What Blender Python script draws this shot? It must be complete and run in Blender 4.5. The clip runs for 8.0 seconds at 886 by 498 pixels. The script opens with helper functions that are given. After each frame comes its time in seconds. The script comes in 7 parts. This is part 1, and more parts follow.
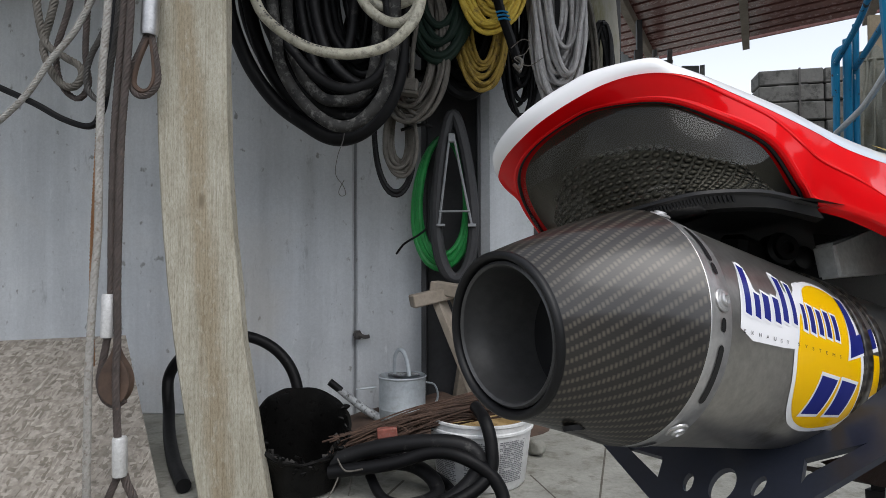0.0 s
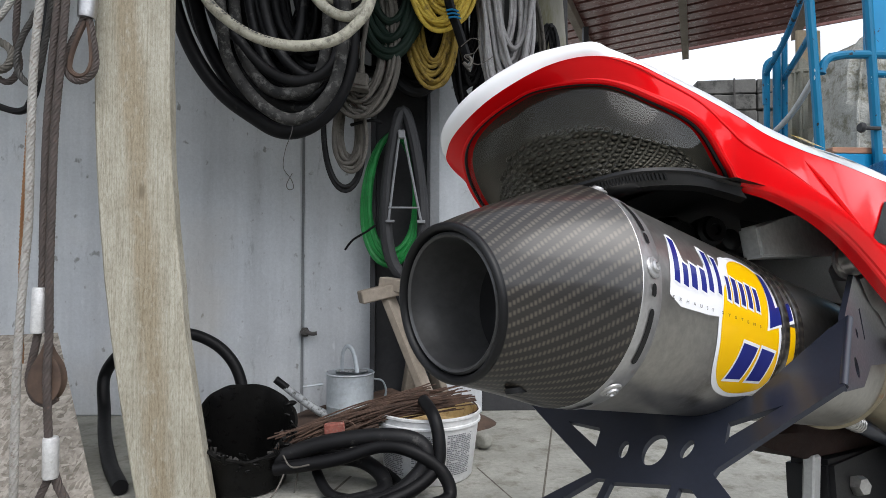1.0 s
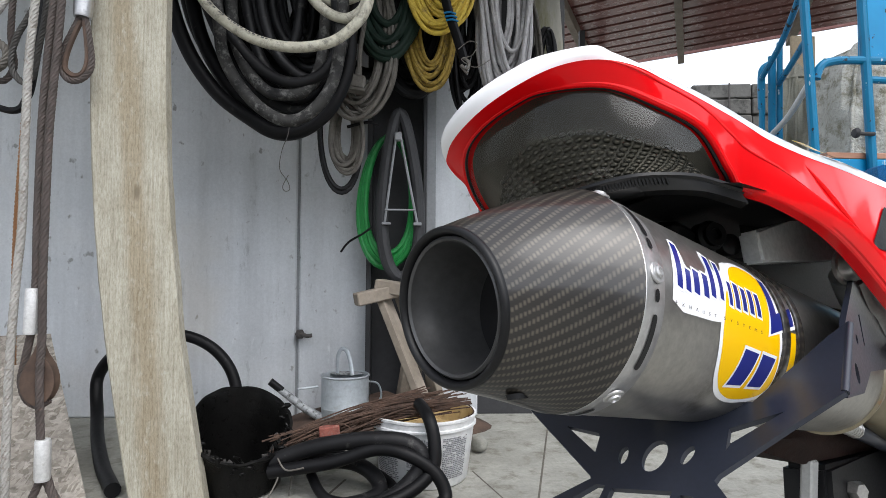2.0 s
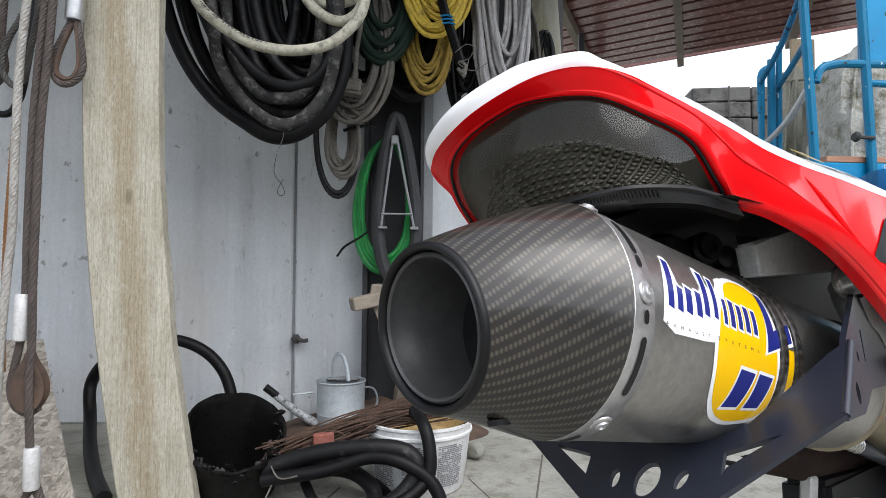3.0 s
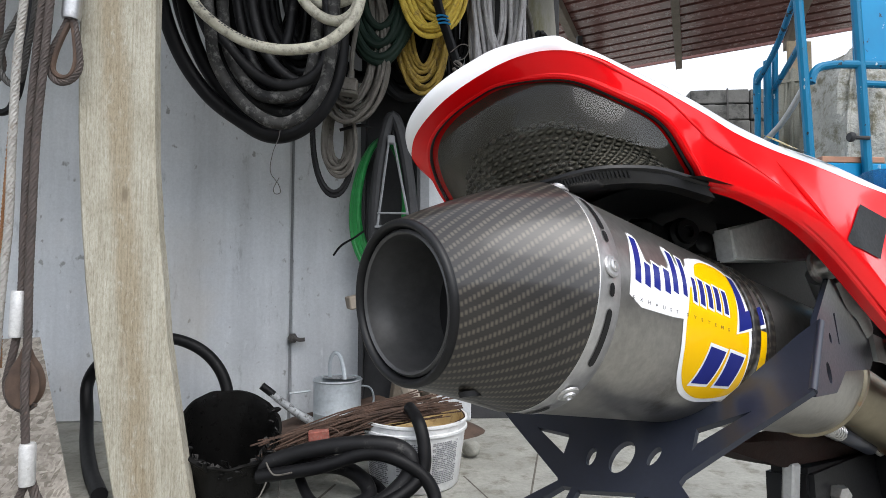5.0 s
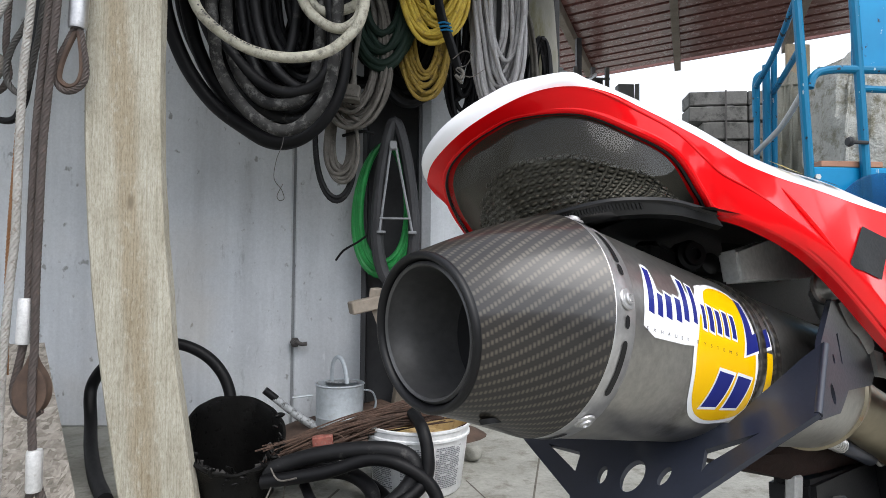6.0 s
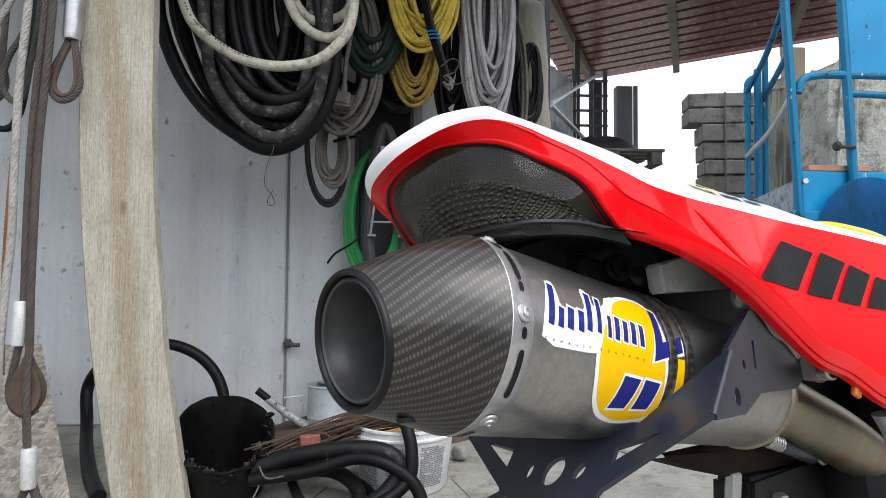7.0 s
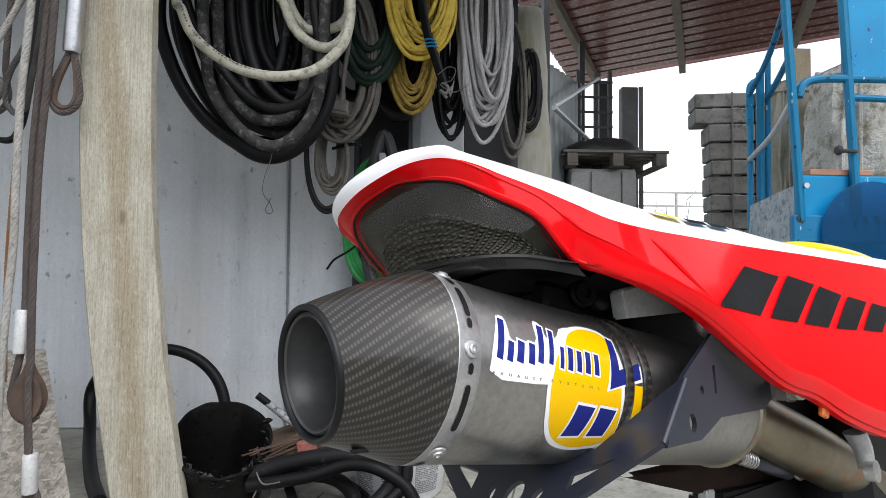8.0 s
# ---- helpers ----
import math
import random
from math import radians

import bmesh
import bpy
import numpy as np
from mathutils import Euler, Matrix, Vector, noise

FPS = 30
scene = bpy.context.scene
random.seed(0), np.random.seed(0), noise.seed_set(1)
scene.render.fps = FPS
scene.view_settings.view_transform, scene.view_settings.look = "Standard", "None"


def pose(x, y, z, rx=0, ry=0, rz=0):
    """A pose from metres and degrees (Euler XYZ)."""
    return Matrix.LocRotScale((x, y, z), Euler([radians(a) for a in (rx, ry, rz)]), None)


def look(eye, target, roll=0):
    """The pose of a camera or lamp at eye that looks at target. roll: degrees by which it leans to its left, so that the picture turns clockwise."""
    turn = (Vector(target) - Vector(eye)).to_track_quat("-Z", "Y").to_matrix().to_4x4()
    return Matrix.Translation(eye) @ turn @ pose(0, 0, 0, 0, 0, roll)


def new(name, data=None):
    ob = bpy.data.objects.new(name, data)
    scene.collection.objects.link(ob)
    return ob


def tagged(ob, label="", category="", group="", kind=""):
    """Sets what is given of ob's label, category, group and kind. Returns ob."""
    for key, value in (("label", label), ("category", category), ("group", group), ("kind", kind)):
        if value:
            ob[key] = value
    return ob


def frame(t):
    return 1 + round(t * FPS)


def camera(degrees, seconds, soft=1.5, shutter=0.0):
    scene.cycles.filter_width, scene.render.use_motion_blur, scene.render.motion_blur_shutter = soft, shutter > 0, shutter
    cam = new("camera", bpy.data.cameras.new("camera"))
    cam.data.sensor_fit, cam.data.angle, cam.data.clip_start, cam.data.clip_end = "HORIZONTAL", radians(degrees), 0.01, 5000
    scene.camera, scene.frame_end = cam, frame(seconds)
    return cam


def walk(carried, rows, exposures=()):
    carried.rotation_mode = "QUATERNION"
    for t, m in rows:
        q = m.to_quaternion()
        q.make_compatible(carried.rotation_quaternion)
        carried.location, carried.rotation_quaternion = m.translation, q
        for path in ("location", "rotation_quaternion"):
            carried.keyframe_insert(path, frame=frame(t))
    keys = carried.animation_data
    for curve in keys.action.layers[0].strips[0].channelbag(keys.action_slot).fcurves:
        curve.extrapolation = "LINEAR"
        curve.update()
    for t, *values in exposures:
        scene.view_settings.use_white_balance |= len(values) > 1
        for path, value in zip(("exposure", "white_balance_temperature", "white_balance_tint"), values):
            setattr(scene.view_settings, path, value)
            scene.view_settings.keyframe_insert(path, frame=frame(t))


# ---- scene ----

# ======================================================== camera and walk
cam = camera(74.0, 8.0, soft=0.5)
PATH = [
    (0, (0.0678, 0.0355, 0.6140), (-0.0200, 2.0328, 0.6681), -0.12),
    (0.5, (0.0657, 0.0344, 0.6056), (0.1163, 2.0329, 0.6617), -0.05),
    (1, (0.0690, 0.0272, 0.5968), (0.1529, 2.0246, 0.6543), 0.14),
    (2.5, (0.0647, 0.0380, 0.6001), (0.1679, 2.0341, 0.6699), 0.48),
    (3, (0.0778, 0.0463, 0.6062), (0.1777, 2.0425, 0.6795), 0.49),
    (3.5, (0.0697, 0.0443, 0.6000), (0.1717, 2.0402, 0.6768), 0.48),
    (4, (0.0810, 0.0501, 0.5969), (0.1834, 2.0459, 0.6746), 0.40),
    (4.5, (0.0966, 0.0434, 0.5887), (0.1944, 2.0393, 0.6716), 0.48),
    (6, (0.0788, 0.0254, 0.6090), (0.1838, 2.0209, 0.6928), 0.46),
    (6.5, (0.0926, 0.0073, 0.6165), (0.1958, 2.0028, 0.7023), 0.46),
    (7, (0.1262, -0.0179, 0.6189), (0.2216, 1.9780, 0.7035), 0.55),
    (7.5, (0.1424, -0.0245, 0.6222), (0.2331, 1.9717, 0.7055), 0.60),
    (8, (0.1609, -0.0350, 0.6429), (0.2297, 1.9621, 0.7257), 0.55),
]
EXPOSURE = [(0.0, 0.86), (0.5, 1.04), (1.0, 1.22), (2.5, 1.47), (6.0, 1.47), (8.0, 1.36)]
walk(cam, [(t, look(eye, target, roll)) for t, eye, target, roll in PATH], EXPOSURE)

# ======================================================== world, sun, exposure
world = bpy.data.worlds.new("overcast_sky")
scene.world = world
world.use_nodes = True
wn = world.node_tree.nodes
sky = wn.new("ShaderNodeTexSky")
sky.sky_type = "NISHITA"
sky.sun_disc = False
sky.sun_elevation = radians(55)
sky.sun_rotation = radians(150)
sky.air_density, sky.dust_density, sky.ozone_density = 1.0, 1.5, 1.0
soft_sky = wn.new("ShaderNodeHueSaturation")
soft_sky.inputs["Saturation"].default_value = 0.32
world.node_tree.links.new(sky.outputs[0], soft_sky.inputs["Color"])
world.node_tree.links.new(soft_sky.outputs[0], wn["Background"].inputs["Color"])
wn["Background"].inputs["Strength"].default_value = 0.15

sun = new("sun", bpy.data.lights.new("sun", "SUN"))
sun.data.energy = 0.5
sun.data.angle = radians(40)
sun.data.color = (1.0, 0.995, 0.985)
sun.matrix_world = look((3.0, -5.0, 8.5), (0, 1, 0))


# ======================================================== materials
def shader(name):
    m = bpy.data.materials.new(name)
    m.use_nodes = True
    nt = m.node_tree
    return m, nt, nt.nodes, nt.links, nt.nodes["Principled BSDF"]


def coords(nt, scale=(1, 1, 1), kind="Object"):
    tc = nt.nodes.new("ShaderNodeTexCoord")
    mp = nt.nodes.new("ShaderNodeMapping")
    mp.inputs["Scale"].default_value = scale
    nt.links.new(tc.outputs[kind], mp.inputs["Vector"])
    return mp.outputs["Vector"]


def noise_tex(nt, vec, scale, detail=6, rough=0.6):
    n = nt.nodes.new("ShaderNodeTexNoise")
    n.inputs["Scale"].default_value = scale
    n.inputs["Detail"].default_value = detail
    n.inputs["Roughness"].default_value = rough
    nt.links.new(vec, n.inputs["Vector"])
    return n.outputs["Fac"]


def ramp(nt, fac, stops):
    r = nt.nodes.new("ShaderNodeValToRGB")
    e = r.color_ramp.elements
    while len(e) < len(stops):
        e.new(0.5)
    for k, (pos, col) in zip(e, stops):
        k.position = pos
        k.color = (*col, 1) if len(col) == 3 else col
    nt.links.new(fac, r.inputs["Fac"])
    return r.outputs["Color"]


def mix_col(nt, fac, a, b, mode="MIX"):
    n = nt.nodes.new("ShaderNodeMix")
    n.data_type, n.blend_type = "RGBA", mode
    for sock, val in ((n.inputs[0], fac), (n.inputs[6], a), (n.inputs[7], b)):
        if hasattr(val, "node"):
            nt.links.new(val, sock)
        elif isinstance(val, (int, float)):
            sock.default_value = val
        else:
            sock.default_value = (*val, 1)
    return n.outputs[2]


def bump(nt, bsdf, height, strength, dist=0.002):
    b = nt.nodes.new("ShaderNodeBump")
    b.inputs["Strength"].default_value = strength
    b.inputs["Distance"].default_value = dist
    nt.links.new(height, b.inputs["Height"])
    nt.links.new(b.outputs["Normal"], bsdf.inputs["Normal"])
    return b


def worn(name, c1, c2, rough=0.6, metal=0.0, scale=6, stretch=(1, 1, 1), fine=60, bumps=0.25, dist=0.002,
         stain=None, stain_at=0.62, coat=0.0, rvar=0.12, spec=0.5):
    """Two-scale surface: broad colour drift, fine grain, an optional stain colour."""
    m, nt, ns, ln, b = shader(name)
    v = coords(nt, stretch)
    big, small = noise_tex(nt, v, scale), noise_tex(nt, v, fine, 8, 0.65)
    col = ramp(nt, big, [(0.3, c1), (0.7, c2)])
    grain = ramp(nt, small, [(0.25, (0.72, 0.72, 0.72)), (0.75, (1.15, 1.15, 1.15))])
    col = mix_col(nt, 0.8, col, grain, "MULTIPLY")
    if stain:
        sn = noise_tex(nt, v, scale * 2.7, 10, 0.7)
        mask = ramp(nt, sn, [(stain_at - 0.06, (0, 0, 0)), (stain_at + 0.08, (1, 1, 1))])
        col = mix_col(nt, mask, col, stain)
    ln.new(col, b.inputs["Base Color"])
    rr = nt.nodes.new("ShaderNodeMapRange")
    rr.inputs["To Min"].default_value, rr.inputs["To Max"].default_value = max(0.03, rough - rvar), min(1, rough + rvar)
    ln.new(small, rr.inputs["Value"])
    ln.new(rr.outputs[0], b.inputs["Roughness"])
    b.inputs["Metallic"].default_value = metal
    b.inputs["Coat Weight"].default_value = coat
    b.inputs["Coat Roughness"].default_value = 0.06
    b.inputs["Specular IOR Level"].default_value = spec
    if bumps:
        bump(nt, b, small, bumps, dist)
    return m


def gloss_paint(name, c1, c2, rough, coat):
    """Smooth lacquer: faint broad colour drift, dust specks in the gloss only."""
    m, nt, ns, ln, b = shader(name)
    v = coords(nt)
    ln.new(ramp(nt, noise_tex(nt, v, 9, 4, 0.5), [(0.35, c1), (0.65, c2)]), b.inputs["Base Color"])
    b.inputs["Roughness"].default_value = rough
    b.inputs["Specular IOR Level"].default_value = 0.06
    b.inputs["Coat Weight"].default_value = coat
    b.inputs["Coat IOR"].default_value = 1.45
    rr = nt.nodes.new("ShaderNodeMapRange")
    rr.inputs["To Min"].default_value, rr.inputs["To Max"].default_value = 0.03, 0.14
    ln.new(noise_tex(nt, v, 40, 8, 0.7), rr.inputs["Value"])
    ln.new(rr.outputs[0], b.inputs["Coat Roughness"])
    return m


M = {}
M["floor"] = worn("concrete_floor", (0.24, 0.24, 0.21), (0.38, 0.375, 0.34), 0.85, 0, 5, (1, 1, 1), 70, 0.6, 0.005, (0.17, 0.165, 0.135), 0.57)
M["joint_dirt"] = worn("joint_dirt", (0.07, 0.062, 0.05), (0.14, 0.128, 0.105), 0.9, 0, 20, (1, 1, 1), 120, 0.5, 0.001)
M["steel_dark"] = worn("dark_painted_steel", (0.028, 0.029, 0.031), (0.052, 0.052, 0.055), 0.6, 0.0, 5, (1, 1, 1), 70, 0.2, spec=0.3)
M["beam_grey"] = worn("grey_painted_steel", (0.20, 0.21, 0.22), (0.27, 0.28, 0.29), 0.6, 0.0, 5, (1, 1, 1), 70, 0.2)
M["wood_old"] = worn("old_grey_wood", (0.20, 0.168, 0.13), (0.32, 0.275, 0.225), 0.85, 0, 8, (1, 1, 1), 50, 0.4, 0.002, (0.2, 0.17, 0.13), 0.62)
M["wood_dark"] = worn("dark_old_wood", (0.105, 0.092, 0.076), (0.19, 0.17, 0.145), 0.85, 0, 8, (1, 1, 1), 50, 0.4, 0.002)
M["column"] = worn("weathered_post", (0.23, 0.22, 0.185), (0.33, 0.32, 0.28), 0.85, 0, 6, (1, 1, 0.25), 40, 0.5, 0.003, (0.20, 0.19, 0.11), 0.54)
M["rubber"] = worn("black_rubber", (0.005, 0.005, 0.006), (0.012, 0.012, 0.013), 0.52, 0, 9, (1, 1, 1), 80, 0.4, 0.0015, (0.085, 0.083, 0.078), 0.64, spec=0.25)
M["rubber_dark"] = worn("dark_rubber", (0.003, 0.003, 0.0035), (0.007, 0.007, 0.008), 0.50, 0, 8, (1, 1, 1), 90, 0.3, 0.001, (0.045, 0.043, 0.041), 0.69, spec=0.2)
M["rubber_dusty"] = worn("dusty_rubber", (0.010, 0.010, 0.011), (0.055, 0.054, 0.051), 0.7, 0, 15, (1, 1, 1), 150, 0.5, 0.002, (0.14, 0.137, 0.13), 0.57, spec=0.2)
M["hose_white"] = worn("off_white_hose", (0.36, 0.34, 0.265), (0.52, 0.50, 0.41), 0.6, 0, 14, (1, 1, 1), 110, 0.35, 0.0015, (0.17, 0.16, 0.13), 0.55)
M["cable_grey"] = worn("grey_cable", (0.30, 0.29, 0.29), (0.42, 0.41, 0.41), 0.55, 0, 12, (1, 1, 1), 80, 0.2, 0.001, (0.2, 0.19, 0.18), 0.62)
M["cable_tan"] = worn("dusty_grey_cable", (0.10, 0.092, 0.08), (0.17, 0.158, 0.14), 0.7, 0, 18, (1, 1, 1), 110, 0.25, 0.001, (0.06, 0.055, 0.048), 0.60, spec=0.25)
M["cable_yellow"] = worn("yellow_cable", (0.44, 0.30, 0.03), (0.60, 0.44, 0.07), 0.5, 0, 14, (1, 1, 1), 100, 0.2, 0.001, (0.20, 0.13, 0.035), 0.60, spec=0.3)
M["cable_ochre"] = worn("ochre_cable", (0.22, 0.145, 0.025), (0.34, 0.235, 0.05), 0.6, 0, 14, (1, 1, 1), 100, 0.2, 0.001, (0.09, 0.06, 0.025), 0.58, spec=0.25)
M["hose_green"] = worn("green_hose", (0.012, 0.19, 0.04), (0.03, 0.30, 0.075), 0.4, 0, 12, (1, 1, 1), 80, 0.15, 0.001, (0.03, 0.12, 0.05), 0.64, spec=0.35)
M["hose_dkgreen"] = worn("dark_green_hose", (0.005, 0.015, 0.010), (0.010, 0.026, 0.017), 0.65, 0, 12, (1, 1, 1), 80, 0.2, 0.001, (0.02, 0.032, 0.024), 0.66, spec=0.25)
M["wire_rope"] = worn("steel_wire_rope", (0.30, 0.29, 0.27), (0.42, 0.41, 0.385), 0.7, 0.05, 30, (1, 1, 1), 160, 0.3, 0.001, (0.20, 0.17, 0.14), 0.58, spec=0.25)
M["rope_rust"] = worn("rusty_wire_rope", (0.055, 0.045, 0.041), (0.10, 0.080, 0.073), 0.7, 0.2, 30, (1, 1, 1), 160, 0.4, 0.001, (0.15, 0.10, 0.075), 0.64)
M["rope_orange"] = worn("orange_rusty_rope", (0.26, 0.12, 0.05), (0.34, 0.19, 0.10), 0.8, 0.0, 14, (1, 1, 1), 120, 0.4, 0.001)
M["rope_black"] = worn("greasy_black_rope", (0.03, 0.028, 0.026), (0.07, 0.066, 0.06), 0.6, 0.0, 14, (1, 1, 1), 120, 0.4, 0.001)
M["alu"] = worn("aluminium_sleeve", (0.62, 0.62, 0.62), (0.76, 0.76, 0.76), 0.45, 0.45, 20, (1, 1, 1), 150, 0.15, 0.0005, (0.45, 0.44, 0.42), 0.64)
M["alu_bright"] = worn("scuffed_aluminium", (0.42, 0.42, 0.43), (0.56, 0.56, 0.57), 0.36, 0.9, 20, (1, 1, 1), 120, 0.2, 0.0008, (0.25, 0.245, 0.24), 0.62)
M["rust"] = worn("rusty_iron", (0.055, 0.036, 0.028), (0.11, 0.07, 0.05), 0.85, 0.1, 18, (1, 1, 1), 120, 0.5, 0.001)
M["rust_wire"] = worn("rusty_wire", (0.045, 0.028, 0.021), (0.12, 0.07, 0.048), 0.85, 0.1, 25, (1, 1, 1), 160, 0.3, 0.0005)
M["zinc"] = worn("galvanised_zinc", (0.38, 0.42, 0.45), (0.50, 0.54, 0.57), 0.5, 0.35, 14, (1, 1, 1), 60, 0.2, 0.0008, (0.36, 0.36, 0.35), 0.64)
M["zinc_old"] = worn("stained_zinc", (0.24, 0.25, 0.26), (0.42, 0.44, 0.45), 0.6, 0.2, 22, (1, 1, 1), 60, 0.3, 0.001, (0.05, 0.05, 0.048), 0.56)
M["tar"] = worn("tarry_black_plastic", (0.003, 0.003, 0.003), (0.007, 0.0068, 0.0065), 0.3, 0, 14, (1, 1, 1), 50, 0.6, 0.004, (0.02, 0.019, 0.018), 0.70, spec=0.15)
M["tar_grey"] = worn("dried_mortar_crust", (0.022, 0.021, 0.020), (0.060, 0.057, 0.053), 0.8, 0, 20, (1, 1, 1), 70, 0.8, 0.004)
M["bucket_white"] = worn("white_bucket_plastic", (0.68, 0.69, 0.69), (0.76, 0.77, 0.77), 0.45, 0, 8, (1, 1, 1), 60, 0.1, 0.0008, (0.52, 0.48, 0.38), 0.67)
M["residue"] = worn("yellow_ochre_residue", (0.50, 0.34, 0.13), (0.62, 0.48, 0.26), 0.8, 0, 14, (1, 1, 1), 70, 0.5, 0.002, (0.32, 0.2, 0.09), 0.6)
M["print_black"] = worn("dark_hose_print", (0.05, 0.05, 0.05), (0.09, 0.09, 0.09), 0.6, 0, 60, (1, 1, 1), 200, 0.0)
M["print_grey"] = worn("grey_label_print", (0.16, 0.165, 0.18), (0.24, 0.245, 0.26), 0.6, 0, 60, (1, 1, 1), 200, 0.0)
M["brick"] = worn("red_brick_clay", (0.20, 0.055, 0.04), (0.30, 0.10, 0.075), 0.85, 0, 45, (1, 1, 1), 90, 0.7, 0.002, (0.22, 0.17, 0.14), 0.58)
M["galv_bar"] = worn("galvanised_bar", (0.42, 0.45, 0.47), (0.58, 0.6, 0.62), 0.45, 0.5, 10, (1, 1, 1), 90, 0.2)
M["grey_plate"] = worn("scuffed_grey_plate", (0.20, 0.25, 0.28), (0.40, 0.44, 0.46), 0.55, 0.2, 12, (1, 1, 1), 70, 0.3, 0.001, (0.06, 0.11, 0.15), 0.56)
M["bag"] = worn("woven_bulk_bag", (0.46, 0.455, 0.41), (0.62, 0.615, 0.57), 0.9, 0, 4, (1, 1, 1), 40, 1.0, 0.02, (0.23, 0.215, 0.155), 0.55)
M["bag_brown"] = worn("stained_bulk_bag", (0.26, 0.25, 0.20), (0.38, 0.37, 0.31), 0.9, 0, 3, (1, 1, 1), 90, 0.5, 0.004, (0.2, 0.18, 0.12), 0.58)
M["card"] = worn("cardboard_sheet", (0.42, 0.33, 0.22), (0.50, 0.41, 0.29), 0.8, 0, 6, (1, 1, 1), 60, 0.2)
M["slab"] = worn("grey_concrete_slab", (0.13, 0.13, 0.125), (0.20, 0.20, 0.19), 0.9, 0, 2.2, (1, 1, 1), 24, 0.5, 0.008, (0.085, 0.085, 0.08), 0.60)
M["slab_dark"] = worn("dark_concrete", (0.12, 0.12, 0.12), (0.17, 0.17, 0.17), 0.9, 0, 2, (1, 1, 1), 18, 0.4, 0.006)
M["stack"] = worn("dirty_concrete_slab", (0.075, 0.074, 0.070), (0.14, 0.138, 0.13), 0.9, 0, 2.2, (1, 1, 1), 24, 0.5, 0.008, (0.04, 0.04, 0.037), 0.56)
M["board_red"] = worn("reddish_new_board", (0.34, 0.17, 0.105), (0.44, 0.24, 0.16), 0.8, 0, 8, (0.3, 1, 1), 60, 0.3)
M["roof"] = worn("brown_roof_sheet", (0.19, 0.085, 0.073), (0.27, 0.12, 0.105), 0.26, 0, 1.2, (1, 1, 1), 12, 0.1)
M["timber"] = worn("roof_timber", (0.20, 0.165, 0.13), (0.28, 0.24, 0.20), 0.85, 0, 4, (1, 1, 1), 30, 0.4)
M["sheet"] = worn("corrugated_clear_sheet", (0.13, 0.15, 0.15), (0.22, 0.24, 0.24), 0.4, 0, 2, (1, 1, 1), 20, 0.2)
# base tone lowered to carry the shade of the backlit cabinet front
M["cabinet"] = worn("grey_white_cabinet", (0.26, 0.255, 0.24), (0.33, 0.325, 0.31), 0.6, 0, 3, (1, 1, 1), 40, 0.15)
M["black_bag"] = worn("black_plastic_sheet", (0.015, 0.015, 0.016), (0.03, 0.03, 0.032), 0.5, 0, 5, (1, 1, 1), 25, 0.6, 0.01)
M["rebar"] = worn("dark_steel_bar", (0.05, 0.05, 0.05), (0.1, 0.09, 0.085), 0.7, 0.3, 6, (1, 1, 1), 60, 0.3)
# motorcycle
M["red"] = gloss_paint("red_gloss_paint", (0.78, 0.0013, 0.0045), (0.72, 0.001, 0.004), 0.40, 0.50)
M["white"] = gloss_paint("white_gloss_paint", (0.86, 0.86, 0.87), (0.82, 0.82, 0.83), 0.35, 0.6)
M["yellow"] = gloss_paint("yellow_gloss_paint", (0.82, 0.64, 0.0), (0.80, 0.60, 0.0), 0.35, 0.5)
M["black_plastic"] = worn("black_plastic", (0.004, 0.004, 0.0045), (0.008, 0.008, 0.009), 0.42, 0, 20, (1, 1, 1), 400, 0.2, 0.0003, spec=0.3)
M["black_plate"] = worn("satin_black_plate", (0.014, 0.0175, 0.029), (0.024, 0.028, 0.043), 0.34, 0, 12, (1, 1, 1), 300, 0.10, 0.0003, (0.045, 0.046, 0.052), 0.70, spec=0.6)
M["decal_black"] = worn("black_decal", (0.006, 0.006, 0.007), (0.010, 0.010, 0.011), 0.5, 0, 20, (1, 1, 1), 300, 0.02, spec=0.12)
M["sticker_white"] = gloss_paint("white_sticker", (0.80, 0.80, 0.82), (0.74, 0.74, 0.76), 0.4, 0.25)
M["sticker_yellow"] = gloss_paint("yellow_sticker", (0.84, 0.50, 0.0), (0.80, 0.45, 0.0), 0.4, 0.25)
M["sticker_blue"] = gloss_paint("blue_sticker", (0.016, 0.024, 0.19), (0.014, 0.02, 0.16), 0.4, 0.25)
M["print_dark"] = gloss_paint("small_black_print", (0.03, 0.03, 0.035), (0.05, 0.05, 0.055), 0.5, 0.1)
M["muffler_steel"] = worn("brushed_titanium", (0.43, 0.415, 0.39), (0.52, 0.505, 0.475), 0.36, 1.0, 10, (1, 1, 1), 160, 0.05, 0.0003, (0.28, 0.26, 0.22), 0.66, rvar=0.06)
M["band_steel"] = worn("polished_band_steel", (0.50, 0.495, 0.49), (0.60, 0.59, 0.585), 0.34, 0.75, 20, (1, 1, 1), 200, 0.04, 0.0002, rvar=0.06)
M["inner_pipe"] = worn("sooty_inner_pipe", (0.056, 0.056, 0.057), (0.090, 0.089, 0.088), 0.40, 0.3, 30, (1, 1, 1), 200, 0.2, 0.0004)
M["pipe_brass"] = worn("heat_tinted_pipe", (0.27, 0.235, 0.165), (0.38, 0.335, 0.25), 0.40, 1.0, 7, (1, 1, 1), 60, 0.05, 0.0005, (0.42, 0.19, 0.08), 0.60, rvar=0.08)
M["bolt"] = worn("zinc_bolt", (0.52, 0.51, 0.49), (0.62, 0.61, 0.59), 0.35, 0.9, 60, (1, 1, 1), 300, 0.1, 0.0003)
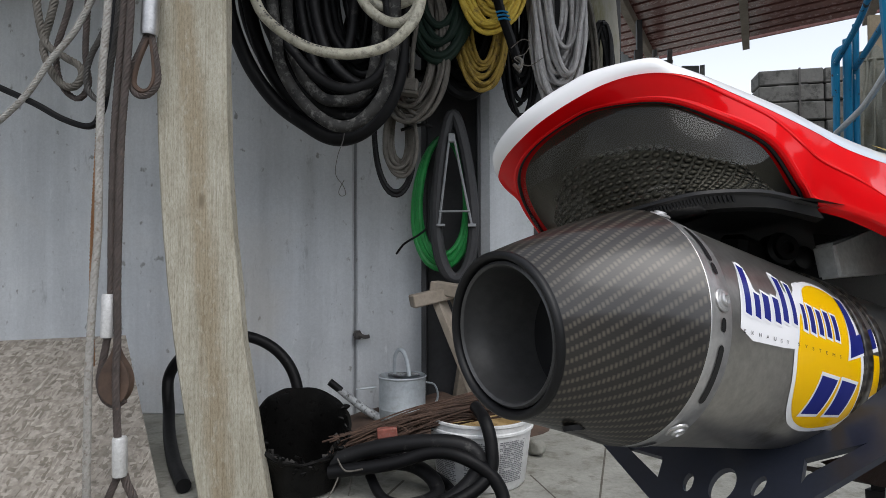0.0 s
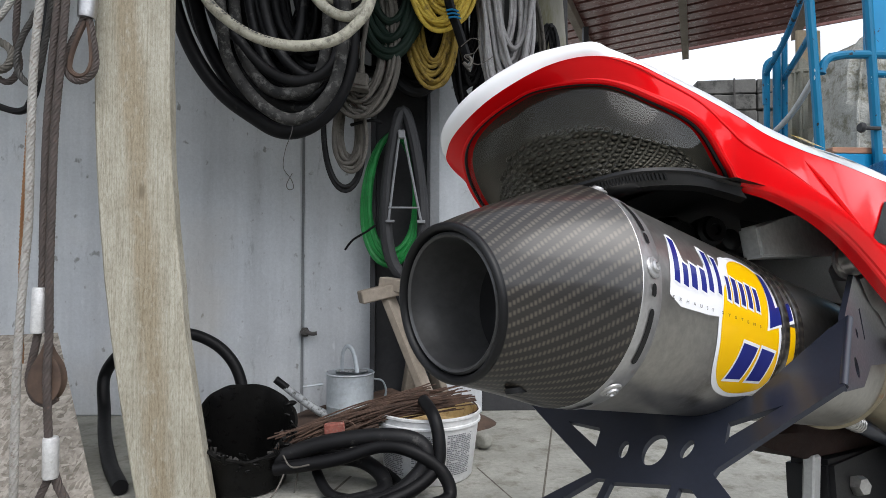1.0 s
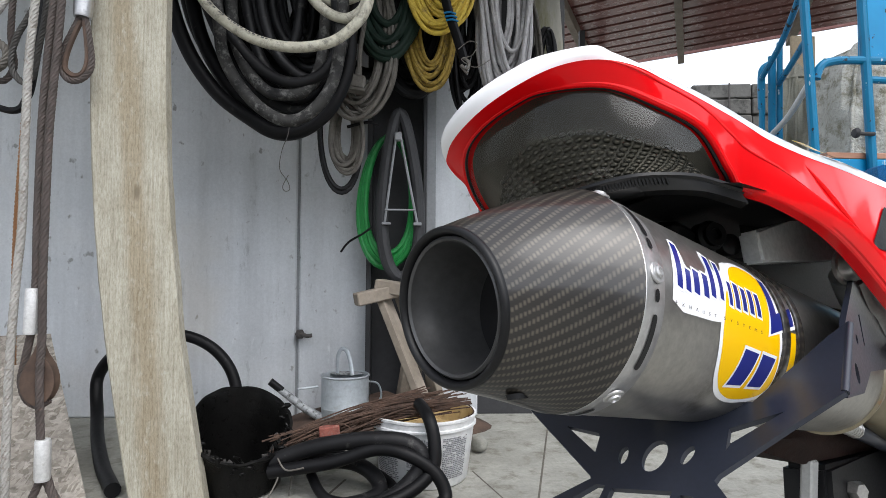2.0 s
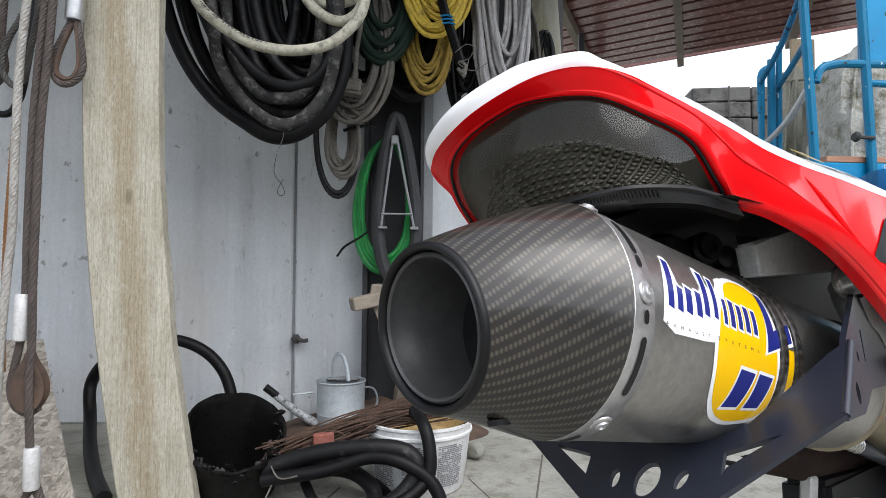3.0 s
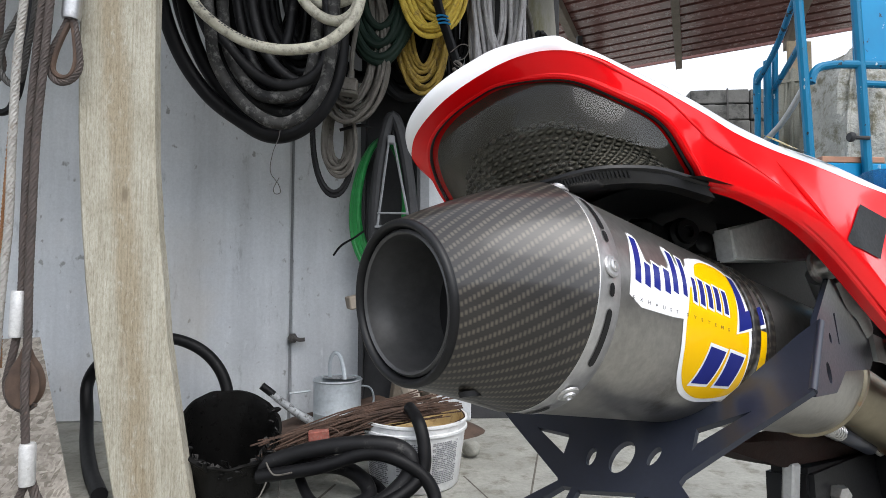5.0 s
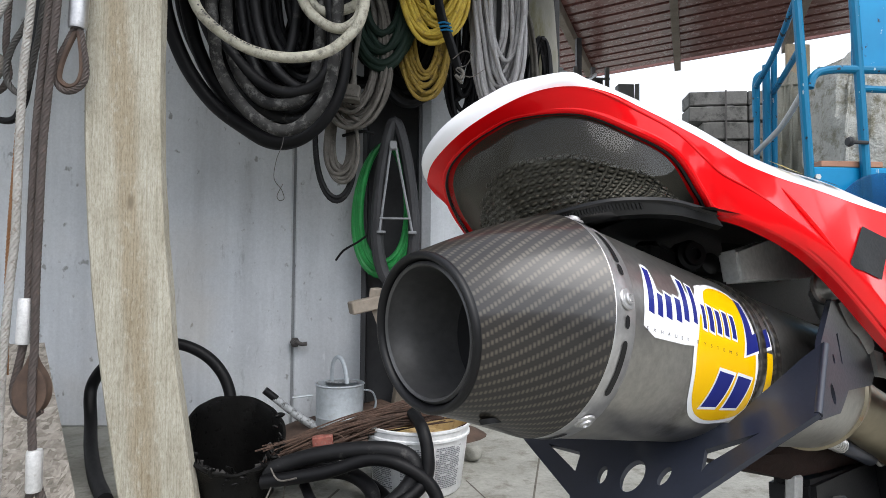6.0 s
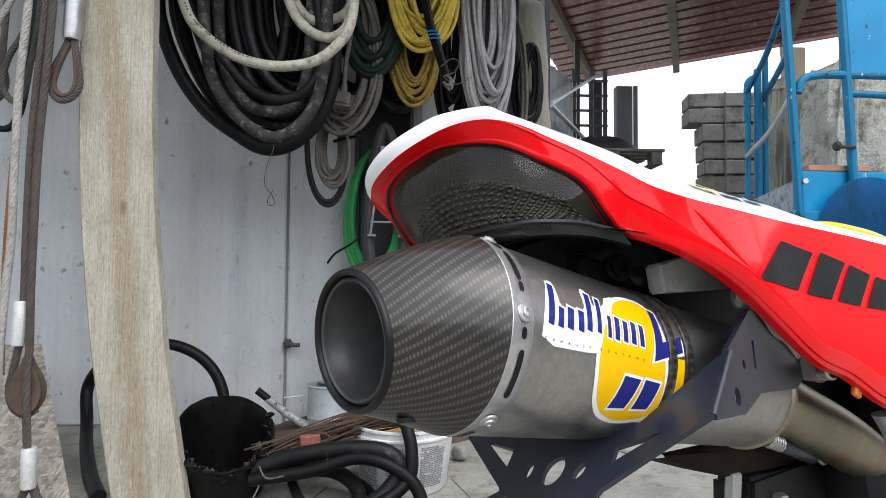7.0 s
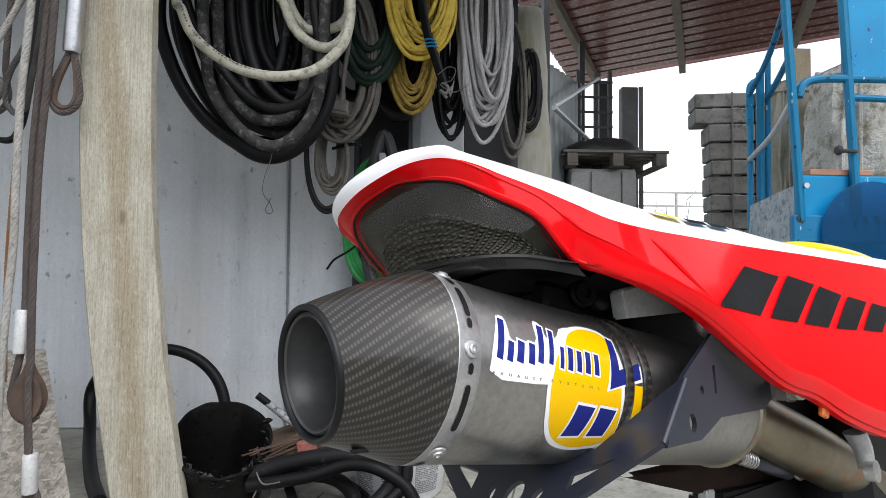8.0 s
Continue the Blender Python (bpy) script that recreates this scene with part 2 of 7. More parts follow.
M["alu_bar"] = worn("cast_aluminium_bar", (0.36, 0.365, 0.36), (0.42, 0.425, 0.42), 0.5, 0.35, 20, (1, 1, 1), 200, 0.15, 0.0004)
M["bar_light"] = worn("bare_aluminium_bar", (0.72, 0.73, 0.72), (0.80, 0.81, 0.80), 0.5, 0.1, 20, (1, 1, 1), 200, 0.1, 0.0004)
M["brown_flap"] = worn("muddy_brown_flap", (0.022, 0.011, 0.009), (0.045, 0.022, 0.017), 0.55, 0, 14, (1, 1, 1), 120, 0.4, 0.001, spec=0.2)
M["tray"] = worn("satin_black_tray", (0.008, 0.008, 0.009), (0.014, 0.014, 0.015), 0.30, 0, 20, (1, 1, 1), 300, 0.1, 0.0003, spec=0.5, rvar=0.05)
M["orange"] = worn("orange_reflector", (0.75, 0.16, 0.02), (0.8, 0.2, 0.03), 0.3, 0, 30, (1, 1, 1), 200, 0.0)


def carbon_material():
    """Twill on the mesh's own metre-true coordinates."""
    m, nt, ns, ln, b = shader("carbon_twill")
    uv = nt.nodes.new("ShaderNodeUVMap")
    sep = nt.nodes.new("ShaderNodeSeparateXYZ")
    ln.new(uv.outputs[0], sep.inputs[0])

    def math_node(op, a, c=None):
        n = nt.nodes.new("ShaderNodeMath")
        n.operation = op
        for k, val in ((0, a), (1, c)):
            if val is None:
                continue
            if isinstance(val, (int, float)):
                n.inputs[k].default_value = val
            else:
                ln.new(val, n.inputs[k])
        return n.outputs[0]
    # short tows lie across the axis, row by row, each column a little shifted
    along = math_node("DIVIDE", sep.outputs[1], 0.0027)
    column, within = math_node("FLOOR", along), math_node("FRACT", along)
    round_about = math_node("FRACT", math_node("ADD", math_node("DIVIDE", sep.outputs[0], 0.0066), math_node("MULTIPLY", column, -0.16)))
    hu = math_node("SINE", math_node("MULTIPLY", within, math.pi))
    hv = math_node("MAXIMUM", math_node("SINE", math_node("MULTIPLY", round_about, 2 * math.pi)), 0.0)
    dash = math_node("MULTIPLY", math_node("POWER", hu, 1.1), math_node("POWER", hv, 0.6))
    big = noise_tex(nt, coords(nt), 22, 5)
    col = mix_col(nt, dash, (0.0175, 0.0155, 0.0140), (0.094, 0.083, 0.068))
    col = mix_col(nt, 0.7, col, ramp(nt, big, [(0.3, (0.6, 0.6, 0.6)), (0.7, (1.2, 1.16, 1.1))]), "MULTIPLY")
    ln.new(col, b.inputs["Base Color"])
    ln.new(math_node("MULTIPLY", dash, 0.25), b.inputs["Metallic"])
    b.inputs["Roughness"].default_value = 0.40
    b.inputs["Specular IOR Level"].default_value = 0.35
    b.inputs["Coat Weight"].default_value = 0.48
    b.inputs["Coat Roughness"].default_value = 0.13
    bump(nt, b, dash, 0.10, 0.0002)
    return m


def smoked_material():
    """Smoked clear plastic: tinted see-through with a gloss that grows to the rim."""
    m, nt, ns, ln, b = shader("smoked_lens")
    out = ns["Material Output"]
    clear = ns.new("ShaderNodeBsdfTransparent")
    clear.inputs[0].default_value = (0.72, 0.70, 0.655, 1)
    gloss = ns.new("ShaderNodeBsdfGlossy")
    gloss.inputs["Roughness"].default_value = 0.025
    fr = ns.new("ShaderNodeFresnel")
    fr.inputs[0].default_value = 1.30
    mx = ns.new("ShaderNodeMixShader")
    cap = ns.new("ShaderNodeMath")
    cap.operation = "MINIMUM"
    cap.inputs[1].default_value = 0.045
    ln.new(fr.outputs[0], cap.inputs[0])
    ln.new(cap.outputs[0], mx.inputs[0]), ln.new(clear.outputs[0], mx.inputs[1]), ln.new(gloss.outputs[0], mx.inputs[2])
    ln.new(mx.outputs[0], out.inputs["Surface"])
    return m


def reflector_material():
    """Smooth dull metal-coated plastic with a slow drift of tone."""
    m, nt, ns, ln, b = shader("grey_reflector")
    ln.new(ramp(nt, noise_tex(nt, coords(nt), 30, 2, 0.4), [(0.3, (0.040, 0.040, 0.033)), (0.7, (0.062, 0.061, 0.052))]), b.inputs["Base Color"])
    b.inputs["Roughness"].default_value = 0.34
    b.inputs["Metallic"].default_value = 0.45
    return m


def tinted_disc_material():
    """Blue see-through plastic plate."""
    m, nt, ns, ln, b = shader("blue_tinted_plate")
    clear = ns.new("ShaderNodeBsdfTransparent")
    clear.inputs[0].default_value = (0.22, 0.60, 0.80, 1)
    ln.new(ramp(nt, noise_tex(nt, coords(nt), 12, 6), [(0.3, (0.006, 0.09, 0.19)), (0.7, (0.015, 0.14, 0.27))]), b.inputs["Base Color"])
    b.inputs["Roughness"].default_value = 0.3
    mx = ns.new("ShaderNodeMixShader")
    mx.inputs[0].default_value = 0.30
    ln.new(clear.outputs[0], mx.inputs[1]), ln.new(b.outputs[0], mx.inputs[2])
    ln.new(mx.outputs[0], ns["Material Output"].inputs["Surface"])
    return m


def osb_material():
    """Pressed strands: small long flakes in two directions, greyed."""
    m, nt, ns, ln, b = shader("strand_board")
    cols = []
    for sc in ((120, 30, 38), (36, 30, 130)):
        vo = ns.new("ShaderNodeTexVoronoi")
        vo.inputs["Scale"].default_value = 1.0
        ln.new(coords(nt, sc), vo.inputs["Vector"])
        cols.append(ramp(nt, vo.outputs["Color"], [(0.15, (0.17, 0.15, 0.125)), (0.85, (0.36, 0.33, 0.29))]))
    col = mix_col(nt, ramp(nt, noise_tex(nt, coords(nt), 45, 2), [(0.47, (0, 0, 0)), (0.53, (1, 1, 1))]), cols[0], cols[1])
    col = mix_col(nt, 0.8, col, ramp(nt, noise_tex(nt, coords(nt), 60, 8), [(0.3, (0.6, 0.6, 0.6)), (0.7, (1.2, 1.2, 1.2))]), "MULTIPLY")
    ln.new(col, b.inputs["Base Color"])
    b.inputs["Roughness"].default_value = 0.9
    bump(nt, b, noise_tex(nt, coords(nt), 60, 8), 0.5, 0.003)
    return m


def plank_material():
    """Sawn softwood gone grey-green: a browner heart stripe, pale speckled edges, fine broken grain, a few knots."""
    m, nt, ns, ln, b = shader("weathered_plank")

    def calc(op, a, c):
        n = ns.new("ShaderNodeMath")
        n.operation = op
        for k, val in ((0, a), (1, c)):
            if isinstance(val, (int, float)):
                n.inputs[k].default_value = val
            else:
                ln.new(val, n.inputs[k])
        return n.outputs[0]
    grain = noise_tex(nt, coords(nt, (1, 1, 0.022)), 300, 5, 0.65)
    blotch = noise_tex(nt, coords(nt, (1, 1, 0.35)), 16, 8, 0.7)
    fleck = noise_tex(nt, coords(nt, (1, 1, 0.28)), 210, 8, 0.8)
    wander = noise_tex(nt, coords(nt, (1, 1, 0.12)), 22, 6, 0.7)
    # heart stripe follows the bowed board
    sep = ns.new("ShaderNodeSeparateXYZ")
    ln.new(coords(nt), sep.inputs[0])
    off = calc("ADD", calc("ADD", sep.outputs[0], calc("MULTIPLY", sep.outputs[2], 0.092)), 0.548)
    side = calc("ABSOLUTE", calc("ADD", off, calc("MULTIPLY", calc("SUBTRACT", wander, 0.5), 0.085)), 0.0)
    heart = ramp(nt, calc("MULTIPLY", side, 20.0), [(0.30, (1, 1, 1)), (0.80, (0, 0, 0))])
    col = ramp(nt, blotch, [(0.32, (0.325, 0.30, 0.235)), (0.5, (0.385, 0.362, 0.295)), (0.68, (0.46, 0.44, 0.37))])
    col = mix_col(nt, calc("MULTIPLY", heart, 0.85), col, (0.305, 0.258, 0.182))
    col = mix_col(nt, ramp(nt, noise_tex(nt, coords(nt, (1, 1, 0.5)), 60, 8, 0.75), [(0.54, (0, 0, 0)), (0.66, (0.6, 0.6, 0.6))]), col, (0.45, 0.435, 0.375))
    col = mix_col(nt, 0.85, col, ramp(nt, grain, [(0.34, (0.80, 0.78, 0.74)), (0.50, (1.0, 1.0, 1.0)), (0.68, (1.10, 1.10, 1.10))]), "MULTIPLY")
    col = mix_col(nt, 0.9, col, ramp(nt, fleck, [(0.34, (0.62, 0.60, 0.55)), (0.50, (1, 1, 1)), (0.68, (1.22, 1.22, 1.22))]), "MULTIPLY")
    knot = ns.new("ShaderNodeTexVoronoi")
    knot.inputs["Scale"].default_value = 1.0
    ln.new(coords(nt, (9.5, 3, 4.2)), knot.inputs["Vector"])
    col = mix_col(nt, ramp(nt, knot.outputs["Distance"], [(0.04, (0.85, 0.85, 0.85)), (0.11, (0, 0, 0))]), col, (0.17, 0.14, 0.10))
    ln.new(col, b.inputs["Base Color"])
    b.inputs["Roughness"].default_value = 0.88
    b.inputs["Specular IOR Level"].default_value = 0.2
    bump(nt, b, calc("ADD", grain, fleck), 0.7, 0.003)
    return m


def wall_material():
    """Precast concrete: soft clouding, faint upright streaks, small pits and scuffs."""
    m, nt, ns, ln, b = shader("concrete_wall")
    cloud = noise_tex(nt, coords(nt), 2.2, 7, 0.6)
    streak = noise_tex(nt, coords(nt, (1, 1, 0.05)), 9, 5, 0.6)
    grain = noise_tex(nt, coords(nt), 120, 6, 0.6)
    spots = noise_tex(nt, coords(nt, (1, 1, 0.7)), 26, 3, 0.5)
    col = ramp(nt, cloud, [(0.3, (0.50, 0.525, 0.55)), (0.7, (0.64, 0.66, 0.68))])
    col = mix_col(nt, 0.9, col, ramp(nt, streak, [(0.3, (0.82, 0.82, 0.82)), (0.62, (1.08, 1.08, 1.08))]), "MULTIPLY")
    col = mix_col(nt, 0.8, col, ramp(nt, grain, [(0.3, (0.9, 0.9, 0.9)), (0.7, (1.06, 1.06, 1.06))]), "MULTIPLY")
    col = mix_col(nt, ramp(nt, spots, [(0.66, (0, 0, 0)), (0.72, (0.8, 0.8, 0.8))]), col, (0.22, 0.22, 0.21))
    scuff = noise_tex(nt, coords(nt, (1, 1, 0.25)), 16, 12, 0.8)
    col = mix_col(nt, ramp(nt, scuff, [(0.58, (0, 0, 0)), (0.66, (0.6, 0.6, 0.6))]), col, (0.70, 0.72, 0.735))
    col = mix_col(nt, ramp(nt, scuff, [(0.34, (0.55, 0.55, 0.55)), (0.42, (0, 0, 0))]), col, (0.30, 0.31, 0.32))
    warm = noise_tex(nt, coords(nt), 1.1, 4, 0.6)
    col = mix_col(nt, ramp(nt, warm, [(0.60, (0, 0, 0)), (0.75, (0.35, 0.35, 0.35))]), col, (0.42, 0.37, 0.29))
    ln.new(col, b.inputs["Base Color"])
    b.inputs["Roughness"].default_value = 0.75
    b.inputs["Specular IOR Level"].default_value = 0.3
    bump(nt, b, grain, 0.25, 0.002)
    return m


def chipped_blue(name, c1, c2, bare):
    """Old enamel: faded drift, dark chips down to steel, pale scratches."""
    m, nt, ns, ln, b = shader(name)
    col = ramp(nt, noise_tex(nt, coords(nt), 5, 6), [(0.3, c1), (0.7, c2)])
    chips = noise_tex(nt, coords(nt, (1, 1, 0.7)), 26, 5, 0.55)
    col = mix_col(nt, ramp(nt, chips, [(bare, (0, 0, 0)), (bare + 0.02, (1, 1, 1))]), col, (0.018, 0.024, 0.032))
    pale = noise_tex(nt, coords(nt, (1, 1, 0.5)), 38, 4, 0.5)
    col = mix_col(nt, ramp(nt, pale, [(0.69, (0, 0, 0)), (0.71, (0.9, 0.9, 0.9))]), col, (0.42, 0.50, 0.55))
    ln.new(col, b.inputs["Base Color"])
    b.inputs["Roughness"].default_value = 0.45
    b.inputs["Specular IOR Level"].default_value = 0.3
    bump(nt, b, chips, 0.2, 0.001)
    return m


M["blue"] = chipped_blue("chipped_blue_paint", (0.0, 0.19, 0.40), (0.0, 0.24, 0.48), 0.68)
# same blue, darkened to carry the shading on the round rails
M["blue_shaded"] = chipped_blue("shaded_chipped_blue_paint", (0.0, 0.125, 0.25), (0.0, 0.16, 0.31), 0.66)
M["blue_dark"] = chipped_blue("worn_blue_paint", (0.004, 0.12, 0.26), (0.008, 0.17, 0.34), 0.60)
M["plank"] = plank_material()
M["wall"] = wall_material()
M["carbon"] = carbon_material()
M["smoked"] = smoked_material()
M["osb"] = osb_material()
M["reflector"] = reflector_material()
M["blue_clear"] = tinted_disc_material()


# ======================================================== mesh helpers
def span(a, b, n):
    return [a + (b - a) * k / (n - 1) for k in range(n)]


def thing(name, base, label, category, group="", kind=""):
    ob = new(name)
    ob.empty_display_size = 0.05
    ob.location = base
    return tagged(ob, label, category, group, kind)


def part(name, bm, material, parent=None, label="", smooth=True, auto=35):
    """Links a bmesh, given in world places, as one mesh object under its parent."""
    me = bpy.data.meshes.new(name)
    bmesh.ops.recalc_face_normals(bm, faces=bm.faces)
    if smooth:
        lim = radians(auto)
        for f in bm.faces:
            f.smooth = True
        for e in bm.edges:
            if len(e.link_faces) == 2 and e.calc_face_angle(0) > lim:
                e.smooth = False
    bm.to_mesh(me)
    bm.free()
    me.materials.append(M[material])
    ob = new(name, me)
    if parent:
        ob.parent = parent
        if parent.type == "EMPTY":
            ob.matrix_parent_inverse = Matrix.Translation(parent.location).inverted()
    if label:
        ob["label"] = label
    return ob


def whole(name, bm, material, label, category, group="", kind="", **kw):
    return tagged(part(name, bm, material, **kw), label, category, group, kind)


def box(bm, lo, hi, m=None, bevel=0.0):
    lo, hi = Vector(lo), Vector(hi)
    r = bmesh.ops.create_cube(bm, size=1, matrix=Matrix.LocRotScale((lo + hi) / 2, None, hi - lo))
    vs = r["verts"]
    if bevel:
        es = list({e for v in vs for e in v.link_edges})
        b = bmesh.ops.bevel(bm, geom=es, offset=bevel, segments=1, affect="EDGES", profile=0.5)
        vs = list({v for v in vs if v.is_valid} | set(b["verts"]))
    if m:
        bmesh.ops.transform(bm, matrix=m, verts=vs)
    return vs


def boxed(lo, hi, m=None, bevel=0.0):
    bm = bmesh.new()
    box(bm, lo, hi, m, bevel)
    return bm


def prism(bm, pts, off):
    """A plate from a flat outline, as thick as the vector off."""
    a = [bm.verts.new(p) for p in pts]
    b = [bm.verts.new(Vector(p) + Vector(off)) for p in pts]
    bm.faces.new(a), bm.faces.new(b[::-1])
    for k in range(len(a)):
        bm.faces.new((a[k], b[k], b[k - 1], a[k - 1]))


def smooth_line(pts, n=8, closed=False):
    """Catmull-Rom through the points."""
    P = [Vector(p) for p in pts]
    out, c = [], len(P)
    for k in range(c if closed else c - 1):
        if closed:
            a, b, d, e = P[k - 1], P[k], P[(k + 1) % c], P[(k + 2) % c]
        else:
            a, b, d, e = P[max(k - 1, 0)], P[k], P[k + 1], P[min(k + 2, c - 1)]
        for s in range(n):
            t = s / n
            out.append(0.5 * (2 * b + (d - a) * t + (2 * a - 5 * b + 4 * d - e) * t * t + (3 * b - a - 3 * d + e) * t ** 3))
    if not closed:
        out.append(P[-1])
    return out


def sweep(bm, line, r, sides=8, closed=False, caps=True, flat=1.0):
    """A tube along a line; r is a number or a function of 0..1."""
    line = [Vector(p) for p in line]
    n = len(line)
    rings = []
    up = Vector((0.13, 0.31, 0.94))
    for k, p in enumerate(line):
        a = line[k - 1] if (k or closed) else p
        b = line[(k + 1) % n] if (k < n - 1 or closed) else p
        d = (b - a)
        d = d.normalized() if d.length > 1e-9 else Vector((0, 0, 1))
        up = up - d * up.dot(d)
        if up.length < 1e-4:
            up = d.orthogonal()
        up.normalize()
        side = d.cross(up)
        rr = r(k / max(1, n - 1)) if callable(r) else r
        rings.append([bm.verts.new(p + rr * (math.cos(2 * math.pi * q / sides) * up * flat + math.sin(2 * math.pi * q / sides) * side))
                      for q in range(sides)])
    for k in range(n if closed else n - 1):
        A, B = rings[k], rings[(k + 1) % n]
        for q in range(sides):
            bm.faces.new((A[q], A[(q + 1) % sides], B[(q + 1) % sides], B[q]))
    if caps and not closed:
        bm.faces.new(rings[0][::-1]), bm.faces.new(rings[-1])


def tube(pts, r, sides=8, n=8, closed=False, flat=1.0):
    bm = bmesh.new()
    sweep(bm, smooth_line(pts, n, closed), r, sides, closed, True, flat)
    return bm


def lathe(bm, prof, m=None, seg=32, ring=(1, 1)):
    """Turns (radius, height) rows about z; rows at radius 0 close the end."""
    rings, m = [], m or Matrix()
    for r, h in prof:
        if r < 1e-6:
            rings.append([bm.verts.new(m @ Vector((0, 0, h)))])
        else:
            rings.append([bm.verts.new(m @ Vector((ring[0] * r * math.cos(2 * math.pi * k / seg), ring[1] * r * math.sin(2 * math.pi * k / seg), h))) for k in range(seg)])
    for A, B in zip(rings, rings[1:]):
        for k in range(seg):
            q = (k + 1) % seg
            if len(A) == 1 and len(B) == 1:
                continue
            if len(A) == 1:
                bm.faces.new((A[0], B[k], B[q]))
            elif len(B) == 1:
                bm.faces.new((A[k], A[q], B[0]))
            else:
                bm.faces.new((A[k], A[q], B[q], B[k]))


def turned(prof, m=None, seg=32, ring=(1, 1)):
    bm = bmesh.new()
    lathe(bm, prof, m, seg, ring)
    return bm


def aim(p, d):
    """A pose at p whose z points along d."""
    return Matrix.Translation(p) @ Vector(d).to_track_quat("Z", "Y").to_matrix().to_4x4()


def grid_mesh(bm, rows, closed=False):
    V = [[bm.verts.new(p) for p in row] for row in rows]
    for A, B in zip(V, V[1:]):
        m = len(A)
        for k in range(m if closed else m - 1):
            bm.faces.new((A[k], A[(k + 1) % m], B[(k + 1) % m], B[k]))
    return V


def coil_line(cx, y, bottom, hw, height, loops, seed, spread=0.2, depth=0.06, top=0.4, n=40, lean=0.0, stray=0.0):
    """One long line wound in hanging loops, the loops' width and drop drifting from turn to turn."""
    rnd = random.Random(seed)
    W = [1 - spread * rnd.random() for _ in range(loops + 2)]
    D = [1 - (1 - w) * 0.55 - 0.10 * spread * rnd.random() for w in W]
    X = [rnd.uniform(-1, 1) * hw * spread * 0.22 for _ in range(loops + 2)]
    Y = [rnd.uniform(-1, 1) * depth for _ in range(loops + 2)]
    T = [rnd.uniform(-0.10, 0.10) for _ in range(loops + 2)]
    out = []
    ztop = bottom + height
    for k in range(loops * n + 1):
        a = 2 * math.pi * k / n + math.pi
        f = k / n
        i, t = int(f), f - int(f)
        t = t * t * (3 - 2 * t)
        w, d, xo, yo, tl = (c[i] * (1 - t) + c[i + 1] * t for c in (W, D, X, Y, T))
        k2 = (1 - math.cos(a)) / 2
        x = hw * w * math.sin(a) * (1 - top * k2)
        z = ztop - height * d * (1 - k2)
        sway = noise.noise_vector(Vector((f * 1.7 + seed, t * 2.0, z * 3.0))) * stray
        out.append(sway + Vector((cx + xo * (1 - k2) + x + tl * (ztop - z) * 0.3 + lean * (ztop - z), y + yo + tl * x * 0.8, z)))
    return out


def coil(name, label, category, mat, r, sides=8, group="", **kw):
    bm = bmesh.new()
    sweep(bm, coil_line(**kw), r, sides)
    return whole(name, bm, mat, label, category, group)


def rope_bm(pts, r, strands=6, pitch=0.05, n=10, step=0.006):
    """A laid rope: strands twisted round a line."""
    line = smooth_line(pts, n)
    L = [0.0]
    for a, b in zip(line, line[1:]):
        L.append(L[-1] + (b - a).length)
    cnt = max(8, int(L[-1] / step))
    S = span(0, L[-1], cnt)
    xyz = np.array([[float(c) for c in p] for p in line])
    P = [Vector([float(np.interp(s, L, xyz[:, c])) for c in range(3)]) for s in S]
    bm = bmesh.new()
    for q in range(strands):
        ln2 = []
        for k, p in enumerate(P):
            d = (P[min(k + 1, cnt - 1)] - P[max(k - 1, 0)]).normalized()
            s1 = d.cross(Vector((0, 1, 0.02))).normalized()
            s2 = d.cross(s1)
            a = 2 * math.pi * (S[k] / pitch + q / strands)
            ln2.append(p + r * 0.60 * (math.cos(a) * s1 + math.sin(a) * s2))
        sweep(bm, ln2, r * 0.40, 6)
    return bm


# ======================================================== large structure
def build_ground():
    bm = bmesh.new()
    xs = [-60, -12, -4, -2, -1, -0.4, 0, 0.4, 0.8, 1.6, 4, 12, 60]
    ys = [-60, -12, -4, -1, 0, 0.8, 1.4, 2.0, 2.6, 4, 8, 16, 80]
    grid_mesh(bm, [[(x, y, 0) for x in xs] for y in ys])
    whole("ground", bm, "floor", "bare stained concrete yard floor", "floor", kind="structure")
    # sawn joints and a crack, as thin dark grooves filled with dirt
    for name, pts, w in (("floor_joint", [(0.05, 0.9), (0.36, 1.38), (0.245, 1.78)], 0.0025),
                         ("floor_joint", [(-0.32, 1.05), (-0.12, 1.72)], 0.004),
                         ("floor_joint", [(0.30, 1.2), (0.75, 2.9)], 0.003)):
        bm = bmesh.new()
        sweep(bm, [(x, y, 0.0) for x, y in pts], w, 5, flat=0.35)
        whole(name, bm, "joint_dirt", "narrow dirt-filled joint in the concrete floor", "floor joint", kind="structure")


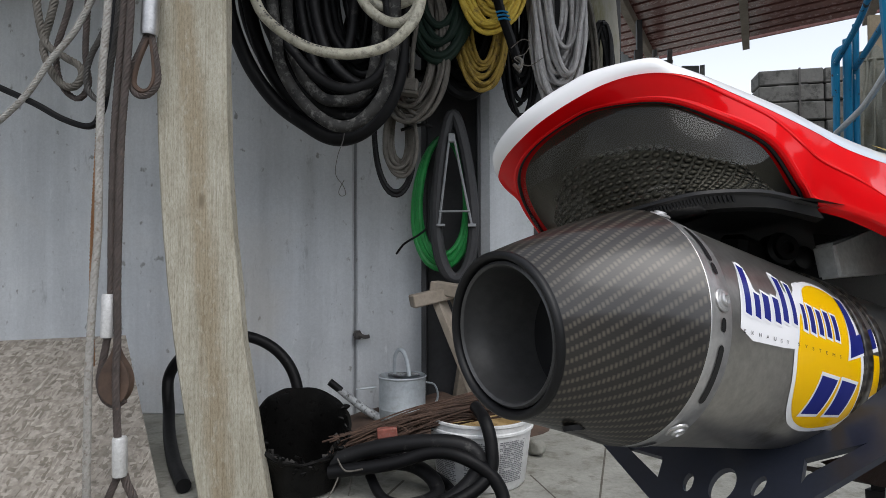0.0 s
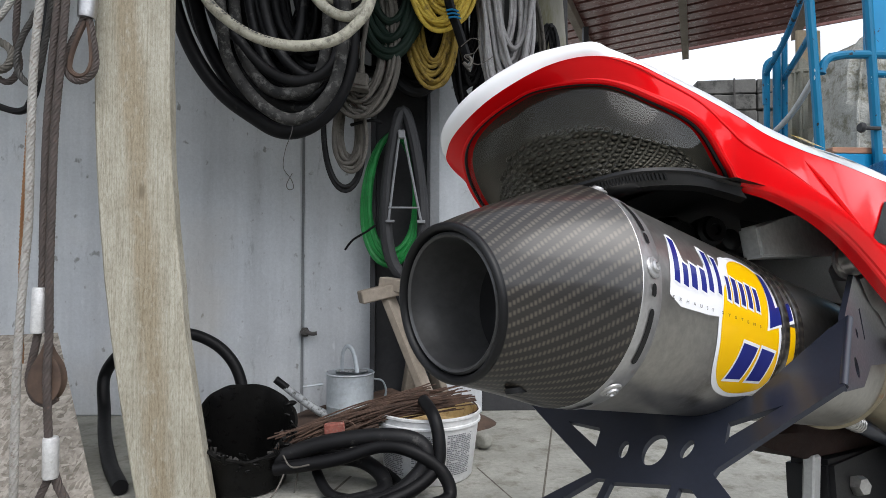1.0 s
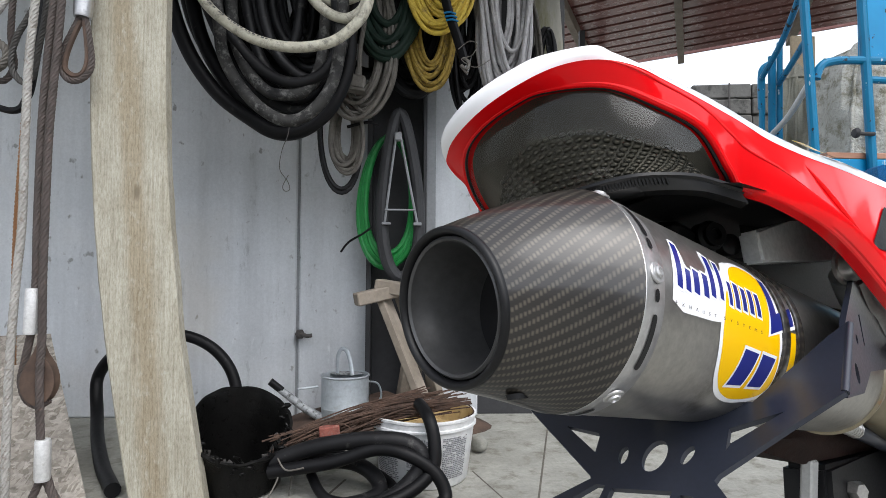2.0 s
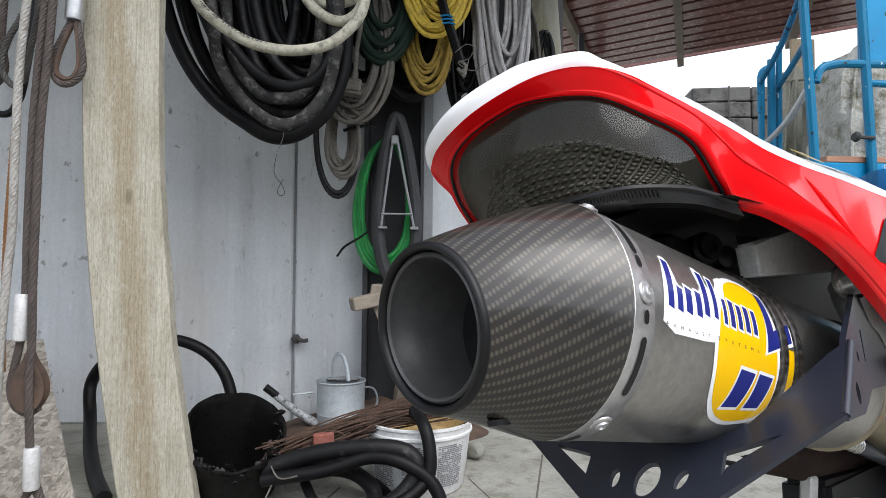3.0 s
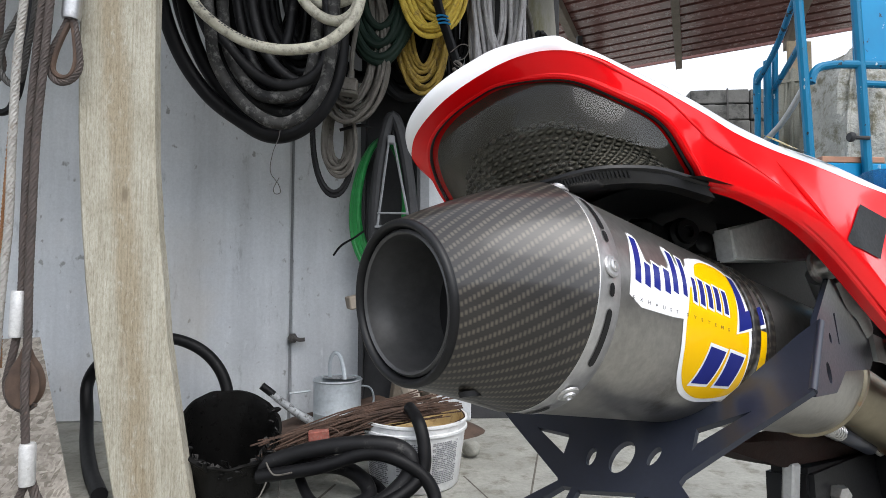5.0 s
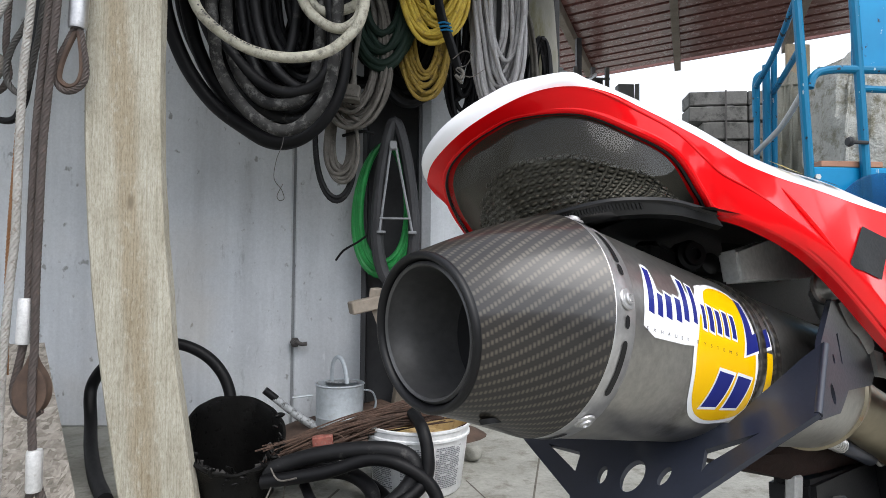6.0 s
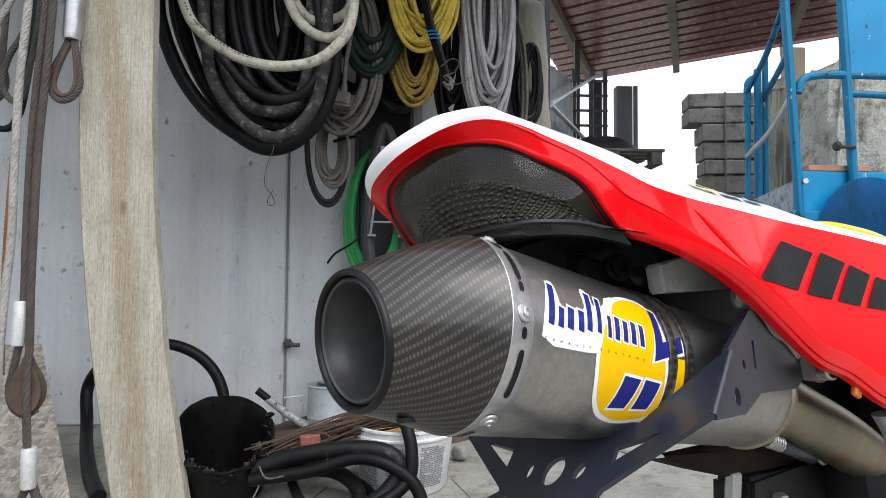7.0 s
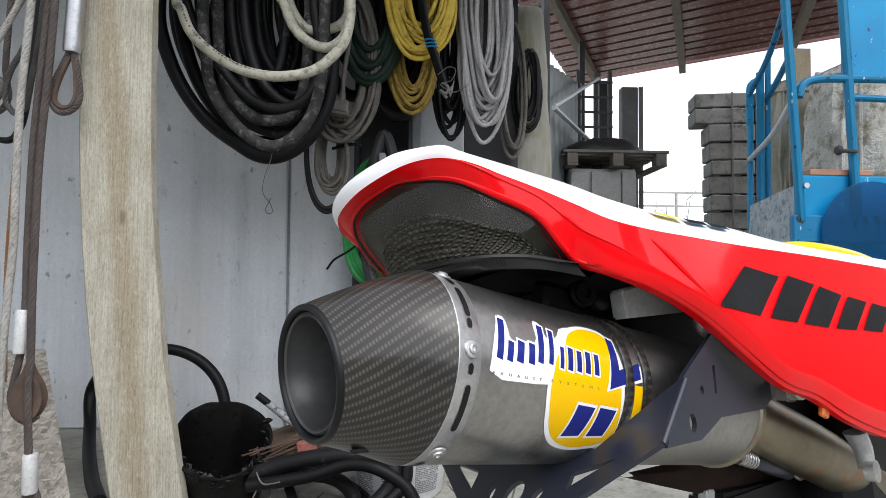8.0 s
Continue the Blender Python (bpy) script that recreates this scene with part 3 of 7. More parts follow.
def build_walls():
    # precast panels with a recessed vertical joint
    y0, y1, h = 2.42, 2.58, 3.4
    for k, (a, b) in enumerate(((-3.2, -0.404), (-0.392, 0.33))):
        bm = boxed((a, y0, 0), (b, y1, h), bevel=0.006)
        whole("wall_north", bm, "wall", "grey precast concrete wall panel with faint stains", "wall", kind="structure")
    whole("wall_north", boxed((-0.41, y0 + 0.012, 0), (-0.386, y1 - 0.01, h)), "beam_grey", "recessed joint between concrete wall panels", "wall joint", kind="structure")
    whole("wall_recess", boxed((0.332, 2.46, 0), (0.565, 2.52, 3.3), bevel=0.003), "steel_dark", "dark steel sheet between wall and post", "panel", kind="structure")
    whole("wall_west", boxed((-3.4, -1.5, 0), (-3.2, 2.58, 3.4)), "wall", "plain grey concrete side wall", "wall", kind="structure")
    # plain unseen walls added to close the yard and block low sky light
    whole("sky_block_south", boxed((-14.0, -11.3, 0), (14.0, -11.0, 3.4)), "slab", "plain grey unseen wall added to block low sky behind the walk", "wall", kind="structure")
    whole("sky_block_east", boxed((9.5, -11.0, 0), (9.8, 4.6, 2.9)), "slab_dark", "plain dark grey unseen wall added to keep sky off the red panel", "wall", kind="structure")
    # boards over the wall, out of sight, added to shade its upper part
    whole("ceiling", boxed((-3.4, 1.15, 1.98), (0.9, 2.42, 2.04)), "timber", "unseen timber boards added to shade the top of the wall", "ceiling", kind="structure")
    # iron eye bolt in the joint
    b = thing("wall_bolt", (-0.385, 2.42, 0.33), "rusty iron bolt stuck in the wall joint", "bolt")
    part("shank", turned([(0, 0), (0.011, 0), (0.011, 0.045), (0, 0.045)], aim((-0.385, 2.422, 0.332), (0.25, -1, 0)), 12), "rebar", b)
    part("nut", turned([(0, 0), (0.02, 0), (0.02, 0.016), (0, 0.016)], aim((-0.384, 2.41, 0.332), (0.25, -1, 0)), 6), "rebar", b)
    part("lever", tube([(-0.372, 2.38, 0.335), (-0.35, 2.375, 0.328), (-0.33, 2.375, 0.33)], 0.008, 8, 4), "rebar", b)
    # dark steel stanchion
    c = thing("steel_column", (0.0, 2.36, 0), "dark steel H column standing at the concrete wall", "column", kind="structure")
    part("flange", boxed((-0.115, 2.29, 0), (-0.095, 2.415, 3.3), bevel=0.002), "steel_dark", c)
    part("flange", boxed((0.100, 2.24, 0), (0.112, 2.415, 3.3), bevel=0.002), "steel_dark", c)
    part("web", boxed((-0.095, 2.36, 0), (0.100, 2.372, 3.3)), "steel_dark", c)
    part("edge_strip", boxed((0.112, 2.30, 0.0), (0.150, 2.415, 3.3), bevel=0.003), "beam_grey", c, "paler grey edge strip")
    # weathered post and dark edge profile that end the wall
    bm = bmesh.new()
    rows = []
    for z, pinch in [(1.79 * k / 14, 0.0) for k in range(15)] + [(1.810, 0.006), (1.823, 0.016), (1.829, 0.032)]:
        a, b2 = 0.568 - 0.0185 * z, 0.775 - 0.050 * z
        w = 0.004 * math.sin(z * 17)
        rows.append([(a + w + pinch, 2.50 + 0.3 * pinch, z), (a + w + pinch + 0.012, 2.492 + 0.3 * pinch, z), (b2 + w - pinch - 0.012, 2.492 + 0.3 * pinch, z), (b2 + w - pinch, 2.50 + 0.3 * pinch, z), (b2 - pinch, 2.66 - 0.3 * pinch, z), (a + pinch, 2.66 - 0.3 * pinch, z)])
    V = grid_mesh(bm, rows, True)
    bm.faces.new(V[0]), bm.faces.new(V[-1])
    whole("post", bm, "column", "weathered pale post with stains at the wall's end", "post", kind="structure")
    whole("post", boxed((0.712, 2.62, 0), (0.738, 2.70, 3.4), bevel=0.003), "steel_dark", "dark steel edge post beside a pale post", "post", kind="structure")


def build_roof():
    z = 3.6
    e = Vector((0.82, -0.573, 0)).normalized()
    b = Vector((0.435, 0.90, 0)).normalized()
    c0 = Vector((2.76, 8.60, z))
    roof = thing("roof_1", (2.76, 8.6, z), "brown corrugated metal canopy roof seen from below", "roof", kind="structure")
    # trapezoid ribs run with the eave
    bm = bmesh.new()
    prof = []
    d = 0.0
    while d < 4.4:
        prof += [(d, 0.0), (d + 0.178, 0.0), (d + 0.188, 0.085), (d + 0.230, 0.085), (d + 0.240, 0.0)]
        d += 0.243
    rows = []
    for s in (-0.42, 3.0, 6.0, 9.5):
        rows.append([c0 + e * s - b * q + Vector((0, 0, h + 0.012)) for q, h in prof])
    grid_mesh(bm, rows)
    part("roof_sheet", bm, "roof", roof, smooth=False)
    for s in (0.0, 1.20, 2.50, 4.0, 5.6):
        A, B = c0 + e * s + b * 0.05, c0 + e * s - b * 4.4
        bm = bmesh.new()
        n = e * 0.042
        prism(bm, [A - n, A + n, B + n, B - n], (0, 0, -0.13))
        part("rafter", bm, "timber", roof, smooth=False)
    A, B = c0 - e * 0.42 + b * 0.06, c0 + e * 9.4 + b * 0.06
    bm = bmesh.new()
    prism(bm, [A, B, B + Vector((0, 0, 0.16)), A + Vector((0, 0, 0.16))], b * 0.03)
    part("fascia", bm, "roof", roof, "dark brown eave flashing", smooth=False)
    # steel legs that carry the canopy, hidden behind stacks and machine
    for s, q in ((0.1, 0.2), (9.2, 0.2), (9.2, 4.2)):
        p = c0 + e * s - b * q
        part("leg", boxed((p.x - 0.06, p.y - 0.06, 0), (p.x + 0.06, p.y + 0.06, z - 0.14)), "steel_dark", roof)


build_ground()
build_walls()
build_roof()


# ======================================================== yard beyond the wall
def swung(bm, x, y, deg):
    """Turns a mesh about an upright line, to the set of the canopy."""
    bmesh.ops.transform(bm, matrix=Matrix.Translation((x, y, 0)) @ pose(0, 0, 0, 0, 0, deg) @ Matrix.Translation((-x, -y, 0)), verts=bm.verts)
    return bm


def build_stacks():
    rnd = random.Random(4)
    stack = thing("slab_stack", (5.3, 9.6, 0), "tall stack of grey concrete slabs on spacers", "stack of slabs")
    z = 0.0
    for k in range(13):
        h = (0.27, 0.24, 0.28, 0.22, 0.26)[k % 5] if k < 12 else 0.22
        x0 = 4.62 + rnd.uniform(-0.04, 0.04) - (0.23 if k in (0, 1, 2, 3, 4, 11, 12) else 0)
        for a, b in ((x0, 5.30), (5.32, 6.6)):
            part("slab", swung(boxed((a, 9.0 + rnd.uniform(-0.03, 0.03), z), (b, 9.4, z + h), bevel=0.015), 4.34, 9.0, -10), "stack", stack)
        z += h
        if k < 12:
            for x in (4.7, 5.0, 5.4, 6.2):
                part("spacer", swung(boxed((x, 9.03, z), (x + 0.1, 9.38, z + 0.02)), 4.34, 9.0, -10), "slab_dark", stack)
            z += 0.02
    for x, z0, z1 in ((4.95, 1.40, z), (4.83, 0.0, 1.38)):
        part("strap", swung(boxed((x, 8.95, z0), (x + 0.025, 8.965, z1)), 4.34, 9.0, -10), "rebar", stack, "dark steel packing strap")
    s = thing("concrete_wall_unit", (2.75, 7.2, 0), "upright grey concrete wall element", "concrete unit")
    part("face", boxed((2.575, 7.0, 0), (2.78, 7.12, 2.95), bevel=0.01), "slab_dark", s)
    bm = bmesh.new()
    prism(bm, [(2.782, 7.0, 0), (2.97, 7.5, 0), (2.97, 7.5, 2.93), (2.782, 7.0, 2.95)], (0.05, -0.02, 0))
    part("return", bm, "slab", s, smooth=False)


def build_storage():
    cab = thing("storage_cabinet", (1.9, 5.8, 0), "pale grey two-door cabinet in the yard", "cabinet")
    part("body", boxed((1.56, 5.52, 0), (2.20, 6.1, 1.66), bevel=0.006), "cabinet", cab)
    for a, b in ((1.565, 1.745), (1.765, 2.05), (2.06, 2.195)):
        part("door", boxed((a, 5.49, 0.04), (b, 5.515, 1.63), bevel=0.004), "cabinet", cab)
    part("handle", boxed((1.775, 5.47, 1.20), (1.79, 5.49, 1.36)), "steel_dark", cab)
    pal = thing("pallet", (1.95, 5.75, 1.66), "dark old wooden pallet lying on a cabinet", "pallet")
    for k in range(6):
        y = 5.35 + k * 0.16
        part("deck_board", boxed((1.46, y, 1.785), (2.46, y + 0.10, 1.81), bevel=0.003), "wood_dark", pal)
    for x in (1.50, 1.93, 2.34):
        for y in (5.36, 6.0):
            part("block", boxed((x, y, 1.685), (x + 0.10, y + 0.12, 1.783), bevel=0.004), "wood_dark", pal)
        part("skid", boxed((x, 5.35, 1.662), (x + 0.10, 6.25, 1.684), bevel=0.003), "wood_dark", pal)
    bm = bmesh.new()
    rows = []
    for k in range(9):
        a = k / 8 * math.pi / 2
        rows.append([(1.95 + 0.42 * math.cos(a) * math.cos(t) * (1 + 0.08 * math.sin(3 * t + k)), 5.8 + 0.35 * math.cos(a) * math.sin(t), 1.812 + 0.19 * math.sin(a) * (1 + 0.1 * math.sin(5 * t)))
                     for t in [2 * math.pi * q / 28 for q in range(28)]])
    grid_mesh(bm, rows, True)
    whole("sheet_bundle", bm, "black_bag", "crumpled black plastic sheeting heaped on a pallet", "plastic sheet")
    # lattice rack of dark bars
    rack = thing("lattice_rack", (2.05, 6.5, 0), "dark steel lattice rack with rungs", "rack")
    for x in (1.90, 2.10, 2.26):
        part("upright", boxed((x - 0.022, 6.46, 0), (x + 0.022, 6.5, 2.95)), "rebar", rack)
    for k in range(16):
        z = 0.25 + k * 0.17
        part("rung", boxed((1.88, 6.44, z), (2.28, 6.458, z + 0.025)), "rebar", rack)
    # corrugated clear side sheet with white braces
    sh = thing("side_screen", (1.85, 6.0, 0), "corrugated translucent side screen with white diagonal braces", "screen")
    bm = bmesh.new()
    rows = []
    for g in (0.0, 0.4, 0.75, 1.0):
        rows.append([(1.08 + 0.0272 * k + 0.014 * math.cos(k * 1.57), 4.6 + 0.062 * k, 0.3 + g * (2.09 + 0.0140 * k)) for k in range(34)])
    grid_mesh(bm, rows)
    part("sheet", bm, "sheet", sh)
    for a, b in (((1.225, 4.70, 2.02), (2.10, 6.40, 2.84)), ((1.225, 4.70, 2.01), (1.955, 6.2, 2.08))):
        part("brace", tube([a, b], 0.022, 6, 1), "galv_bar", sh)
    for p in ((2.02, 6.78),):
        part("upright", boxed((p[0] - 0.03, p[1] - 0.03, 0), (p[0] + 0.03, p[1] + 0.03, 3.4)), "steel_dark", sh)


def build_distance():
    f = thing("rail_fence", (13.0, 30.0, 0), "pale far rail fence", "fence")
    for k in range(6):
        part("post", boxed((9.5 + 1.9 * k, 30, 0), (9.6 + 1.9 * k, 30.1, 4.95)), "cabinet", f)
    for z in (3.4, 4.2, 4.9):
        part("rail", boxed((9.4, 29.97, z), (19.2, 30.0, z + 0.10)), "cabinet", f)
    rnd = random.Random(9)
    bm = bmesh.new()
    for k in range(26):
        x, y = 9 + 22 * rnd.random(), 42 + rnd.uniform(-1, 1)
        h = rnd.uniform(4.6, 6.9)
        sweep(bm, [(x, y, 0), (x + rnd.uniform(-0.2, 0.2), y, h * 0.6), (x + rnd.uniform(-0.4, 0.4), y, h)], lambda t: 0.075 - 0.06 * t, 5)
        for q in range(9):
            z = h * rnd.uniform(0.35, 0.9)
            a, L = rnd.uniform(-1, 1), rnd.uniform(0.5, 1.4)
            sweep(bm, [(x, y, z), (x + a * L * 0.5, y, z + L * 0.45), (x + a * L * 0.8, y, z + L)], lambda t: 0.03 - 0.02 * t, 4)
    whole("far_hedge", bm, "sheet", "pale hazy far line of bare trees", "trees", kind="stuff", smooth=False)


build_stacks()
build_storage()
build_distance()


# ======================================================== blue access platform and bulk bags
def build_lift():
    lift = thing("access_platform", (2.2, 2.9, 0), "blue painted mobile access platform with chipped guard rails", "work platform")

    def rail(name, pts, r=0.017, mat="blue_shaded", n=6, label=""):
        part(name, tube(pts, r, 10, n), mat, lift, label)
    for x0, x1 in ((1.837, 1.896), (2.112, 2.162)):
        rail("guard_post", [(x0 - 0.02, 2.6, 2.35), (x0, 2.6, 1.93), ((x0 + x1) / 2, 2.6, 1.44), (x1, 2.6, 0.90)], 0.021)
    rail("guard_rail", [(1.895, 2.6, 1.475), (1.915, 2.6, 1.53), (1.97, 2.6, 1.557), (2.12, 2.6, 1.566), (2.75, 2.6, 1.566)], 0.019)
    rail("guard_rail", [(2.13, 2.6, 1.478), (2.4, 2.6, 1.472), (2.75, 2.6, 1.47)], 0.016)
    part("sign_panel", boxed((2.135, 2.63, 1.57), (2.75, 2.655, 2.5), bevel=0.004), "blue", lift)
    rail("guard_post", [(2.01, 3.2, 1.72), (2.005, 3.2, 1.40), (2.0, 3.2, 0.9)], 0.016)
    rail("guard_post", [(2.066, 3.2, 1.80), (2.064, 3.2, 1.4), (2.062, 3.2, 0.9)], 0.021)
    rail("guard_post", [(2.112, 3.2, 1.88), (2.108, 3.2, 1.5), (2.104, 3.2, 0.9)], 0.016)
    rail("hook_rail", [(2.0, 3.2, 1.5), (2.0, 3.2, 1.68), (2.015, 3.2, 1.735), (2.065, 3.2, 1.765)], 0.016)
    rail("stay", [(1.998, 3.19, 1.67), (1.93, 2.90, 1.765), (1.838, 2.61, 1.885)], 0.015, "blue_dark")
    rail("stay", [(2.10, 3.19, 1.645), (1.98, 2.90, 1.652), (1.862, 2.62, 1.66)], 0.015, "blue_dark")
    rail("brace", [(1.995, 3.19, 1.30), (1.938, 2.88, 1.365), (1.885, 2.64, 1.46)], 0.015, "galv_bar", label="bare galvanised brace")
    # chassis
    part("side_plate", boxed((1.90, 2.62, 0.62), (2.9, 2.66, 1.115), bevel=0.006), "blue", lift)
    bm = bmesh.new()
    prism(bm, [(1.98, 3.2, 0.60), (1.90, 2.62, 0.60), (1.90, 2.62, 1.077), (1.994, 3.2, 1.037)], (0.03, 0.014, 0))
    part("end_plate", bm, "grey_plate", lift, "scuffed grey end plate", smooth=False)
    part("deck_edge", boxed((1.85, 2.585, 0.80), (2.95, 2.618, 0.925), bevel=0.006), "blue_dark", lift)
    part("wheel_disc", turned([(0, 0), (0.243, 0), (0.247, 0.004), (0.243, 0.008), (0, 0.008)], aim((2.215, 2.575, 0.835), (0, -1, 0)), 48), "blue_clear", lift, "see-through dark blue round plate")
    part("deck_board", boxed((1.96, 2.625, 1.117), (2.26, 2.70, 1.145), bevel=0.003), "board_red", lift, "rough reddish timber board")
    part("deck", boxed((2.02, 2.66, 0.60), (2.95, 3.5, 0.70)), "blue_dark", lift)
    part("base_frame", boxed((2.05, 2.70, 0.0), (2.9, 3.4, 0.60), bevel=0.01), "blue_dark", lift)
    part("clamp_screw", tube([(2.075, 2.585, 1.225), (2.11, 2.578, 1.222), (2.145, 2.572, 1.22)], 0.009, 8, 3), "steel_dark", lift)
    part("clamp_knob", turned([(0, 0), (0.022, 0.004), (0.024, 0.012), (0.018, 0.022), (0, 0.024)], aim((2.08, 2.585, 1.226), (-1, 0, 0)), 14), "steel_dark", lift)
    part("post_bolt", turned([(0, 0), (0.014, 0), (0.014, 0.012), (0, 0.012)], aim((1.908, 2.582, 1.06), (0, -1, 0)), 6), "bolt", lift)


def bulk_bag(cx, cy, w, d, h, mat, seed, label):
    rnd = random.Random(seed)
    ph = [rnd.uniform(0, 6.28) for _ in range(6)]
    bm = bmesh.new()
    rows, N = [], 48
    for k in range(26):
        z = h * k / 25
        bulge = 1 + 0.09 * math.sin(math.pi * k / 25) - (0.10 * max(0, k - 22) / 3)
        row = []
        for q in range(N):
            a = 2 * math.pi * q / N
            c, s = math.cos(a), math.sin(a)
            e = 0.55
            x, y = abs(c) ** e * math.copysign(1, c), abs(s) ** e * math.copysign(1, s)
            wr = 0.016 * math.sin(7 * a + ph[0] + 5 * z) + 0.012 * math.sin(13 * a + ph[1] - 9 * z) + 0.010 * math.sin(23 * z + ph[2] + 3 * a)
            row.append((cx + x * (w / 2 * bulge + wr), cy + y * (d / 2 * bulge + wr), z + (0.03 * math.sin(5 * a + ph[3]) if k == 25 else 0)))
        rows.append(row)
    V = grid_mesh(bm, rows, True)
    bm.faces.new(V[-1])
    bag = whole("bulk_bag", bm, mat, label, "bulk bag", "bulk bags on the yard")
    for q0 in (28, 31):
        line = [Vector(r[q0]) + Vector((-0.004, -0.010, 0)) for r in rows[3:25]]
        part("seam", tube(line, 0.011, 6, 2), mat, bag, "stitched bag seam")
    hem = [Vector(v) + Vector((0, -0.004, 0.01)) for v in rows[-2]]
    part("hem", tube(hem[::2], 0.014, 6, 3, closed=True), mat, bag, "folded top hem of the bag")
    return bag


build_lift()
bulk_bag(3.22, 3.75, 0.82, 0.5, 2.04, "bag", 1, "tall pale grey woven bulk bag with creases")
bulk_bag(3.08, 4.35, 0.5, 0.3, 2.12, "bag_brown", 2, "stained brown-grey woven bulk bag")
whole("cardboard_sheet", boxed((3.20, 4.72, 0.0), (3.40, 4.75, 2.56), bevel=0.003), "card", "plain brown cardboard sheet standing at a bag", "cardboard")


# ======================================================== things along the wall
def build_plank():
    """Bowed weathered board, its centre line drifting with height."""
    zs = [0.0, 0.03, 0.15, 0.28, 0.42, 0.55, 0.69, 0.86, 1.04, 1.25, 1.5, 1.8]
    cl = [-0.622, -0.620, -0.642, -0.664, -0.686, -0.702, -0.717, -0.729, -0.736, -0.738, -0.738, -0.738]
    cr = [-0.434, -0.438, -0.460, -0.481, -0.505, -0.517, -0.533, -0.546, -0.553, -0.556, -0.556, -0.556]
    bm = bmesh.new()
    rows = []
    for k in range(61):
        z = 1.8 * k / 60
        a, b = float(np.interp(z, zs, cl)), float(np.interp(z, zs, cr))
        j = [0.0016 * noise.noise(Vector((z * 14, q * 3.1, 0.4))) for q in range(8)]
        e = 0.006
        y0, y1 = 1.505, 1.55
        rows.append([(a + e + j[0], y0, z), (b - e + j[1], y0, z), (b + j[2], y0 + e, z), (b + j[3], y1 - e, z), (b - e, y1, z), (a + e, y1, z), (a + j[4], y1 - e, z), (a + j[5], y0 + e, z)])
    V = grid_mesh(bm, rows, True)
    bm.faces.new(V[0]), bm.faces.new(V[-1])
    whole("upright_plank", bm, "plank", "bowed weathered pale wooden plank standing upright", "plank")


def build_ropes():
    g = "ropes hanging beside the plank"
    def rope(name, mat, label, pts, r, strands=6, pitch=0.05, category="rope"):
        return whole(name, rope_bm(pts, r, strands, pitch), mat, label, category, g)
    rope("wire_rope", "wire_rope", "pale twisted steel wire rope hanging down", [(-0.812, 1.45, 1.6), (-0.833, 1.45, 1.243), (-0.845, 1.45, 1.079), (-0.848, 1.45, 0.90), (-0.849, 1.45, 0.70), (-0.857, 1.45, 0.58), (-0.865, 1.45, 0.434), (-0.869, 1.45, 0.275), (-0.869, 1.45, 0.0)], 0.0098, 6, 0.060)
    rope("wire_rope", "rope_rust", "dark rusty twisted wire rope with an eye round a thimble", [(-0.765, 1.452, 1.6), (-0.792, 1.452, 1.245), (-0.806, 1.452, 1.053), (-0.813, 1.452, 0.917), (-0.816, 1.452, 0.70), (-0.815, 1.452, 0.567), (-0.818, 1.45, 0.49), (-0.822, 1.45, 0.436), (-0.832, 1.45, 0.38), (-0.840, 1.45, 0.327), (-0.826, 1.45, 0.286), (-0.800, 1.452, 0.272), (-0.778, 1.455, 0.285)], 0.0092, 6, 0.055)
    rope("wire_rope", "rope_rust", "dark brown rusty twisted wire rope with a crimped end", [(-0.752, 1.44, 1.6), (-0.767, 1.44, 1.239), (-0.779, 1.44, 1.049), (-0.788, 1.44, 0.90), (-0.791, 1.44, 0.70), (-0.792, 1.44, 0.567), (-0.789, 1.438, 0.435), (-0.788, 1.432, 0.34), (-0.786, 1.438, 0.211), (-0.781, 1.44, 0.15), (-0.785, 1.44, 0.107), (-0.806, 1.44, 0.055), (-0.83, 1.44, 0.0)], 0.0094, 6, 0.055)
    rope("wire_rope", "rope_rust", "rusty wire rope tail end below a sleeve", [(-0.778, 1.447, 0.12), (-0.767, 1.447, 0.084), (-0.751, 1.447, 0.052), (-0.73, 1.45, 0.0)], 0.0105, 6, 0.07)
    rope("cord", "rope_orange", "thin orange-brown rusty cord", [(-0.862, 1.485, 1.15), (-0.874, 1.485, 0.979), (-0.880, 1.485, 0.855), (-0.886, 1.485, 0.703), (-0.887, 1.485, 0.566), (-0.882, 1.485, 0.429), (-0.880, 1.485, 0.361)], 0.0058, 3, 0.03, "cord")
    for (a, b, r) in (((-0.815, 1.442, 0.544), (-0.818, 1.442, 0.438), 0.0150), ((-0.780, 1.438, 0.198), (-0.779, 1.438, 0.104), 0.0170)):
        d = Vector(b) - Vector(a)
        L = d.length
        whole("ferrule", turned([(0, 0), (r * 0.9, 0.0), (r, 0.006), (r, L - 0.006), (r * 0.9, L), (0, L)], aim(a, d), 18), "alu", "dull aluminium crimp sleeve on a wire rope", "ferrule", "crimp sleeves")
    # brown drop-shaped thimble with a grooved edge
    bm = bmesh.new()
    drop = [(0.0, 0.074), (0.012, 0.050), (0.030, 0.022), (0.039, -0.008), (0.036, -0.036), (0.022, -0.060), (0.0, -0.071), (-0.022, -0.062), (-0.036, -0.040), (-0.039, -0.010), (-0.029, 0.020), (-0.012, 0.050)]
    edge = smooth_line([(x, 0, z) for x, z in drop], 5, True)
    rows = []
    for depth, k in ((-0.011, 0.62), (-0.013, 0.90), (-0.012, 0.98), (-0.005, 0.93), (0.0, 0.90), (0.005, 0.93), (0.012, 0.98), (0.013, 0.90), (0.011, 0.62)):
        rows.append([(-0.797 + p.x * k, 1.449 + depth, 0.344 + p.z * k) for p in edge])
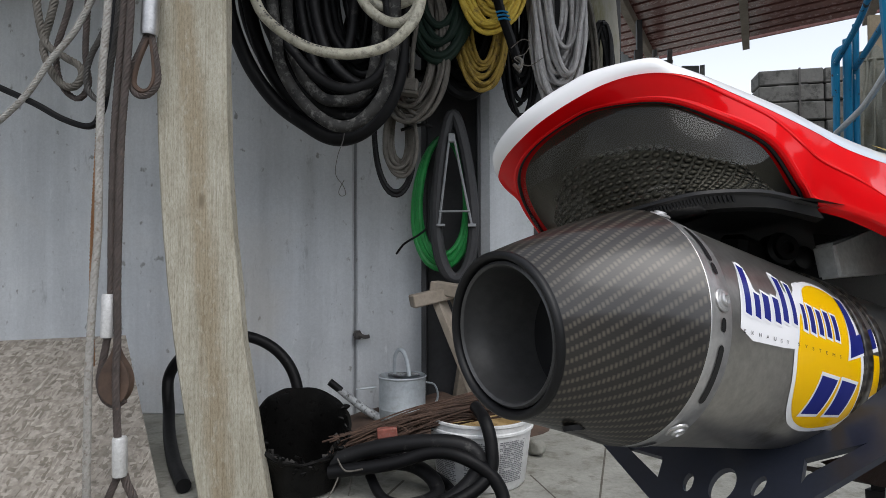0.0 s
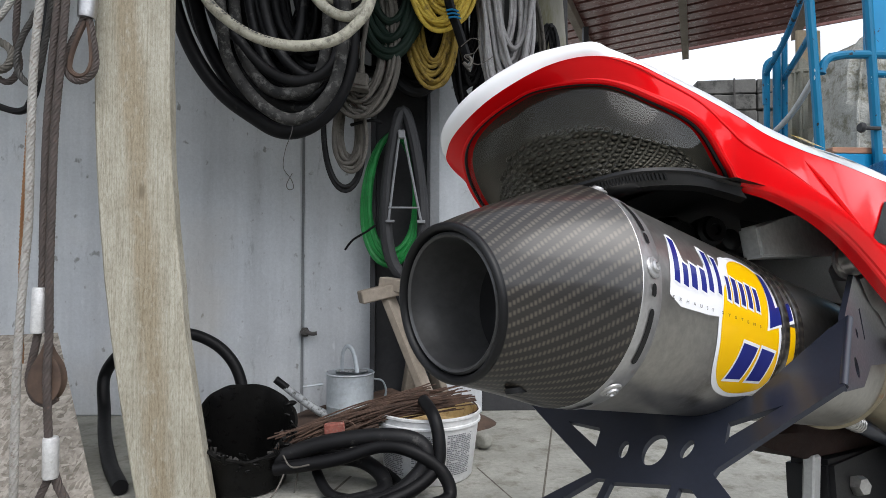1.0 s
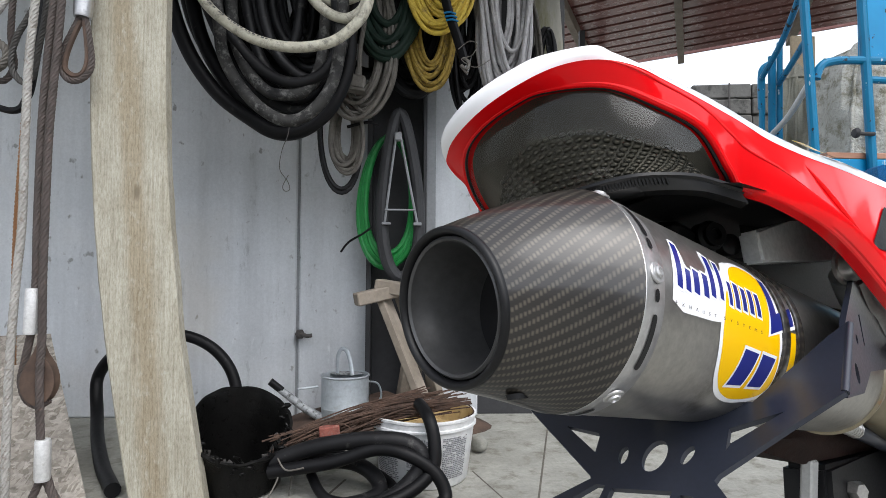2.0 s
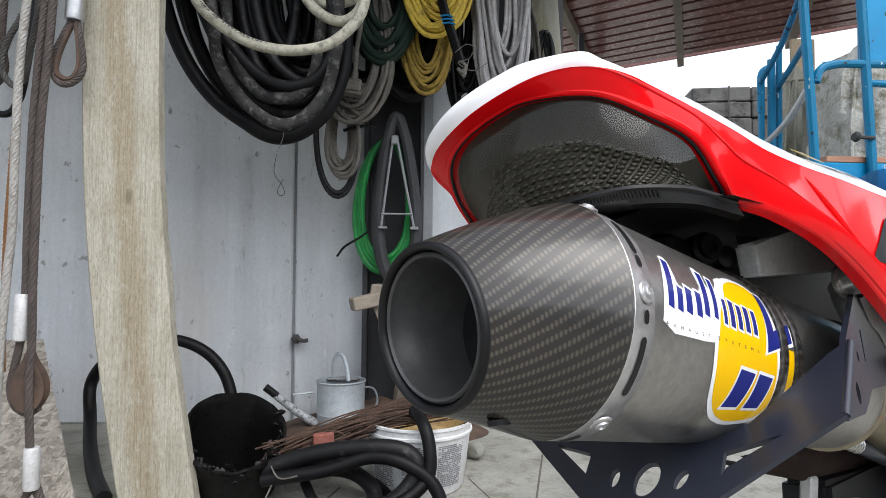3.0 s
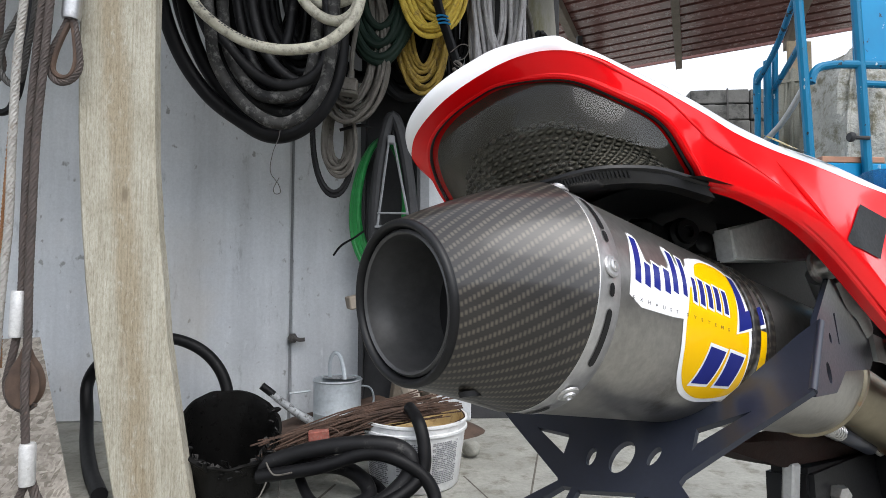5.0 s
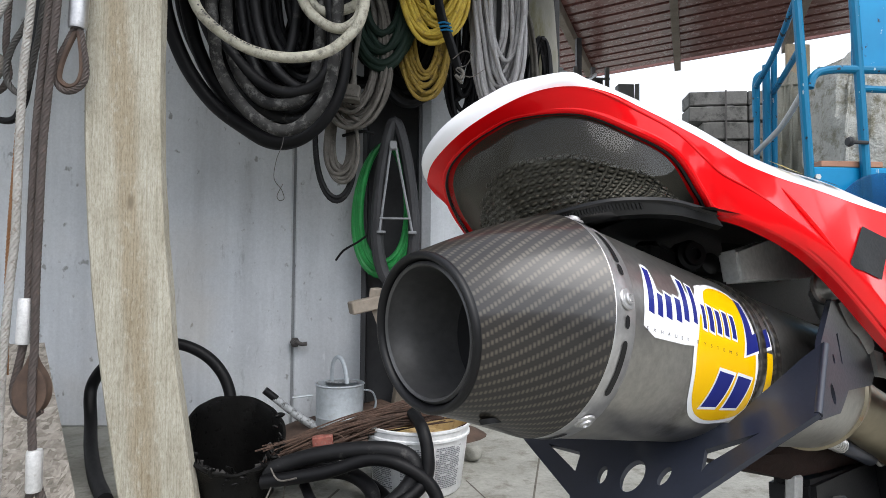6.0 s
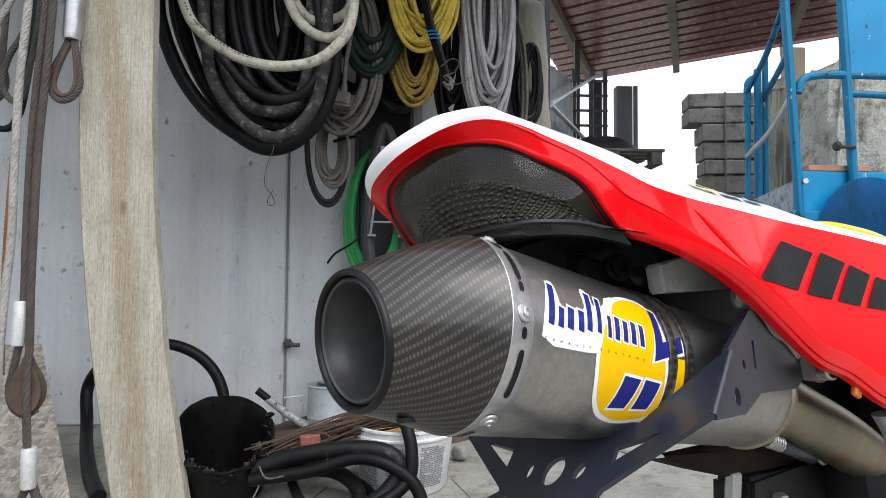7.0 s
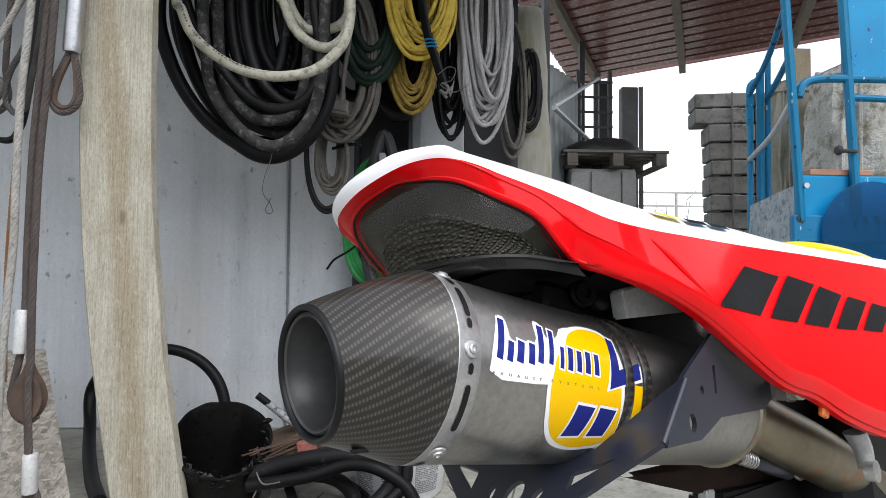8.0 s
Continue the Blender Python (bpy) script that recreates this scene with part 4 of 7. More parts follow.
    V = grid_mesh(bm, rows, True)
    bm.faces.new(V[0]), bm.faces.new(V[-1])
    whole("pulley", bm, "rust", "brown rusty drop-shaped rope thimble held in a loop", "thimble")
    # sling with sleeve and eye near the plank
    s = thing("wire_sling", (-0.735, 1.46, 1.03), "wire rope sling with aluminium sleeve and thimble eye", "sling")
    part("sleeve", turned([(0, 0), (0.019, 0), (0.0208, 0.012), (0.0208, 0.25), (0, 0.25)], aim((-0.7305, 1.46, 1.190), (0.045, 0, 1)), 18), "alu_bright", s)
    part("eye", rope_bm([(-0.734, 1.46, 1.195), (-0.755, 1.46, 1.149), (-0.772, 1.46, 1.111), (-0.779, 1.46, 1.072), (-0.758, 1.46, 1.040), (-0.728, 1.46, 1.043), (-0.708, 1.46, 1.070), (-0.710, 1.46, 1.118), (-0.725, 1.46, 1.195)], 0.0085, 5, 0.05), "rope_rust", s)
    part("thimble", tube([(-0.732, 1.458, 1.182), (-0.752, 1.458, 1.135), (-0.764, 1.458, 1.096), (-0.766, 1.458, 1.066), (-0.748, 1.458, 1.050), (-0.727, 1.458, 1.055), (-0.716, 1.458, 1.083), (-0.718, 1.458, 1.131), (-0.725, 1.458, 1.182)], 0.0065, 6, 6), "rust", s)
    # slack ropes further along
    rope("rope_bight", "rope_black", "slack greasy wire rope bight", [(-0.83, 1.50, 1.5), (-0.862, 1.50, 1.266), (-0.879, 1.50, 1.209), (-0.903, 1.50, 1.164), (-0.917, 1.50, 1.117), (-0.915, 1.50, 1.074), (-0.895, 1.50, 1.046), (-0.873, 1.50, 1.042), (-0.860, 1.495, 1.068), (-0.846, 1.49, 1.139), (-0.835, 1.49, 1.209), (-0.81, 1.49, 1.5)], 0.0080, 5, 0.05)
    rope("rope_bight", "wire_rope", "pale wire rope running off aslant", [(-0.80, 1.49, 1.5), (-0.890, 1.49, 1.318), (-0.919, 1.49, 1.261), (-0.949, 1.49, 1.210), (-1.009, 1.49, 1.140), (-1.088, 1.49, 1.035), (-1.25, 1.49, 0.90)], 0.0085, 6, 0.055)
    rope("rope_bight", "cable_tan", "slack grey-brown wire rope loop", [(-1.10, 1.53, 1.5), (-1.075, 1.53, 1.30), (-1.05, 1.53, 1.205), (-0.998, 1.53, 1.166), (-0.958, 1.53, 1.141), (-0.950, 1.53, 1.112), (-0.972, 1.53, 1.086), (-1.005, 1.53, 1.094), (-1.037, 1.53, 1.134), (-1.060, 1.535, 1.20), (-1.040, 1.54, 1.30), (-1.0, 1.54, 1.5)], 0.0105, 5, 0.055)
    rope("rope_bight", "rope_rust", "rusty wire rope bight behind a paler one", [(-0.99, 1.55, 1.5), (-1.00, 1.55, 1.32), (-1.035, 1.55, 1.19), (-1.02, 1.55, 1.10), (-0.975, 1.55, 1.06), (-0.945, 1.55, 1.10), (-0.955, 1.55, 1.20), (-0.94, 1.55, 1.5)], 0.0085, 5, 0.05)
    whole("black_cable", tube([(-1.20, 1.5, 1.10), (-1.124, 1.5, 1.066), (-1.05, 1.5, 1.032), (-0.985, 1.5, 0.996), (-0.924, 1.5, 0.974), (-0.895, 1.5, 0.978), (-0.882, 1.5, 1.0), (-0.868, 1.5, 1.04), (-0.85, 1.5, 1.2), (-0.83, 1.505, 1.5)], 0.0085, 8, 6), "rubber_dark", "thin black cable drooping", "cable")
    # rail that all of it hangs from
    whole("hanging_rail", boxed((-1.8, 1.47, 1.60), (-0.4, 1.56, 1.68), bevel=0.004), "timber", "plain timber rail that carries the ropes", "rail", kind="structure")


def wound(name, label, mat, r, y, group, bights, step):
    """One hose hung in several bights, its turns joined over the shelf above."""
    pts = []
    for k, b in enumerate(bights):
        yy = y + step * k
        b = b if k % 2 == 0 else b[::-1]
        if pts:
            x0, x1 = pts[-1][0], b[0][0]
            pts += [(x0, yy - step * 0.7, 1.70), ((x0 + x1) / 2, yy - step * 0.5, 1.80), (x1, yy - step * 0.3, 1.70)]
        else:
            pts.append((b[0][0] + 0.02, yy, 1.72))
        pts += [(x, yy + 0.012 * math.sin(9 * x + k), z) for x, z in b]
    pts.append((pts[-1][0], pts[-1][1], 1.74))
    bm = bmesh.new()
    sweep(bm, smooth_line(pts, 7), r, 14)
    return whole(name, bm, mat, label, "hose", group)


def build_hoses():
    g = "hoses and cables hung on the wall"
    # loops of stiff black hose
    wound("hose_coil", "old thick black rubber hose hung in wide loops", "rubber_dark", 0.0225, 1.86, g,
          [[(-0.70, 1.5), (-0.682, 1.383), (-0.626, 1.245), (-0.541, 1.13), (-0.436, 1.052), (-0.372, 1.016), (-0.31, 1.012), (-0.247, 1.04), (-0.185, 1.106), (-0.145, 1.215), (-0.136, 1.356), (-0.133, 1.52)],
           [(-0.664, 1.542), (-0.612, 1.319), (-0.512, 1.154), (-0.414, 1.078), (-0.316, 1.069), (-0.23, 1.116), (-0.182, 1.218), (-0.154, 1.56)]], 0.05)
    wound("hose_coil", "black rubber hose hung in loops behind", "rubber_dark", 0.019, 1.93, g,
          [[(-0.679, 1.526), (-0.649, 1.383), (-0.582, 1.253), (-0.516, 1.156), (-0.44, 1.092), (-0.353, 1.055), (-0.278, 1.073), (-0.215, 1.152), (-0.178, 1.264), (-0.17, 1.42), (-0.166, 1.544)],
           [(-0.61, 1.55), (-0.57, 1.35), (-0.50, 1.22), (-0.42, 1.14), (-0.34, 1.12), (-0.25, 1.17), (-0.20, 1.29), (-0.18, 1.55)],
           [(-0.56, 1.55), (-0.53, 1.38), (-0.47, 1.27), (-0.40, 1.20), (-0.31, 1.20), (-0.25, 1.27), (-0.22, 1.38), (-0.20, 1.55)]], 0.03)
    wound("hose_coil", "scuffed dusty black rubber hose hung in loops", "rubber_dusty", 0.0180, 1.77, g,
          [[(-0.529, 1.461), (-0.515, 1.308), (-0.503, 1.226), (-0.462, 1.146), (-0.401, 1.076), (-0.331, 1.032), (-0.271, 1.033), (-0.212, 1.08), (-0.173, 1.153), (-0.155, 1.267), (-0.148, 1.474)],
           [(-0.497, 1.482), (-0.483, 1.304), (-0.445, 1.20), (-0.383, 1.129), (-0.322, 1.115), (-0.261, 1.132), (-0.221, 1.206), (-0.208, 1.333), (-0.205, 1.492)]], 0.045)
    wound("hose_coil", "black rubber hose hung in narrow loops", "rubber", 0.0165, 1.85, g,
          [[(-0.469, 1.504), (-0.439, 1.321), (-0.395, 1.216), (-0.331, 1.158), (-0.279, 1.149), (-0.227, 1.177), (-0.197, 1.296), (-0.196, 1.513)],
           [(-0.46, 1.534), (-0.441, 1.412), (-0.407, 1.313), (-0.357, 1.27), (-0.315, 1.299), (-0.295, 1.416), (-0.292, 1.54)],
           [(-0.40, 1.52), (-0.38, 1.38), (-0.33, 1.30), (-0.27, 1.29), (-0.22, 1.36), (-0.20, 1.52)]], 0.035)
    wound("hose_coil", "black rubber hose slung across other loops", "rubber", 0.0170, 1.80, g,
          [[(-0.60, 1.53), (-0.555, 1.40), (-0.47, 1.27), (-0.38, 1.18), (-0.29, 1.15), (-0.20, 1.19), (-0.165, 1.30), (-0.19, 1.52)],
           [(-0.42, 1.53), (-0.40, 1.37), (-0.35, 1.24), (-0.26, 1.17), (-0.18, 1.21), (-0.15, 1.35), (-0.17, 1.54)],
           [(-0.63, 1.54), (-0.55, 1.33), (-0.45, 1.16), (-0.36, 1.10), (-0.27, 1.09), (-0.20, 1.14), (-0.16, 1.24), (-0.16, 1.53)]], 0.035)
    coil("hose_coil", "dull black hose hung in a dense bundle at the wall", "hose", "rubber_dark", 0.017, 10, g, cx=-0.385, y=2.10, bottom=1.12, hw=0.225, height=0.66, loops=15, seed=141, spread=0.95, depth=0.07, top=0.0)
    coil("hose_coil", "thin dark hose hung between thicker loops", "hose", "rubber", 0.0125, 10, g, cx=-0.31, y=1.98, bottom=1.10, hw=0.155, height=0.66, loops=10, seed=147, spread=0.95, depth=0.05, top=0.0, lean=0.05)
    # off-white printed hose
    wl = [(-0.576, 1.464), (-0.561, 1.415), (-0.531, 1.347), (-0.472, 1.29), (-0.395, 1.243), (-0.318, 1.22), (-0.242, 1.216), (-0.165, 1.234), (-0.107, 1.281), (-0.074, 1.332), (-0.06, 1.412), (-0.062, 1.482)]
    wh = wound("hose_coil", "off-white hose with dark printing hung in loops", "hose_white", 0.0150, 1.69, g,
               [wl, [(-0.281, 1.501), (-0.265, 1.45), (-0.234, 1.379), (-0.183, 1.335), (-0.133, 1.326), (-0.094, 1.353), (-0.079, 1.394), (-0.073, 1.477), (-0.074, 1.508)],
                [(-0.27, 1.512), (-0.228, 1.42), (-0.177, 1.40), (-0.107, 1.424), (-0.077, 1.477), (-0.076, 1.519)]], 0.05)
    line = smooth_line([(x, 1.69, z) for x, z in wl], 24)
    rnd = random.Random(5)
    k = 24
    while k < len(line) - 50:
        n = rnd.choice((1, 2, 2, 3))
        bm = bmesh.new()
        seg = line[k:k + n + 1]
        rows = []
        for q, p in enumerate(seg):
            d = (line[k + q + 1] - line[k + q - 1]).normalized()
            nrm = Vector((-d.z, 0, d.x))
            if nrm.z < 0:
                nrm = -nrm
            rows.append([p + nrm * 0.0152 * math.sin(a) - Vector((0, 1, 0)) * 0.0152 * math.cos(a) for a in (0.45, 0.62, 0.80)])
        grid_mesh(bm, rows)
        part("print_mark", bm, "print_black", wh)
        k += n + rnd.choice((1, 1, 2, 4))
    # dusty grey cables tied in the middle, with a plug
    coil("cable_coil", "dusty grey-brown cable tied in hanging loops", "cable", "cable_tan", 0.0070, 8, g, cx=-0.178, y=2.10, bottom=0.893, hw=0.084, height=0.30, loops=15, stray=0.012, seed=51, spread=0.62, depth=0.03, top=0.35)
    coil("cable_coil", "dusty grey-brown cable hung in loops", "cable", "cable_tan", 0.0078, 8, g, cx=-0.125, y=2.06, bottom=1.043, hw=0.142, height=0.62, loops=15, stray=0.016, seed=57, spread=0.5, depth=0.04, top=0.1)
    coil("cable_coil", "thin black cable hung in a long loop", "cable", "rubber", 0.0085, 8, g, cx=-0.205, y=2.12, bottom=0.834, hw=0.097, height=0.6, loops=2, seed=59, spread=0.12, depth=0.01, top=0.4)
    whole("cable_tie", tube([(-0.17, 2.09, 1.09), (-0.10, 2.08, 1.105), (-0.06, 2.09, 1.10)], 0.006, 6, 4), "rubber_dark", "dark string tied round a cable coil", "string")
    pl = thing("power_plug", (-0.12, 1.985, 1.15), "grey moulded power plug hanging from a cable", "plug")
    tip = Matrix.Translation((-0.128, 1.985, 1.208)) @ pose(0, 0, 0, 0, 7, 0) @ Matrix.Diagonal((0.74, 0.74, 0.74, 1))
    part("body", boxed((-0.036, -0.025, -0.022), (0.036, 0.025, 0.040), tip, 0.008), "cable_tan", pl)
    part("flange", boxed((-0.044, -0.030, -0.034), (0.044, 0.030, -0.020), tip, 0.003), "cable_tan", pl)
    part("gland", turned([(0, 0), (0.018, 0), (0.013, 0.04), (0, 0.042)], tip @ Matrix.Translation((0, 0, 0.038)), 14), "cable_tan", pl)
    part("lead", tube([(-0.122, 1.985, 1.262), (-0.118, 1.99, 1.34), (-0.10, 2.0, 1.5), (-0.09, 2.0, 1.82)], 0.0085, 8, 6), "cable_tan", pl)
    # yellow, ochre, dark green, grey
    coil("cable_coil", "bright yellow cable hung in many loops", "cable", "cable_yellow", 0.0078, 8, g, cx=0.145, y=2.0, bottom=1.325, hw=0.150, height=0.60, loops=22, stray=0.014, seed=61, spread=0.66, depth=0.05, top=0.12)
    coil("cable_coil", "faded ochre cable hung in loops", "cable", "cable_ochre", 0.0072, 8, g, cx=0.118, y=2.08, bottom=1.178, hw=0.108, height=0.55, loops=12, stray=0.016, seed=66, spread=0.5, depth=0.035, top=0.1)
    coil("hose_coil", "dark green hose hung in loops", "hose", "hose_dkgreen", 0.014, 10, g, cx=-0.03, y=2.05, bottom=1.290, hw=0.120, height=0.55, loops=8, seed=71, spread=0.45, depth=0.04, top=0.1)
    coil("cable_coil", "light grey cable hung in long narrow loops", "cable", "cable_grey", 0.0078, 8, g, cx=0.385, y=2.1, bottom=1.07, hw=0.105, height=0.80, loops=26, stray=0.022, seed=83, spread=0.85, depth=0.06, top=0.0)
    coil("cable_coil", "thin black cable hung in loops beside a post", "cable", "rubber", 0.008, 8, g, cx=0.605, y=2.42, bottom=1.205, hw=0.072, height=0.38, loops=15, stray=0.018, seed=88, spread=0.85, depth=0.03, top=0.35)
    coil("cable_coil", "grey cable hung in long loops beside a post", "cable", "cable_tan", 0.008, 8, g, cx=0.53, y=2.40, bottom=1.10, hw=0.06, height=0.6, loops=4, seed=91, spread=0.4, depth=0.03, top=0.2)
    coil("cable_coil", "black cable bundle hung behind lighter ones", "cable", "rubber_dark", 0.009, 8, g, cx=0.26, y=2.2, bottom=1.10, hw=0.07, height=0.75, loops=13, stray=0.014, seed=95, spread=0.95, depth=0.05, top=0.0)
    coil("hose_coil", "dull black hose hung deep behind the cables", "hose", "rubber_dark", 0.018, 10, g, cx=0.07, y=2.2, bottom=1.16, hw=0.16, height=0.65, loops=11, seed=131, spread=0.95, depth=0.04, top=0.0)
    coil("hose_coil", "dull black hose hung behind a green one", "hose", "rubber_dark", 0.018, 10, g, cx=-0.09, y=2.24, bottom=1.22, hw=0.15, height=0.6, loops=10, seed=137, spread=0.95, depth=0.04, top=0.0)
    strap = thing("strap", (0.228, 1.93, 1.27), "flat black rubber strap bound with blue tape over yellow cable", "strap")
    sp = [(0.14, 1.93, 1.62), (0.165, 1.93, 1.47), (0.20, 1.93, 1.36), (0.228, 1.93, 1.27)]
    part("band", tube(sp, 0.018, 8, 6, flat=0.5), "rubber_dark", strap)
    for z in (1.405, 1.417, 1.429):
        part("tape", tube([(0.166 - 0.30 * (z - 1.40), 1.918, z), (0.186 - 0.30 * (z - 1.40), 1.914, z + 0.002), (0.206 - 0.30 * (z - 1.40), 1.918, z - 0.002)], 0.0032, 6, 3), "blue_dark", strap, "turn of blue tape")
    part("end_knot", tube([(0.222, 1.925, 1.285), (0.240, 1.915, 1.268), (0.232, 1.912, 1.245), (0.214, 1.918, 1.258), (0.236, 1.918, 1.232)], 0.0055, 7, 5), "cable_tan", strap, "grey knotted end")
    whole("binding_wire", tube([(0.205, 1.915, 1.31), (0.24, 1.91, 1.335), (0.265, 1.91, 1.325), (0.25, 1.91, 1.29), (0.215, 1.91, 1.275), (0.26, 1.91, 1.25), (0.31, 1.92, 1.28)], 0.0015, 6, 6), "cable_tan", "thin wire twisted into a knot", "wire")
    whole("binding_wire", tube([(-0.300, 1.765, 1.03), (-0.306, 1.765, 0.985), (-0.322, 1.765, 0.94), (-0.328, 1.765, 0.885), (-0.305, 1.765, 0.85), (-0.298, 1.765, 0.825), (-0.312, 1.765, 0.82), (-0.318, 1.765, 0.835), (-0.302, 1.765, 0.868)], 0.0012, 5, 6), "rope_black", "loose end of thin wire hanging from a hose", "wire")
    # green hose and dark tube loops over a folding frame
    coil("hose_coil", "bright green garden hose hung in narrow loops", "hose", "hose_green", 0.0112, 8, g, cx=-0.026, y=2.25, bottom=0.575, hw=0.126, height=0.52, loops=7, seed=101, spread=0.26, depth=0.02, top=0.2)
    coil("hose_coil", "dark grey rubber tube hung in a narrow loop", "hose", "steel_dark", 0.021, 10, g, cx=0.010, y=2.20, bottom=0.53, hw=0.095, height=0.64, loops=2, seed=105, spread=0.14, depth=0.015, top=0.55)
    fr = thing("folding_frame", (0.01, 2.17, 0.55), "grey metal A-shaped folding frame hung on the column", "metal frame")
    for a, b in (((0.0, 2.165, 1.09), (-0.040, 2.165, 0.76)), ((0.012, 2.165, 1.09), (0.078, 2.165, 0.76))):
        part("leg", tube([a, ((a[0] + b[0]) / 2, 2.165, (a[2] + b[2]) / 2), b], 0.0048, 6, 3), "beam_grey", fr)
    part("cross_bar", tube([(-0.040, 2.16, 0.808), (0.072, 2.16, 0.808)], 0.0038, 6, 1), "beam_grey", fr)
    part("head", boxed((-0.007, 2.152, 1.060), (0.019, 2.178, 1.092), bevel=0.004), "beam_grey", fr)
    part("foot", boxed((-0.050, 2.155, 0.754), (-0.018, 2.172, 0.763), bevel=0.002), "beam_grey", fr)
    part("foot", boxed((0.064, 2.155, 0.752), (0.094, 2.172, 0.763), bevel=0.002), "beam_grey", fr)
    whole("cable_tail", tube([(-0.20, 2.2, 0.655), (-0.17, 2.18, 0.69), (-0.12, 2.17, 0.72), (-0.085, 2.165, 0.745)], 0.004, 6, 5), "rubber_dark", "stiff black cable end sticking out", "cable")
    whole("hanging_rail", boxed((-0.85, 1.6, 1.83), (0.75, 2.3, 1.89), bevel=0.004), "timber", "plain timber shelf that carries the hose loops", "shelf", kind="structure")


def build_floor_things():
    # strand board leaning at the wall
    bm = bmesh.new()
    prism(bm, [(-1.9, 1.95, 0.335), (-1.08, 1.95, 0.372), (-0.70, 1.48, 0.0), (-1.9, 1.48, 0.0)], (0, 0.011, 0.009))
    whole("strand_board", bm, "osb", "old grey strand board sheet leaning at the wall", "board", smooth=False)
    # loop of black hose standing behind the plank
    whole("hose_ring", tube([(-0.70, 1.60, 0.021), (-0.733, 1.65, 0.021), (-0.818, 1.78, 0.022), (-0.921, 1.95, 0.05), (-0.992, 2.08, 0.106)] + [(-0.795 + 0.245 * math.sin(a), 2.15 + 0.02 * math.sin(2 * a), 0.115 + 0.245 * math.cos(a)) for a in [-1.2 + 0.373 * k for k in range(10)]], 0.020, 12, 6), "rubber_dark", "black rubber hose bent in a standing ring", "hose")
    # watering can
    can = thing("watering_can", (-0.182, 2.24, 0), "galvanised zinc watering can standing on the floor", "watering can")
    c = Matrix.Translation((-0.180, 2.22, 0.0)) @ Matrix.Diagonal((0.93, 0.93, 1, 1))
    part("body", turned([(0, 0.02), (0.088, 0.02), (0.092, 0.028), (0.092, 0.085), (0.0945, 0.09), (0.092, 0.095), (0.093, 0.198), (0.097, 0.203), (0.093, 0.207), (0.089, 0.2), (0.088, 0.03), (0, 0.03)], c, 40), "zinc", can)
    part("half_lid", turned([(0, 0.205), (0.05, 0.205), (0.088, 0.203), (0.088, 0.199), (0, 0.199)], c @ Matrix.Translation((0.0, 0.058, 0)) @ Matrix.Diagonal((0.75, 0.36, 1, 1)), 32), "zinc_old", can)
    part("inner_disc", turned([(0, 0.150), (0.088, 0.150), (0.088, 0.146), (0, 0.146)], c, 32), "tar", can, "dark disc inside the can")
    part("handle", tube([(-0.214, 2.26, 0.20), (-0.214, 2.26, 0.262), (-0.20, 2.26, 0.292), (-0.18, 2.255, 0.286), (-0.165, 2.24, 0.25), (-0.155, 2.225, 0.20)], 0.008, 8, 6, flat=0.35), "zinc", can)
    part("back_handle", tube([(-0.095, 2.22, 0.18), (-0.06, 2.22, 0.17), (-0.05, 2.22, 0.12), (-0.09, 2.22, 0.06)], 0.007, 8, 6, flat=0.5), "zinc", can)
    part("spout", tube([(-0.25, 2.2, 0.045), (-0.33, 2.18, 0.10), (-0.43, 2.16, 0.185)], lambda t: 0.0165 - 0.0045 * t, 14, 4), "zinc_old", can, "stained grey spout")
    part("spout_stay", tube([(-0.275, 2.2, 0.165), (-0.345, 2.18, 0.160)], 0.004, 6, 1), "zinc", can)
    part("spout_tip", tube([(-0.398, 2.167, 0.158), (-0.438, 2.158, 0.192)], 0.0135, 14, 1), "rubber_dark", can)
    # trestle
    tr = thing("trestle", (0.05, 2.15, 0), "old pale wooden trestle with nailed head and slanted legs", "trestle")
    bm = bmesh.new()
    box(bm, (-0.11, -0.03, -0.022), (0.26, 0.03, 0.022), Matrix.Translation((-0.03, 2.10, 0.510)) @ pose(0, 0, 0, 0, -12, 20), 0.004)
    part("head_board", bm, "wood_old", tr, smooth=False)
    bm = bmesh.new()
    box(bm, (-0.06, -0.05, -0.02), (0.05, 0.03, 0.025), Matrix.Translation((0.0, 2.12, 0.525)) @ pose(0, 0, 0, 0, 8, -15), 0.004)
    part("cleat", bm, "wood_old", tr, smooth=False)
    for a, b in (((-0.045, 2.12, 0.505), (0.165, 2.02, 0.0)), ((0.10, 2.2, 0.52), (0.02, 2.34, 0.0)), ((0.02, 2.16, 0.51), (0.20, 2.30, 0.0))):
        d = Vector(b) - Vector(a)
        bm = bmesh.new()
        box(bm, (-0.032, -0.014, 0), (0.032, 0.014, d.length), aim(a, d), 0.003)
        part("leg", bm, "wood_old", tr, smooth=False)
    # white bucket with printed label panels
    bx, by = 0.100, 1.75
    bk = thing("plastic_bucket", (bx, by, 0), "white plastic bucket with grey print and ochre residue", "bucket")
    cb = Matrix.Translation((bx, by, 0)) @ Matrix.Diagonal((1.09, 1.09, 1, 1))
    H = 0.186
    part("shell", turned([(0, 0.002), (0.112, 0.002), (0.116, 0.008), (0.1335, H - 0.03), (0.1385, H - 0.03), (0.1385, H - 0.024), (0.1350, H - 0.022), (0.1365, H - 0.008), (0.1395, H - 0.006), (0.1395, H), (0.1330, H + 0.001), (0.1310, H - 0.03), (0.113, 0.012), (0, 0.012)], cb, 56), "bucket_white", bk)
